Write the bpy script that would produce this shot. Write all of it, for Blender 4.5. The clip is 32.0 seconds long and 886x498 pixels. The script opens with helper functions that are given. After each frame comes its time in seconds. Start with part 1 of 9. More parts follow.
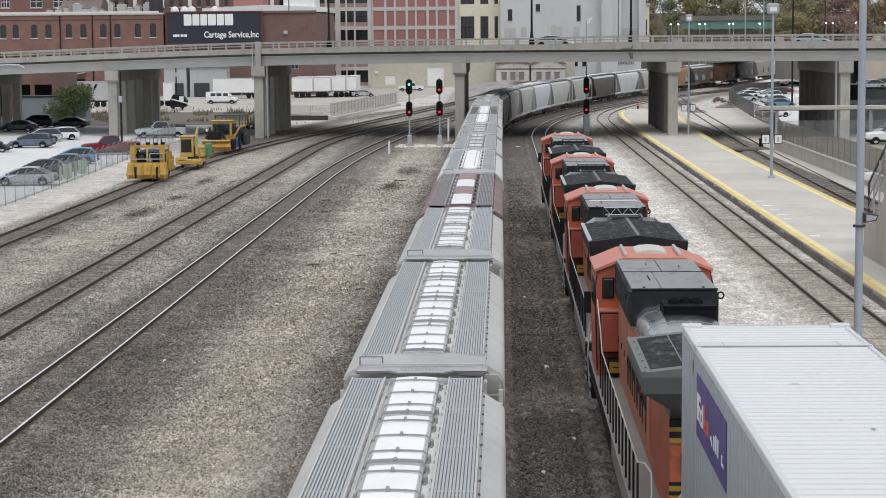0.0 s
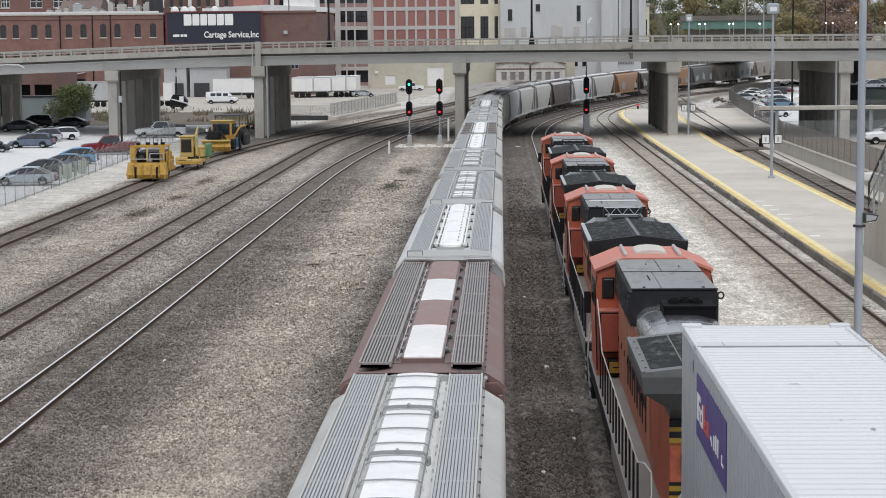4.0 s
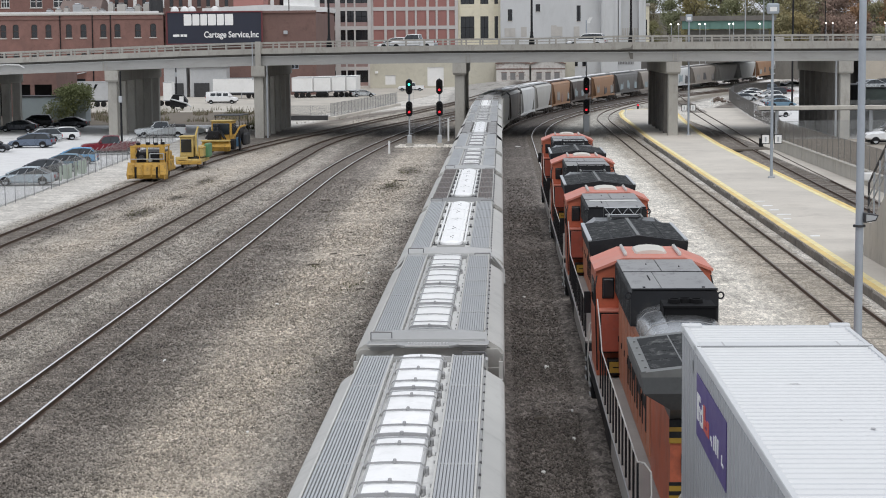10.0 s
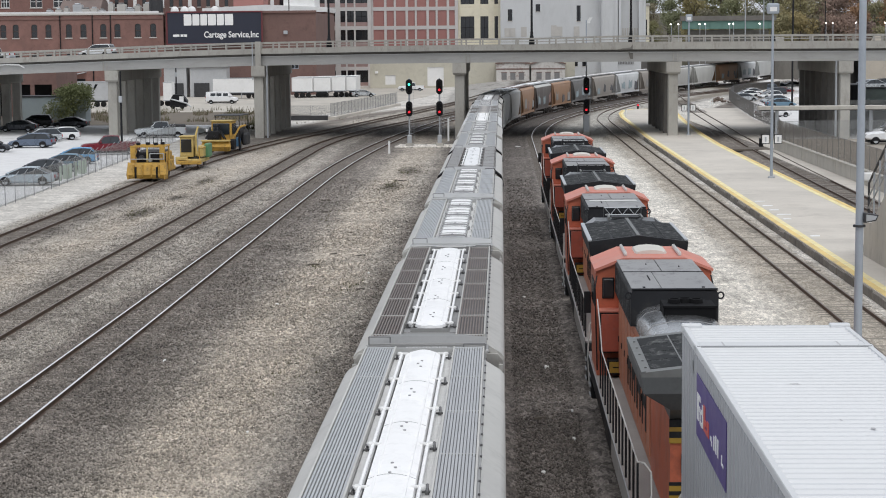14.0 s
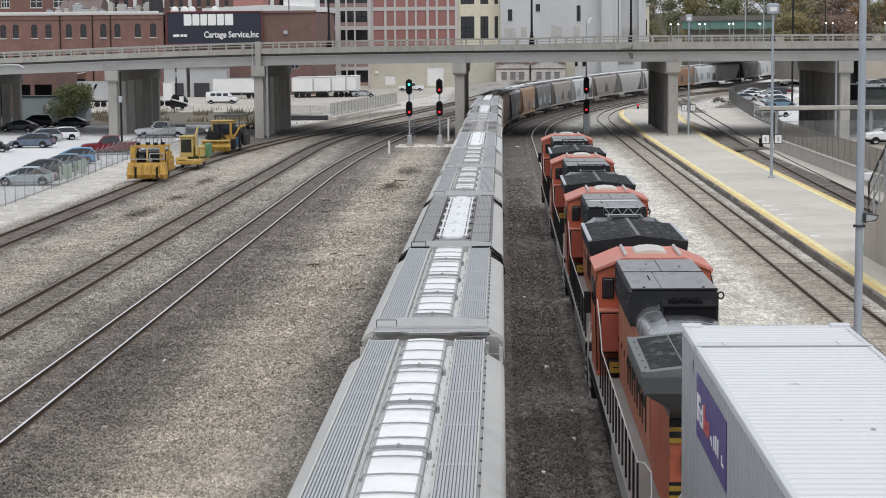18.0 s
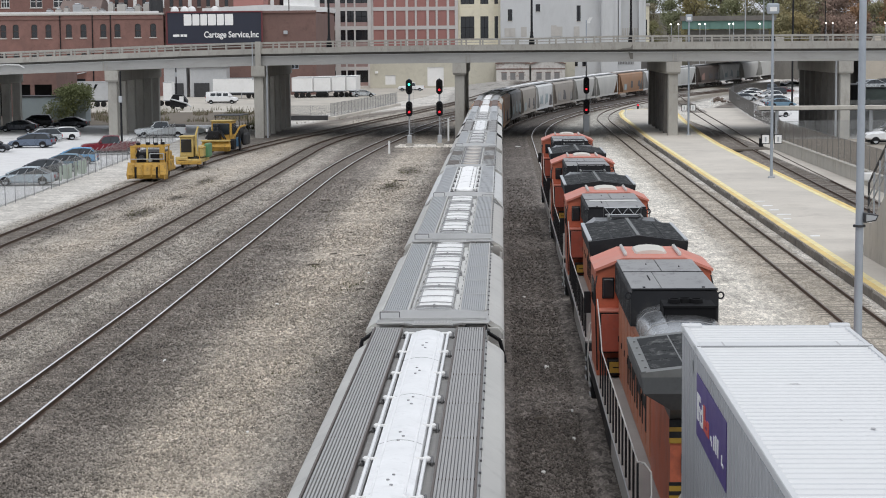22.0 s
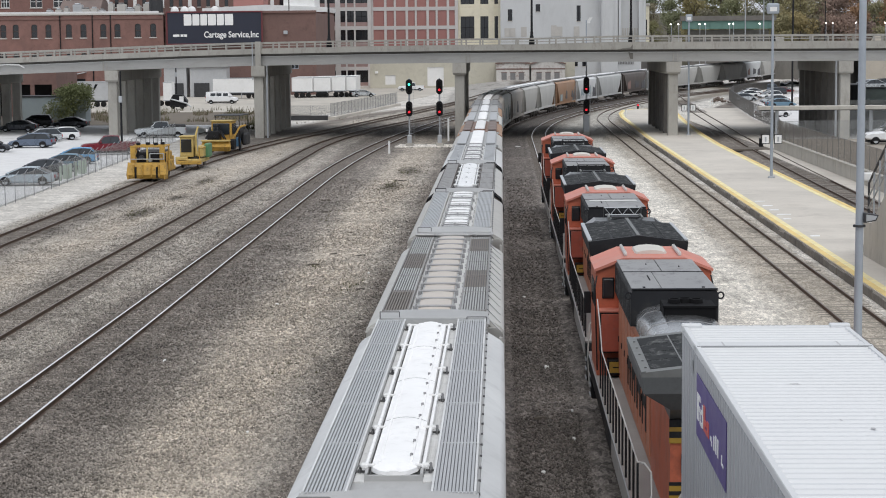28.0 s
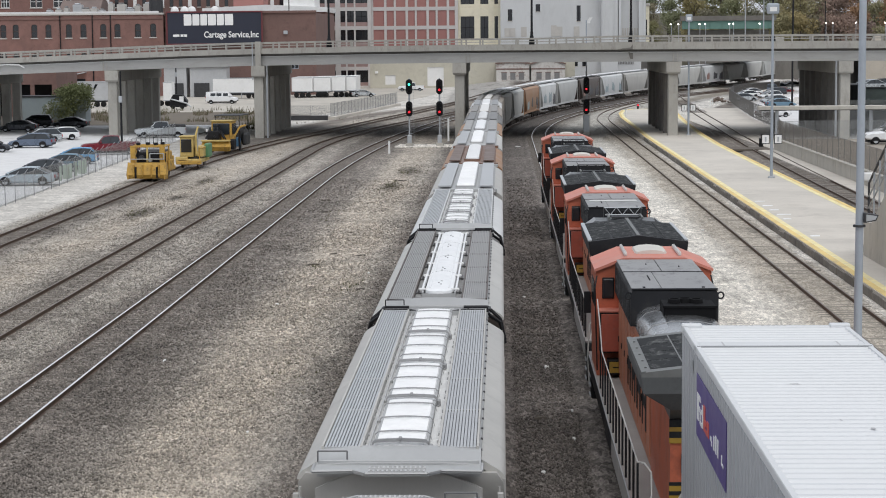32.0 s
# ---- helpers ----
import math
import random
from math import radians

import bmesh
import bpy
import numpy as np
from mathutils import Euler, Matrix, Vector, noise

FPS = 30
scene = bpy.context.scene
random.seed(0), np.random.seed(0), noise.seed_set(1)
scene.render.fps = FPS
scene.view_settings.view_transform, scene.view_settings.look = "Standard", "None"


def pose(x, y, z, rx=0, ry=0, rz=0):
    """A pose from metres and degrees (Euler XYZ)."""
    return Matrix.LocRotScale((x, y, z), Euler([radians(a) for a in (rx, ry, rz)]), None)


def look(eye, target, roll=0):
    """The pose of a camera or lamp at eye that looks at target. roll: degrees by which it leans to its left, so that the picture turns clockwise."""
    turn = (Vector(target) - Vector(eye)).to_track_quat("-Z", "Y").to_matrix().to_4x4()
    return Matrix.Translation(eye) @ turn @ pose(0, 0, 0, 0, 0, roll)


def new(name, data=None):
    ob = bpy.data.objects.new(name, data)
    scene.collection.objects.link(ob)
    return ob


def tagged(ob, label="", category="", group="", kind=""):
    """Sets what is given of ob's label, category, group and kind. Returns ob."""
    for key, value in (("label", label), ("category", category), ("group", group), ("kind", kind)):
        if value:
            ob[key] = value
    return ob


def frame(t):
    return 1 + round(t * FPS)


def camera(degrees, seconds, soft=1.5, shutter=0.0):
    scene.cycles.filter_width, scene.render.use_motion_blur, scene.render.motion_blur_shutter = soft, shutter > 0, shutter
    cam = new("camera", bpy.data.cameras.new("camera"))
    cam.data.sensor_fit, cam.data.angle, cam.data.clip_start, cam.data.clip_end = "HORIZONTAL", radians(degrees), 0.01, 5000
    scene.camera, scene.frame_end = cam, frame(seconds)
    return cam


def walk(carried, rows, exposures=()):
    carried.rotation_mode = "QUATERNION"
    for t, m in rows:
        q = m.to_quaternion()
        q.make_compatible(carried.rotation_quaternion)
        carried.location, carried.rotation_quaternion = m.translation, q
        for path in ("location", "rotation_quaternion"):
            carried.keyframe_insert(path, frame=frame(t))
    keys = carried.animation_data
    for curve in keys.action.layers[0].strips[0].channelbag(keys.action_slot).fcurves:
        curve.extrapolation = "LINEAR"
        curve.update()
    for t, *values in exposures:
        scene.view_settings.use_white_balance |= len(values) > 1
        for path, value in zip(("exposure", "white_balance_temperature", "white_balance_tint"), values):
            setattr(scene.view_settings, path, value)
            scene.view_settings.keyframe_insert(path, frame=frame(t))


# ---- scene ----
# ---------- camera: it stands on an overpass across the yard, zoomed in ----------
EYE = Vector((0.0, 0.0, 10.382))
cam = camera(25.83, 32.0, soft=1.0)
CAM_POSE = look(EYE, EYE + Vector((-0.03069405, 0.99382966, -0.10658556)), -0.461)
walk(cam, [(0.0, CAM_POSE), (32.0, CAM_POSE)], exposures=[(0.0, 0.0), (32.0, 0.0)])

# ---------- light: a bright, evenly overcast autumn day ----------
world = bpy.data.worlds.new("overcast_sky")
scene.world = world
world.use_nodes = True
wn, wl = world.node_tree.nodes, world.node_tree.links
sky = wn.new("ShaderNodeTexSky")
sky.sky_type, sky.sun_disc = "NISHITA", False
sky.sun_elevation, sky.sun_rotation = radians(60), radians(200)
sky.air_density, sky.dust_density, sky.altitude = 1.0, 4.0, 250
cloud = wn.new("ShaderNodeMix")
cloud.data_type = "RGBA"
cloud.inputs[0].default_value = 0.82
cloud.inputs[7].default_value = (7.7, 8.1, 8.8, 1)
wl.new(sky.outputs[0], cloud.inputs[6])
wl.new(cloud.outputs[2], wn["Background"].inputs[0])
wn["Background"].inputs[1].default_value = 0.092

sun_data = bpy.data.lights.new("sun", "SUN")
sun_data.energy, sun_data.angle, sun_data.color = 1.5, radians(55), (1.0, 0.985, 0.96)
sun = new("sun", sun_data)
sun.matrix_world = look((28, -17, 143), (0, 60, 0))
# ---------- mesh helpers ----------
class Geo:
    """Collects the vertices and faces of one part."""

    def __init__(self):
        self.v, self.f = [], []

    def add(self, verts, faces):
        n = len(self.v)
        self.v.extend(verts)
        self.f.extend(tuple(i + n for i in f) for f in faces)
        return self

    def box(self, x0, y0, z0, x1, y1, z1, c=0.0):
        """A box; c rounds off its upright and level edges by a chamfer."""
        x0, x1, y0, y1, z0, z1 = min(x0, x1), max(x0, x1), min(y0, y1), max(y0, y1), min(z0, z1), max(z0, z1)
        if c <= 0:
            return self.add([(x0, y0, z0), (x1, y0, z0), (x1, y1, z0), (x0, y1, z0), (x0, y0, z1), (x1, y0, z1), (x1, y1, z1), (x0, y1, z1)],
                            [(3, 2, 1, 0), (4, 5, 6, 7), (0, 1, 5, 4), (1, 2, 6, 5), (2, 3, 7, 6), (3, 0, 4, 7)])
        c = min(c, (x1 - x0) * 0.45, (y1 - y0) * 0.45, (z1 - z0) * 0.45)

        def ring(i, z):
            return [(x0 + i + c, y0 + i, z), (x1 - i - c, y0 + i, z), (x1 - i, y0 + i + c, z), (x1 - i, y1 - i - c, z),
                    (x1 - i - c, y1 - i, z), (x0 + i + c, y1 - i, z), (x0 + i, y1 - i - c, z), (x0 + i, y0 + i + c, z)]
        return self.loft([ring(c * 0.5, z0), ring(0, z0 + c), ring(0, z1 - c), ring(c * 0.5, z1)])

    def loft(self, rings, caps=True, closed=True):
        n, k = len(rings[0]), len(rings)
        verts = [p for r in rings for p in r]
        faces = []
        for a in range(k - 1):
            for i in range(n if closed else n - 1):
                j = (i + 1) % n
                faces.append((a * n + i, a * n + j, (a + 1) * n + j, (a + 1) * n + i))
        if caps:
            faces.append(tuple(reversed(range(n))))
            faces.append(tuple(range((k - 1) * n, k * n)))
        return self.add(verts, faces)

    def prism(self, poly, axis, a, b):
        """A polygon in the two other axes, drawn out along axis from a to b."""
        def at(p, d):
            return {"x": (d, p[0], p[1]), "y": (p[0], d, p[1]), "z": (p[0], p[1], d)}[axis]
        return self.loft([[at(p, a) for p in poly], [at(p, b) for p in poly]])

    def tube(self, p, q, r, n=6, r2=None):
        p, q = Vector(p), Vector(q)
        d = (q - p).normalized()
        u = d.orthogonal().normalized()
        w = d.cross(u)
        r2 = r if r2 is None else r2
        rings = []
        for c, rr in ((p, r), (q, r2)):
            rings.append([tuple(c + rr * (math.cos(2 * math.pi * i / n) * u + math.sin(2 * math.pi * i / n) * w)) for i in range(n)])
        return self.loft(rings)

    def rod(self, points, r, n=5):
        for p, q in zip(points, points[1:]):
            self.tube(p, q, r, n)
        return self

    def slab(self, polys, z0, z1):
        return self.prism(polys, "z", z0, z1)

    def data(self, name, material, smooth=False):
        me = bpy.data.meshes.new(name)
        me.from_pydata(self.v, [], self.f)
        b = bmesh.new()
        b.from_mesh(me)
        bmesh.ops.recalc_face_normals(b, faces=b.faces)
        if smooth:
            for f in b.faces:
                f.smooth = True
            for e in b.edges:
                if len(e.link_faces) == 2 and e.calc_face_angle(0) > 0.7:
                    e.smooth = False
        b.to_mesh(me)
        b.free()
        me.materials.append(material)
        return me


def part(name, geo, material, parent=None, label="", smooth=False, m=None):
    """One mesh object under a thing or a part; geo is a Geo or a mesh that is already there."""
    me = geo if isinstance(geo, bpy.types.Mesh) else geo.data(name, material, smooth)
    ob = new(name, me)
    if parent:
        ob.parent = parent
    if m is not None:
        ob.matrix_basis = m
    if label:
        tagged(ob, label)
    return ob


def thing(name, label, category, group="", kind="", m=None):
    ob = new(name)
    ob.empty_display_size = 0.3
    tagged(ob, label, category, group, kind)
    if m is not None:
        ob.matrix_basis = m
    return ob


# ---------- materials ----------
def ramp_mix(nt, fac, a, b):
    mix = nt.nodes.new("ShaderNodeMix")
    mix.data_type = "RGBA"
    nt.links.new(fac, mix.inputs[0])
    for k, c in ((6, a), (7, b)):
        if isinstance(c, tuple):
            mix.inputs[k].default_value = (*c[:3], 1)
        else:
            nt.links.new(c, mix.inputs[k])
    return mix.outputs[2]


def spread(nt, sock, lo, hi, a=0.0, b=1.0):
    mr = nt.nodes.new("ShaderNodeMapRange")
    mr.inputs[1].default_value, mr.inputs[2].default_value = lo, hi
    mr.inputs[3].default_value, mr.inputs[4].default_value = a, b
    nt.links.new(sock, mr.inputs[0])
    return mr.outputs[0]


def noise_of(nt, vec, scale, detail=4, rough=0.6):
    n = nt.nodes.new("ShaderNodeTexNoise")
    n.inputs["Scale"].default_value, n.inputs["Detail"].default_value, n.inputs["Roughness"].default_value = scale, detail, rough
    nt.links.new(vec, n.inputs["Vector"])
    return n.outputs[0]


def surf(name, col, rough=0.6, metal=0.0, var=0.18, big=0.7, fine=14.0, bump=0.15, stain=None, stain_amt=0.5, stretch=(1, 1, 1), tone=0.0, emit=0.0):
    """A weathered surface: broad blotches, fine grain, stains of another colour, slight relief, and a tone that differs from object to object."""
    mt = bpy.data.materials.new(name)
    mt.use_nodes = True
    nt = mt.node_tree
    bsdf = nt.nodes["Principled BSDF"]
    tc = nt.nodes.new("ShaderNodeTexCoord")
    info = nt.nodes.new("ShaderNodeObjectInfo")
    mp = nt.nodes.new("ShaderNodeMapping")
    mp.inputs["Scale"].default_value = stretch
    off = nt.nodes.new("ShaderNodeVectorMath")
    off.operation = "ADD"
    sc = nt.nodes.new("ShaderNodeMath")
    sc.operation = "MULTIPLY"
    sc.inputs[1].default_value = 91.0
    nt.links.new(info.outputs["Random"], sc.inputs[0])
    nt.links.new(tc.outputs["Object"], mp.inputs[0])
    nt.links.new(mp.outputs[0], off.inputs[0])
    nt.links.new(sc.outputs[0], off.inputs[1])
    vec = off.outputs[0]
    nb = noise_of(nt, vec, big, 5, 0.65)
    nf = noise_of(nt, vec, fine, 4, 0.7)
    dark = tuple(c * (1 - var) for c in col)
    lite = tuple(min(1, c * (1 + var)) for c in col)
    c1 = ramp_mix(nt, spread(nt, nb, 0.3, 0.7), dark, lite)
    c2 = ramp_mix(nt, spread(nt, nf, 0.25, 0.75, 0.0, 0.4), c1, tuple(c * (1 - 1.6 * var) if var < 0.6 else 0 for c in col))
    if stain:
        ns = noise_of(nt, vec, big * 2.7, 6, 0.75)
        c2 = ramp_mix(nt, spread(nt, ns, 0.52, 0.72, 0.0, stain_amt), c2, stain)
    if tone:
        c2 = ramp_mix(nt, spread(nt, info.outputs["Random"], 0, 1, 0.0, tone), c2, tuple(c * 0.35 for c in col))
    nt.links.new(c2, bsdf.inputs["Base Color"])
    nt.links.new(spread(nt, nb, 0.3, 0.7, max(0.03, rough - 0.1), min(1, rough + 0.12)), bsdf.inputs["Roughness"])
    bsdf.inputs["Metallic"].default_value = metal
    if bump:
        bp = nt.nodes.new("ShaderNodeBump")
        bp.inputs["Strength"].default_value, bp.inputs["Distance"].default_value = bump, 0.02
        nt.links.new(nf, bp.inputs["Height"])
        nt.links.new(bp.outputs[0], bsdf.inputs["Normal"])
    if emit:
        bsdf.inputs["Emission Color"].default_value = (*col, 1)
        bsdf.inputs["Emission Strength"].default_value = emit
    return mt


def glass(name, col=(0.02, 0.025, 0.03), rough=0.06):
    mt = bpy.data.materials.new(name)
    mt.use_nodes = True
    b = mt.node_tree.nodes["Principled BSDF"]
    b.inputs["Base Color"].default_value = (*col, 1)
    b.inputs["Roughness"].default_value = rough
    b.inputs["Specular IOR Level"].default_value = 0.8
    return mt


def mesh_wire(name, col=(0.32, 0.33, 0.33), pitch=0.075, wire=0.16):
    """Chain link: a lattice of thin wires that one looks through."""
    mt = bpy.data.materials.new(name)
    mt.use_nodes = True
    nt = mt.node_tree
    bsdf = nt.nodes["Principled BSDF"]
    bsdf.inputs["Base Color"].default_value = (*col, 1)
    bsdf.inputs["Metallic"].default_value, bsdf.inputs["Roughness"].default_value = 0.5, 0.5
    tc = nt.nodes.new("ShaderNodeTexCoord")
    sep = nt.nodes.new("ShaderNodeSeparateXYZ")
    nt.links.new(tc.outputs["Object"], sep.inputs[0])
    mask = None
    for op in ("ADD", "SUBTRACT"):
        dg = nt.nodes.new("ShaderNodeMath")
        dg.operation = op
        nt.links.new(sep.outputs[0], dg.inputs[0])
        nt.links.new(sep.outputs[2], dg.inputs[1])
        dv = nt.nodes.new("ShaderNodeMath")
        dv.operation = "DIVIDE"
        dv.inputs[1].default_value = pitch * 1.414
        nt.links.new(dg.outputs[0], dv.inputs[0])
        fr = nt.nodes.new("ShaderNodeMath")
        fr.operation = "FRACT"
        nt.links.new(dv.outputs[0], fr.inputs[0])
        lt = nt.nodes.new("ShaderNodeMath")
        lt.operation = "LESS_THAN"
        lt.inputs[1].default_value = wire
        nt.links.new(fr.outputs[0], lt.inputs[0])
        if mask is None:
            mask = lt.outputs[0]
        else:
            mx = nt.nodes.new("ShaderNodeMath")
            mx.operation = "MAXIMUM"
            nt.links.new(mask, mx.inputs[0])
            nt.links.new(lt.outputs[0], mx.inputs[1])
            mask = mx.outputs[0]
    nt.links.new(mask, bsdf.inputs["Alpha"])
    return mt


def gravel(name, zones, grain=33.0, stains=(), single=False):
    """Loose stone: single stones by cells, blotches, and zones of other stone along the tracks (x in metres, colour). stains: x, y, half width, half length of oily spots. single: for stones that are meshes."""
    mt = bpy.data.materials.new(name)
    mt.use_nodes = True
    nt = mt.node_tree
    bsdf = nt.nodes["Principled BSDF"]
    geo = nt.nodes.new("ShaderNodeNewGeometry")
    pos = geo.outputs["Position"]
    sep = nt.nodes.new("ShaderNodeSeparateXYZ")
    nt.links.new(pos, sep.inputs[0])
    st = nt.nodes.new("ShaderNodeMapping")
    st.inputs["Scale"].default_value = (1, 0.16, 1)
    nt.links.new(pos, st.inputs[0])
    wob = noise_of(nt, st.outputs[0], 0.55, 5, 0.7)
    w2 = nt.nodes.new("ShaderNodeMath")
    w2.operation = "MULTIPLY_ADD"
    w2.inputs[1].default_value, w2.inputs[2].default_value = 2.6, -1.3
    nt.links.new(wob, w2.inputs[0])
    xs = nt.nodes.new("ShaderNodeMath")
    # the bands of stone follow the tracks round the bend
    bend = nt.nodes.new("ShaderNodeMath")
    bend.operation = "POWER"
    bend.inputs[1].default_value = 2.0
    nt.links.new(spread(nt, sep.outputs[1], 198, 370, 0, 172), bend.inputs[0])
    bx = nt.nodes.new("ShaderNodeMath")
    bx.operation = "MULTIPLY_ADD"
    bx.inputs[1].default_value = -0.00105
    nt.links.new(bend.outputs[0], bx.inputs[0])
    nt.links.new(sep.outputs[0], bx.inputs[2])
    nt.links.new(bx.outputs[0], xs.inputs[0])
    nt.links.new(w2.outputs[0], xs.inputs[1])
    lo, hi = zones[0][0], zones[-1][0]
    cr = nt.nodes.new("ShaderNodeValToRGB")
    els = cr.color_ramp.elements
    for i, (x, c) in enumerate(zones):
        e = els[0] if i == 0 else els[1] if i == len(zones) - 1 and len(els) == 2 and i == 1 else els.new((x - lo) / (hi - lo))
        e.position = (x - lo) / (hi - lo)
        e.color = (*c, 1)
    els[len(els) - 1].color = (*zones[-1][1], 1)
    nt.links.new(spread(nt, xs.outputs[0], lo, hi), cr.inputs[0])
    stn = nt.nodes.new("ShaderNodeMapping")
    stn.inputs["Scale"].default_value = (1, 0.32, 1)
    nt.links.new(pos, stn.inputs[0])
    vo = nt.nodes.new("ShaderNodeTexVoronoi")
    vo.inputs["Scale"].default_value = grain
    nt.links.new(stn.outputs[0], vo.inputs["Vector"])
    bw = nt.nodes.new("ShaderNodeSeparateColor")
    nt.links.new(vo.outputs["Color"], bw.inputs[0])
    vo2 = nt.nodes.new("ShaderNodeTexVoronoi")
    vo2.inputs["Scale"].default_value = grain * 0.37
    nt.links.new(stn.outputs[0], vo2.inputs["Vector"])
    bw2 = nt.nodes.new("ShaderNodeSeparateColor")
    nt.links.new(vo2.outputs["Color"], bw2.inputs[0])

    def scaled(sock, fac):
        m = nt.nodes.new("ShaderNodeVectorMath")
        m.operation = "SCALE"
        nt.links.new(sock, m.inputs[0])
        nt.links.new(fac, m.inputs["Scale"])
        return m.outputs[0]
    def both(a, b):
        m = nt.nodes.new("ShaderNodeMath")
        m.operation = "MULTIPLY"
        nt.links.new(a, m.inputs[0])
        nt.links.new(b, m.inputs[1])
        return m.outputs[0]
    def speckle(col, sock, amount, calm):
        """Stones lighter and darker than their zone; the pale fine gravel beside the platform is calmer."""
        amp = both(spread(nt, bx.outputs[0], 4.5, 7.0, amount, calm), spread(nt, bx.outputs[0], -28.0, -15.0, 0.3, 1.0))
        m1 = nt.nodes.new("ShaderNodeMath")
        m1.operation = "MULTIPLY_ADD"
        m1.inputs[2].default_value = 1.0
        nt.links.new(spread(nt, sock, 0, 1, -1, 1), m1.inputs[0])
        nt.links.new(amp, m1.inputs[1])
        return scaled(col, m1.outputs[0])
    if single:
        col = speckle(cr.outputs[0], geo.outputs["Random Per Island"], 0.5, 0.3)
        col = scaled(col, spread(nt, noise_of(nt, pos, 40, 2), 0.3, 0.7, 0.85, 1.15))
    else:
        col = speckle(cr.outputs[0], bw.outputs[0], 0.34, 0.25)
        col = speckle(col, bw2.outputs[1], 0.46, 0.22)
    patch = noise_of(nt, pos, 0.22, 6, 0.7)
    col = scaled(col, spread(nt, patch, 0.3, 0.7, 0.78, 1.2))
    oil = noise_of(nt, st.outputs[0], 0.33, 6, 0.7)
    col = scaled(col, spread(nt, oil, 0.57, 0.68, 1.0, 0.55))
    for px, py, rx, ry in stains:
        sp = nt.nodes.new("ShaderNodeMapping")
        sp.vector_type = "TEXTURE"
        sp.inputs["Location"].default_value, sp.inputs["Scale"].default_value = (px, py, 0), (rx, ry, 100.0)
        nt.links.new(pos, sp.inputs[0])
        far = nt.nodes.new("ShaderNodeVectorMath")
        far.operation = "LENGTH"
        nt.links.new(sp.outputs[0], far.inputs[0])
        fray = nt.nodes.new("ShaderNodeMath")
        fray.operation = "MULTIPLY_ADD"
        fray.inputs[1].default_value = 1.3
        nt.links.new(noise_of(nt, pos, 0.9, 5, 0.7), fray.inputs[0])
        nt.links.new(far.outputs["Value"], fray.inputs[2])
        col = scaled(col, spread(nt, fray.outputs[0], 0.85, 1.75, 0.34, 1.0))
    # from the overpass on the stone is darker: old ballast plus painted deck shade
    old_and_shaded = spread(nt, sep.outputs[1], 176, 208, 1.0, 0.62)
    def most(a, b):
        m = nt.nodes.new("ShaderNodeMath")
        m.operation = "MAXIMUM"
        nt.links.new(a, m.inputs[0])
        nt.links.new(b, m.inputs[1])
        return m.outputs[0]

    old_and_shaded = most(old_and_shaded, spread(nt, bx.outputs[0], 13.5, 17.0))
    # on the left this painted dark ends just behind the deck
    old_and_shaded = most(old_and_shaded, both(spread(nt, sep.outputs[0], -7.0, -11.0), spread(nt, sep.outputs[1], 236, 258)))
    col = scaled(col, old_and_shaded)
    mot = noise_of(nt, pos, 1.3, 5, 0.75)
    col = scaled(col, spread(nt, mot, 0.3, 0.7, 0.74, 1.26))
    nt.links.new(col, bsdf.inputs["Base Color"])
    bsdf.inputs["Roughness"].default_value = 0.95
    bsdf.inputs["Specular IOR Level"].default_value = 0.2
    bp = nt.nodes.new("ShaderNodeBump")
    bp.inputs["Strength"].default_value, bp.inputs["Distance"].default_value = 0.6, 0.03
    nt.links.new(vo.outputs["Distance"], bp.inputs["Height"])
    nt.links.new(bp.outputs[0], bsdf.inputs["Normal"])
    return mt


MIDST, WORN, TAN, DARKST, GREYST, PALE, DUST, LANE = (0.275, 0.248, 0.218), (0.40, 0.36, 0.305), (0.44, 0.392, 0.334), (0.212, 0.189, 0.168), (0.355, 0.325, 0.287), (0.66, 0.63, 0.57), (0.58, 0.555, 0.515), (0.178, 0.159, 0.146)
ZONES = [(-30.0, DUST), (-28.6, GREYST), (-27.9, DARKST), (-25.9, DARKST), (-25.2, GREYST), (-22.5, TAN), (-20.6, GREYST), (-19.7, MIDST), (-18.0, MIDST), (-17.2, GREYST), (-15.9, GREYST), (-15.0, DARKST), (-11.7, DARKST),
         (-10.4, MIDST), (-9.2, TAN), (-7.3, TAN), (-6.0, GREYST), (-5.2, DARKST), (-3.2, DARKST), (-0.6, LANE), (2.4, LANE), (5.2, GREYST), (6.6, PALE), (10.6, PALE), (12.0, WORN), (14.4, WORN), (15.0, DUST), (21, DUST), (21.9, DARKST), (24.0, DARKST), (30, DUST)]
STAINS = ((-22.9, 121, 1.1, 6.5), (-22.6, 133, 0.8, 4.0), (-23.1, 150, 0.8, 6.0), (-8.3, 143, 0.9, 5.0), (-7.6, 160, 1.2, 7.0))
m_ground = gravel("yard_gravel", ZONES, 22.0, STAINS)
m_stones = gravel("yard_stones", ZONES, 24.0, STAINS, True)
m_rail = surf("rusty_rail", (0.13, 0.085, 0.06), 0.55, 0.4, 0.25, 1.0, 30)
m_rail_top = surf("worn_rail_head", (0.88, 0.88, 0.89), 0.4, 0.5, 0.06)
m_rail_dull = surf("dull_rail_head", (0.24, 0.20, 0.17), 0.45, 0.7, 0.15)
m_tie = surf("old_timber_tie", (0.165, 0.142, 0.12), 0.9, 0, 0.3, 1.2, 22, 0.5, tone=0.5)
m_tie_pale = surf("dusty_timber_tie", (0.33, 0.30, 0.255), 0.9, 0, 0.3, 1.2, 22, 0.5, tone=0.45)
m_conc = surf("weathered_concrete", (0.40, 0.385, 0.35), 0.85, 0, 0.16, 0.35, 6, 0.25, (0.16, 0.145, 0.125), 0.45, (1, 1, 0.5))
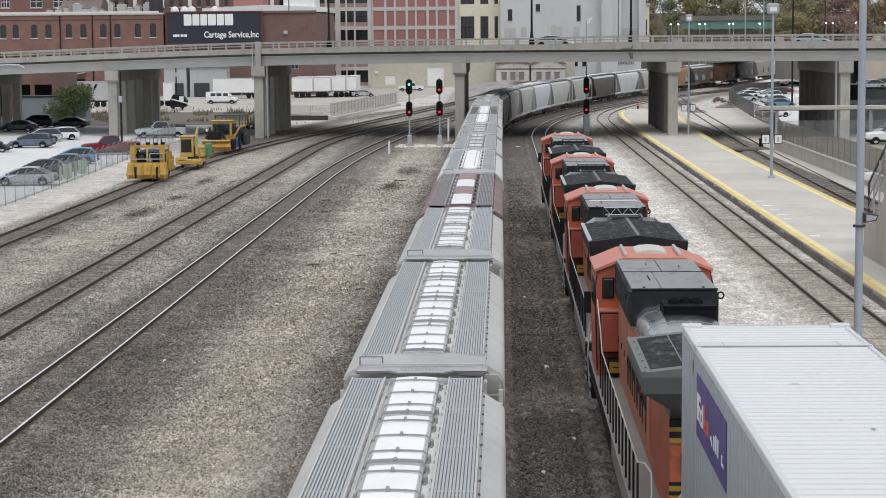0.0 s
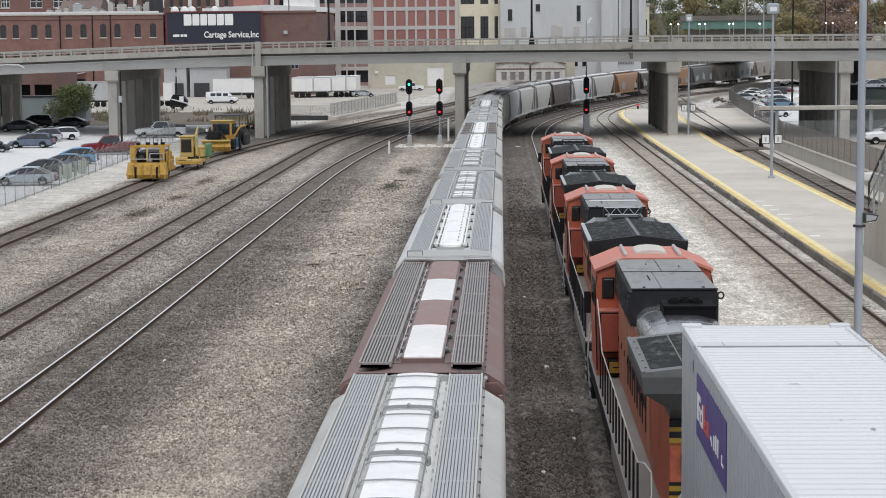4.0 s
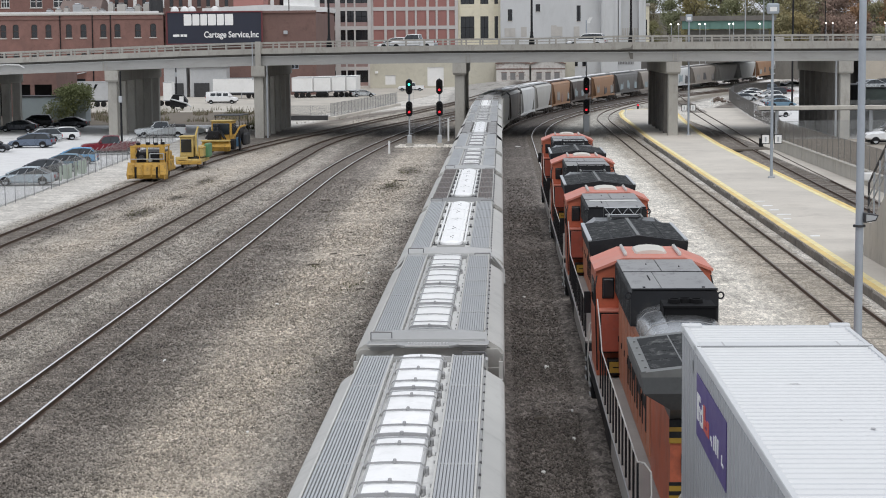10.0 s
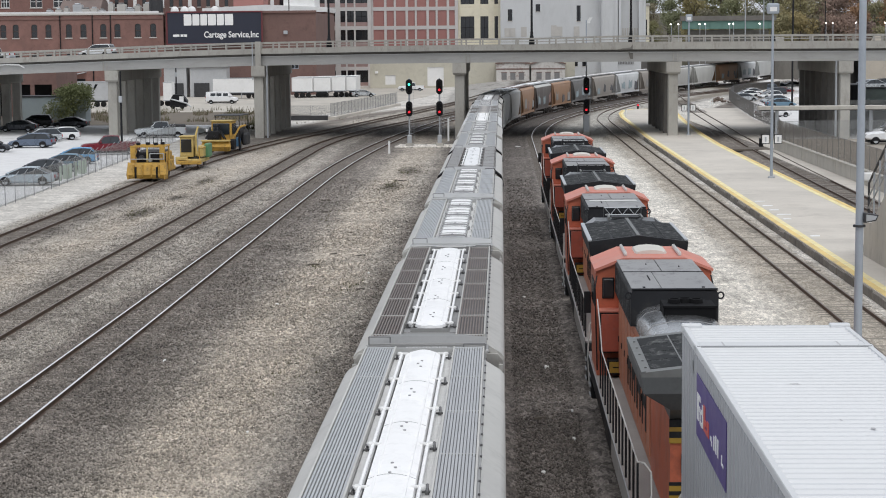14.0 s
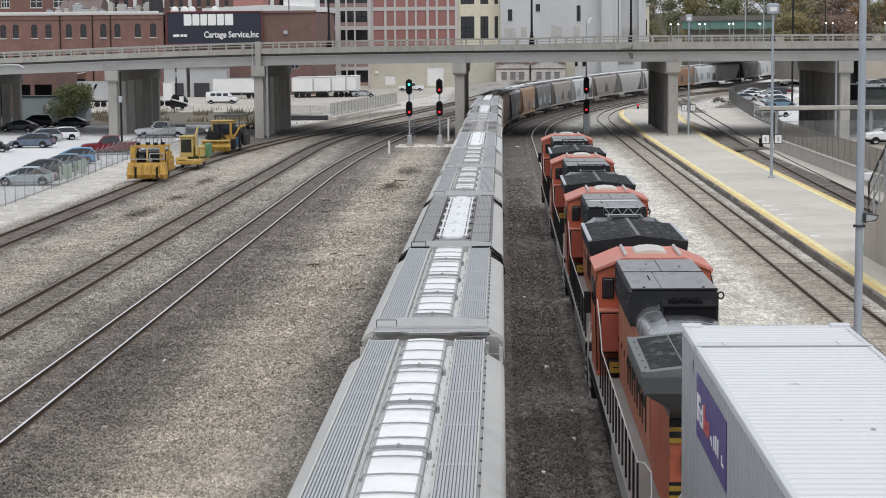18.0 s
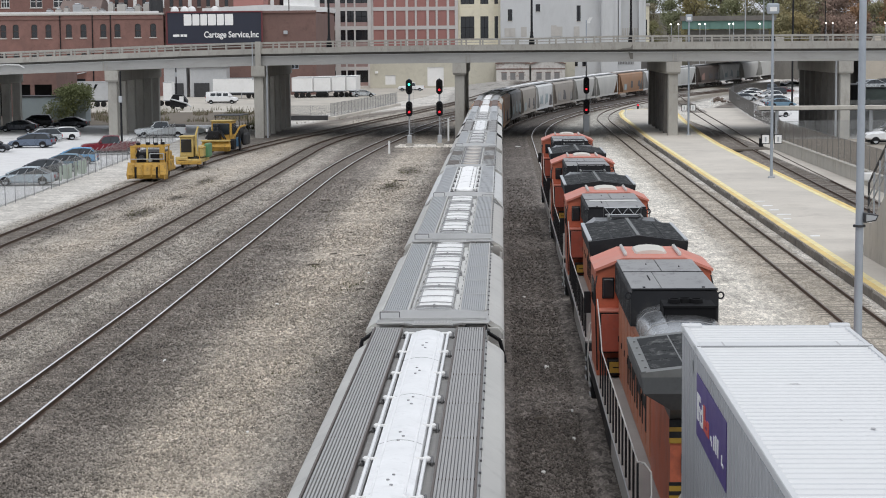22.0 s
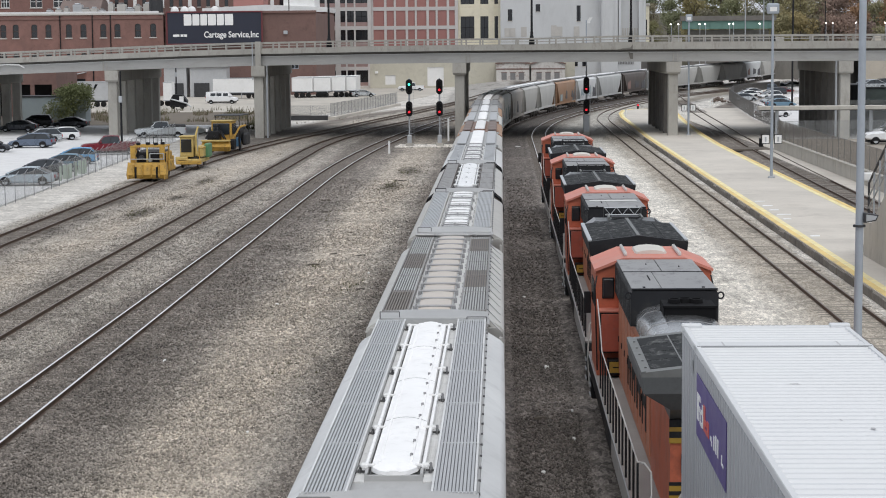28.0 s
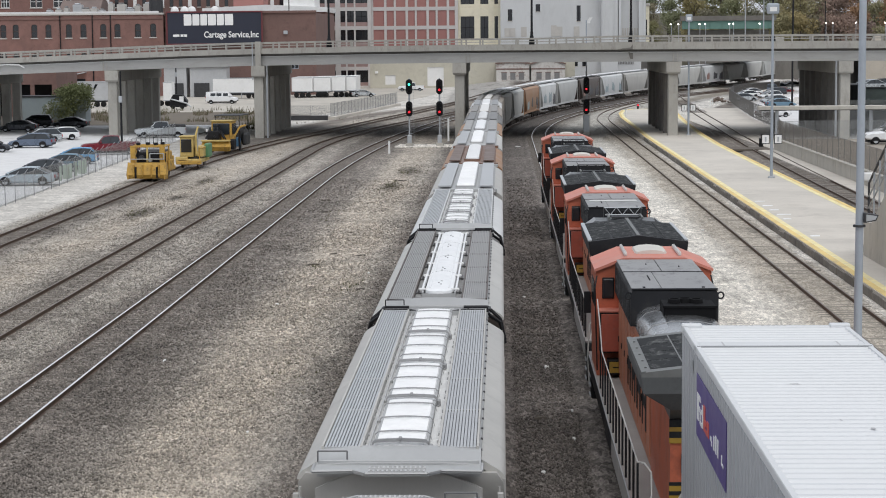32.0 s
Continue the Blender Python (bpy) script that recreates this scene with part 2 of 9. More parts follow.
# dark copy of the concrete: run-off stains, and shade put into the colour
m_conc_dk = surf("stained_and_shaded_concrete", (0.17, 0.16, 0.145), 0.9, 0, 0.2, 0.35, 6, 0.25, (0.09, 0.08, 0.07), 0.5, (1, 1, 0.35))
m_conc_lt = surf("platform_concrete", (0.60, 0.56, 0.50), 0.88, 0, 0.14, 0.16, 9, 0.2, (0.42, 0.39, 0.35), 0.7)
m_asph = surf("bleached_asphalt", (0.70, 0.70, 0.70), 0.9, 0, 0.12, 0.14, 9, 0.25, (0.50, 0.49, 0.475), 0.75)
m_lotdirt = surf("brown_packed_dirt", (0.33, 0.295, 0.25), 0.92, 0, 0.2, 0.2, 9, 0.3, (0.20, 0.18, 0.15), 0.6)
m_yard = surf("dusty_yard_paving", (0.50, 0.465, 0.41), 0.9, 0, 0.15, 0.12, 9, 0.25, (0.28, 0.265, 0.245), 0.6)
m_road = surf("deck_asphalt", (0.09, 0.09, 0.09), 0.9, 0, 0.2, 0.3, 9)
m_yellow_edge = surf("worn_yellow_paint", (0.88, 0.77, 0.42), 0.8, 0, 0.16, 0.6, 14, 0.2, (0.62, 0.56, 0.46), 0.95)
m_golden_edge = surf("golden_edge_tile", (0.80, 0.61, 0.25), 0.8, 0, 0.2, 0.5, 12, 0.25, (0.50, 0.41, 0.27), 0.9)
m_galv = surf("galvanised_steel", (0.46, 0.48, 0.50), 0.45, 0.6, 0.1, 2, 20)
m_steel_gr = surf("grey_painted_steel", (0.36, 0.40, 0.45), 0.5, 0.1, 0.1, 1, 20)
m_black = surf("black_paint", (0.018, 0.018, 0.02), 0.5, 0.1, 0.3, 1.5, 20)
m_dark = surf("sooty_dark_paint", (0.045, 0.046, 0.05), 0.55, 0.1, 0.3, 1.0, 12, 0.15, (0.10, 0.09, 0.08), 0.4)
m_rubber = surf("tyre_rubber", (0.02, 0.02, 0.02), 0.85, 0, 0.3)
m_white = surf("white_paint", (0.80, 0.80, 0.79), 0.5, 0, 0.06, 0.6, 8, 0.05, (0.55, 0.54, 0.5), 0.35)
for mt_ in (m_black, m_rubber):
    mt_.node_tree.nodes["Principled BSDF"].inputs["Specular IOR Level"].default_value = 0.2
m_glass = glass("dark_glass")
m_link = mesh_wire("chain_link")
m_wheel = surf("rolled_steel_wheel", (0.10, 0.085, 0.075), 0.6, 0.5, 0.25)
# ---------- the ground, the tracks ----------
G0 = -0.22          # the ground



def rise(x, y):
    """The ground climbs slowly where the tracks bend away beyond the overpass."""
    if y < 265 or x < -14:
        return 0.0
    f = min(1.0, (x + 14) / 14.0)
    r = 0.00008 * (min(y, 325) - 265) ** 2 + max(0.0, min(y, 520) - 325) * 0.0096
    return r * f * f * (3 - 2 * f)


xs_ = [-1500, -700, -300, -150, -90] + [-70 + 5 * i for i in range(29)] + [90, 150, 300, 700, 1500]
ys_ = [-600, -300, -120] + [-40 + 8 * i for i in range(46)] + [360, 420, 500, 620, 800, 1200, 2000, 3500]
gg = Geo()
for y in ys_:
    for x in xs_:
        gg.v.append((x, y, G0 + (0.05 * noise.noise((x * 0.21, y * 0.13, 0.3)) if abs(x) < 90 and -60 < y < 340 else 0.0) - 0.03 + rise(x, y)))
nx = len(xs_)
for j in range(len(ys_) - 1):
    for i in range(nx - 1):
        gg.f.append((j * nx + i, j * nx + i + 1, (j + 1) * nx + i + 1, (j + 1) * nx + i))
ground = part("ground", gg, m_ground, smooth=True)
tagged(ground, "stony railway yard ground of grey and tan gravel", "ground", kind="structure")


class Line:
    """The middle of a track: straight along y, then bending right from y0 on, its turn growing by k per metre up to top, easing to end after s2."""

    def __init__(self, x0, y0, k, top=0.30, s2=380.0, end=0.20):
        self.s, self.p, self.a = [-420.0], [(x0, -420.0)], [0.0]
        x, y, s = x0, -420.0, -420.0
        while s < 1150:
            step = 2.0
            h = 0.0 if s < y0 else min(top, k * (s - y0))
            if s > s2:
                h = max(end, h - (s - s2) * 0.0009)
            x, y, s = x + step * math.sin(h), y + step * math.cos(h), s + step
            self.s.append(s), self.p.append((x, y)), self.a.append(h)

    def at(self, s):
        i = max(0, min(len(self.p) - 2, int((s + 420.0) / 2.0)))
        f = (s - self.s[i]) / 2.0
        (xa, ya), (xb, yb) = self.p[i], self.p[i + 1]
        return xa + (xb - xa) * f, ya + (yb - ya) * f

    def ang(self, s):
        i = max(0, min(len(self.p) - 1, int((s + 420.0) / 2.0)))
        return self.a[i]


TRAIN = Line(-1.50, 198, 0.0022, 0.38, 400, 0.25)
LOCO = Line(4.0, 206, 0.0026, 0.40, 385, 0.25)
LINE_A = Line(-14.0, 142, 0.00098, 0.275, 420, 0.2)
LINE_B = Line(-18.82, 186, 0.00295, 0.165, 420, 0.165)
LINE_C = Line(-27.0, 150, 0.00206, 0.13, 420, 0.13)
LINE_R = Line(13.34, 248, 0.0038, 0.425, 380, 0.3)
LINE_S = Line(22.75, 60, 0.00025, 0.04, 900, 0.04)

RAIL_PROFILE = [(-0.07, -0.17), (0.07, -0.17), (0.07, -0.155), (0.012, -0.14), (0.012, -0.045), (0.037, -0.035), (0.037, -0.006), (-0.037, -0.006), (-0.037, -0.035), (-0.012, -0.045), (-0.012, -0.14), (-0.07, -0.155)]
HEAD_PROFILE = [(-0.036, -0.008), (0.036, -0.008), (0.034, -0.001), (0.02, 0.003), (-0.02, 0.003), (-0.034, -0.001)]
pale_tie_mesh = Geo().box(-1.22, -0.105, -0.17, 1.22, 0.105, -0.0, 0.02).data("tie", m_tie_pale)
tie_mesh = Geo().box(-1.28, -0.115, -0.17, 1.28, 0.115, -0.0, 0.02).data("tie", m_tie)


def along(line, off, profile, s0, s1, z=0.0, step=8.0):
    n = max(2, int((s1 - s0) / step))
    rings = []
    for i in range(n + 1):
        s = s0 + (s1 - s0) * i / n
        (x, y), a = line.at(s), line.ang(s)
        rings.append([(x + (off + u) * math.cos(a), y - (off + u) * math.sin(a), z + v + rise(x, y)) for u, v in profile])
    return Geo().loft(rings)


def track(name, line, label, s0, s1, head, near=(20, 150), pale=False):
    t = thing(name, label, "railway track", kind="structure")
    for off in (-0.7525, 0.7525):
        r = part("rail", along(line, off, RAIL_PROFILE, s0, s1), m_rail, t)
        part("rail_head", along(line, off, HEAD_PROFILE, s0, s1), head, r)
    bed = -0.147 if pale else -0.157
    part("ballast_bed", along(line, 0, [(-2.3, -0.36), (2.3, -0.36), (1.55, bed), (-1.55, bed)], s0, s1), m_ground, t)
    rest = Geo()
    s, count = s0, 0
    while s < min(s1, 330):
        (x, y), a = line.at(s), line.ang(s)
        jig = random.uniform(-0.03, 0.03)
        up = rise(x, y)
        if near[0] <= s <= near[1] and count < 250:
            part("tie", pale_tie_mesh if pale else tie_mesh, m_tie, t, m=pose(x, y, -0.15 + (random.uniform(-0.022, 0.014) if pale else random.uniform(-0.015, 0.012)), random.uniform(-1.0, 1.0), random.uniform(-0.6, 0.6), -math.degrees(a) + random.uniform(-1, 1)))
            count += 1
        else:
            c, d = math.cos(a), math.sin(a)
            pts = [(-1.28, -0.115), (1.28, -0.115), (1.28, 0.115), (-1.28, 0.115)]
            q = [(x + u * c + (v + jig) * d, y - u * d + (v + jig) * c) for u, v in pts]
            rest.prism(q, "z", -0.32 + up, -0.15 + up)
        s += 0.55
    if rest.v:
        tagged(part("far_ties", rest, m_tie_pale if pale else m_tie, t), kind="stuff")
    return t


def tracks():
    track("track_main", TRAIN, "main track under a moving grain train", -60, 900, m_rail_top, (18, 30))
    track("track_siding", LOCO, "track on which coupled locomotives stand", -60, 620, m_rail_top, (18, 34))
    track("track_outer_main", LINE_A, "well-used track with shiny rail heads", 20, 560, m_rail_top, (52, 130))
    track("track_yard", LINE_B, "yard track with dull rails on grey ballast", 20, 560, m_rail_dull, (64, 150))
    track("track_work", LINE_C, "rusty side track on which work machines stand", 20, 560, m_rail_dull, (95, 160))
    track("track_platform", LINE_R, "rusty platform track in pale ballast", 20, 480, m_rail_dull, (66, 150), pale=True)
    track("track_station", LINE_S, "rusty station track beyond the platform", 60, 420, m_rail_dull, (112, 178))


tracks()


def loose_stones(count=105000):
    """Stones that lie proud of the gravel in the part of the yard that is seen closest."""
    g = np.random.default_rng(8)
    y = 42.0 / (1.0 - g.random(count * 2) * (1 - 42.0 / 150.0))
    x = -0.28 * y + g.random(count * 2) * (0.28 * y + 3.2)
    free = ~((x > -3.05) & (x < 0.12))
    for mid in (-14.0, -18.82, -27.0):
        for off in (-0.7525, 0.7525):
            free &= np.abs(x - mid - off) > 0.11
    free &= x > -29.5
    x, y = x[free][:count], y[free][:count]
    n = len(x)
    z = np.full(n, G0 - 0.03)
    for mid in (-14.0, -18.82, -27.0):
        d = np.abs(x - mid)
        z = np.where(d < 1.55, -0.165, np.where(d < 2.2, -0.165 - (d - 1.55) * 0.13, z))
    size = 0.020 + 0.030 * g.random(n) ** 1.6 + 0.00014 * y
    form = np.array([(1, 0, 0), (0, 1, 0), (-1, 0, 0), (0, -1, 0), (0.15, 0.1, 0.95), (0, 0, -0.6)])
    turn = g.random(n) * 6.283
    v = form[None] * (size[:, None, None] * (0.65 + 0.7 * g.random((n, 6, 3))))
    c, d = np.cos(turn)[:, None], np.sin(turn)[:, None]
    v = np.stack([v[:, :, 0] * c - v[:, :, 1] * d + x[:, None], v[:, :, 0] * d + v[:, :, 1] * c + y[:, None], v[:, :, 2] + (z + size * 0.35)[:, None]], -1)
    tri = np.array([(0, 1, 4), (1, 2, 4), (2, 3, 4), (3, 0, 4), (1, 0, 5), (2, 1, 5), (3, 2, 5), (0, 3, 5)])
    f = (tri[None] + 6 * np.arange(n)[:, None, None]).reshape(-1)
    me = bpy.data.meshes.new("loose_stones")
    me.vertices.add(6 * n)
    me.vertices.foreach_set("co", v.reshape(-1))
    me.loops.add(24 * n)
    me.loops.foreach_set("vertex_index", f)
    me.polygons.add(8 * n)
    me.polygons.foreach_set("loop_start", np.arange(0, 24 * n, 3))
    me.update()
    me.materials.append(m_stones)
    tagged(new("loose_stones", me), "loose grey and tan ballast stones on the yard", "stones", kind="stuff")


loose_stones()
# ---------- the grain train ----------
def hopper_mats(tag, roof, side, walk_, hatch):
    return dict(
        roof=surf(tag + "_roof_steel", roof, 0.5, 0.25, 0.10, 0.5, 7, 0.06, tuple(c * 0.55 for c in roof), 0.35, (1, 0.35, 1)),
        side=surf(tag + "_side_steel", side, 0.55, 0.05, 0.12, 0.5, 8, 0.06, tuple(c * 0.5 for c in side), 0.4, (1, 1, 0.3)),
        walk=surf(tag + "_grating", walk_, 0.5, 0.15, 0.10, 0.8, 14, 0.05),
        hatch=surf(tag + "_hatch", hatch, 0.45, 0.0, 0.06, 1.3, 9, 0.05, tuple(c * 0.62 for c in hatch), 0.4))


HM = {
    "pale": hopper_mats("pale_grey", (0.48, 0.48, 0.475), (0.55, 0.545, 0.52), (0.44, 0.452, 0.465), (0.96, 0.96, 0.955)),
    "cool": hopper_mats("cool_grey", (0.46, 0.465, 0.465), (0.52, 0.525, 0.515), (0.46, 0.475, 0.49), (0.92, 0.92, 0.915)),
    "dusty": hopper_mats("dusty_grey", (0.42, 0.422, 0.42), (0.50, 0.49, 0.465), (0.42, 0.43, 0.44), (0.86, 0.86, 0.85)),
    "dim": hopper_mats("dim_grey", (0.42, 0.422, 0.422), (0.48, 0.475, 0.46), (0.36, 0.355, 0.35), (0.84, 0.85, 0.86)),
    "maroon": hopper_mats("maroon", (0.22, 0.15, 0.14), (0.25, 0.155, 0.14), (0.34, 0.32, 0.31), (0.84, 0.83, 0.82)),
    "brown": hopper_mats("brown_grated", (0.30, 0.30, 0.295), (0.40, 0.40, 0.38), (0.17, 0.135, 0.12), (0.92, 0.92, 0.92)),
    "grimy": hopper_mats("grimy", (0.44, 0.445, 0.445), (0.55, 0.56, 0.56), (0.42, 0.425, 0.42), (0.54, 0.49, 0.44)),
    "rust": hopper_mats("rust_red", (0.24, 0.14, 0.10), (0.30, 0.13, 0.075), (0.17, 0.12, 0.10), (0.8, 0.8, 0.8)),
    "white": hopper_mats("chalk_white", (0.48, 0.48, 0.48), (0.66, 0.67, 0.67), (0.36, 0.37, 0.38), (0.85, 0.85, 0.85)),
    "tan": hopper_mats("tan", (0.34, 0.30, 0.27), (0.30, 0.20, 0.15), (0.24, 0.23, 0.22), (0.8, 0.8, 0.8)),
    "slate": hopper_mats("slate_grey", (0.30, 0.30, 0.30), (0.17, 0.165, 0.16), (0.22, 0.22, 0.22), (0.7, 0.7, 0.7)),
    "taupe": hopper_mats("taupe", (0.38, 0.36, 0.34), (0.36, 0.325, 0.29), (0.30, 0.29, 0.28), (0.75, 0.74, 0.72)),
    "ochre": hopper_mats("ochre", (0.36, 0.30, 0.26), (0.37, 0.215, 0.125), (0.28, 0.24, 0.21), (0.75, 0.74, 0.72)),
    "sooty": hopper_mats("sooty", (0.14, 0.135, 0.13), (0.115, 0.095, 0.085), (0.11, 0.11, 0.11), (0.6, 0.6, 0.6)),
}
HM["maroon"]["trim"] = surf("pale_worn_trim", (0.40, 0.36, 0.345), 0.5, 0.3, 0.12)
HM["grimy"]["trim"] = surf("grey_worn_trim", (0.30, 0.29, 0.28), 0.5, 0.3, 0.12)
m_grime_grate = surf("rusty_grating", (0.21, 0.185, 0.165), 0.6, 0.2, 0.15)
m_curb = surf("pale_roof_curb", (0.70, 0.70, 0.69), 0.6, 0, 0.1, 1.2, 12, 0.05, (0.42, 0.41, 0.40), 0.5)
for key_, tone_ in (("dim", (0.30, 0.295, 0.29)), ("brown", (0.33, 0.33, 0.335)), ("maroon", (0.19, 0.14, 0.135))):
    HM[key_]["curb"] = surf(key_ + "_roof_curb", tone_, 0.6, 0, 0.15, 1.2, 12, 0.05, tuple(c * 1.6 for c in tone_), 0.5)
# tones of the added plates that give the gratings' gaps their shade
m_pan = surf("grey_gap_plate", (0.36, 0.37, 0.385), 0.6, 0.1, 0.12)
m_pan_dk = surf("dark_gap_plate", (0.13, 0.125, 0.125), 0.6, 0.1, 0.12)
m_under = surf("brown_underframe_grime", (0.075, 0.065, 0.056), 0.85, 0.1, 0.25, 0.8, 12)
m_maroon_hatch = surf("maroon_hatch", (0.30, 0.20, 0.19), 0.55, 0, 0.12, 0.9, 9, 0.05, (0.42, 0.36, 0.34), 0.5)
m_hinge = surf("grey_fittings", (0.19, 0.19, 0.195), 0.5, 0.4, 0.15)

m_tags = [surf(n_, c_, 0.6, 0, 0.3, 2.0, 10, 0.0, (0.2, 0.19, 0.18), 0.8) for n_, c_ in (("grey_tag_paint", (0.34, 0.33, 0.32)), ("dark_tag_paint", (0.10, 0.10, 0.11)), ("pale_blue_tag_paint", (0.36, 0.44, 0.47)), ("rosy_tag_paint", (0.36, 0.22, 0.19)))]
wheel_mesh = Geo().loft([[(x, 0.46 * r * math.cos(i * math.pi / 9), 0.46 * r * math.sin(i * math.pi / 9)) for i in range(18)] for x, r in ((0.0, 0.96), (0.02, 1.0), (0.1, 1.0), (0.11, 1.07), (0.14, 1.07), (0.145, 0.5))]).data("wheel", m_wheel, True)
truck_mesh = Geo().prism([(-1.25, 0.42), (-0.95, 0.62), (-0.45, 0.66), (-0.3, 0.28), (0.3, 0.28), (0.45, 0.66), (0.95, 0.62), (1.25, 0.42), (1.2, 0.32), (0.9, 0.45), (0.55, 0.45), (0.4, 0.15), (-0.4, 0.15), (-0.55, 0.45), (-0.9, 0.45), (-1.2, 0.32)][::-1], "x", 0.93, 1.07) \
    .prism([(-1.25, 0.42), (-0.95, 0.62), (-0.45, 0.66), (-0.3, 0.28), (0.3, 0.28), (0.45, 0.66), (0.95, 0.62), (1.25, 0.42), (1.2, 0.32), (0.9, 0.45), (0.55, 0.45), (0.4, 0.15), (-0.4, 0.15), (-0.55, 0.45), (-0.9, 0.45), (-1.2, 0.32)][::-1], "x", -1.07, -0.93) \
    .box(-0.95, -0.2, 0.4, 0.95, 0.2, 0.72, 0.04).data("truck", m_under)
coupler_mesh = Geo().box(-0.12, -0.45, 0.72, 0.12, 0.45, 0.98, 0.04).box(-0.2, 0.32, 0.68, 0.2, 0.62, 1.02, 0.06).data("coupler", m_under)
m_latch = surf("pale_latch_bars", (0.54, 0.54, 0.54), 0.5, 0.2, 0.1)
m_strap = surf("grey_hatch_straps", (0.36, 0.36, 0.365), 0.5, 0.3, 0.12)


def strap(r, knob):
    """A bar bent over a hatch, with its toggle and the clamp that hangs at its end."""
    path = ((-0.43, -0.13), (-0.41, -0.05), (-0.37, -0.012), (-0.2, 0.0), (0, 0.006), (0.2, 0.0), (0.37, -0.012), (0.41, -0.05), (0.44, -0.15))
    g = Geo().loft([[(x, -r, z - r), (x, r, z - r), (x, r, z + r), (x, -r, z + r)] for x, z in path])
    if knob:
        g.box(-0.025, -0.04, 0.0, 0.025, 0.04, 0.05, 0.012)
        g.box(0.415, -0.06, -0.19, 0.475, 0.06, -0.06, 0.02).box(0.42, -0.13, -0.2, 0.455, -0.04, -0.14, 0.01)
    return g


strap_mesh = strap(0.013, True).data("strap", m_strap)
bare_strap = strap(0.011, False).data("strap", m_strap)
heavy_strap = strap(0.024, True).data("strap", m_strap)
flat_bar = Geo().box(-0.40, -0.055, -0.03, 0.40, 0.055, 0.016, 0.012).box(-0.47, -0.03, -0.12, -0.39, 0.03, 0.0, 0.01).box(0.39, -0.03, -0.12, 0.47, 0.03, 0.0, 0.01).data("strap", m_strap)
clamp_mesh = Geo().box(-0.035, -0.07, -0.02, 0.035, 0.07, 0.035, 0.012).box(-0.16, -0.022, -0.01, 0.05, 0.022, 0.03, 0.01).data("clamp", m_white)
bracket_mesh = Geo().box(0.03, -0.1, -0.1, 0.075, 0.1, -0.02, 0.015).tube((0.05, -0.07, -0.06), (0.05, 0.09, 0.02), 0.022, 6).box(-0.02, 0.02, -0.1, 0.12, 0.06, -0.05, 0.01).data("clamp", m_hinge)
small_clamp = Geo().box(-0.04, -0.09, -0.04, 0.04, 0.09, 0.03, 0.015).box(-0.07, -0.03, -0.08, 0.07, 0.03, -0.01, 0.01).data("clamp", m_hinge)
tread_geo = Geo().box(-0.40, -0.06, -0.02, 0.40, 0.06, -0.008).box(-0.40, -0.06, -0.008, 0.40, -0.045, 0.014).box(-0.40, 0.045, -0.008, 0.40, 0.06, 0.014)
for q in range(13):
    tread_geo.box(-0.40 + q * 0.0645, -0.045, -0.008, -0.374 + q * 0.0645, 0.045, 0.012)
tread_mesh = tread_geo.data("tread", m_latch)


def wheelset_truck(parent, y):
    tr = part("truck", truck_mesh, m_under, parent, m=pose(0, y, 0))
    for yy in (-0.87, 0.87):
        for sx in (1, -1):
            part("wheel", wheel_mesh, m_wheel, tr, m=pose(sx * 0.68, yy, 0.46, 0, 0, 0 if sx > 0 else 180))


def arched(w, z, h, n=6):
    return [(w * (2 * i / n - 1), z + h * (1 - (2 * i / n - 1) ** 2)) for i in range(n + 1)]


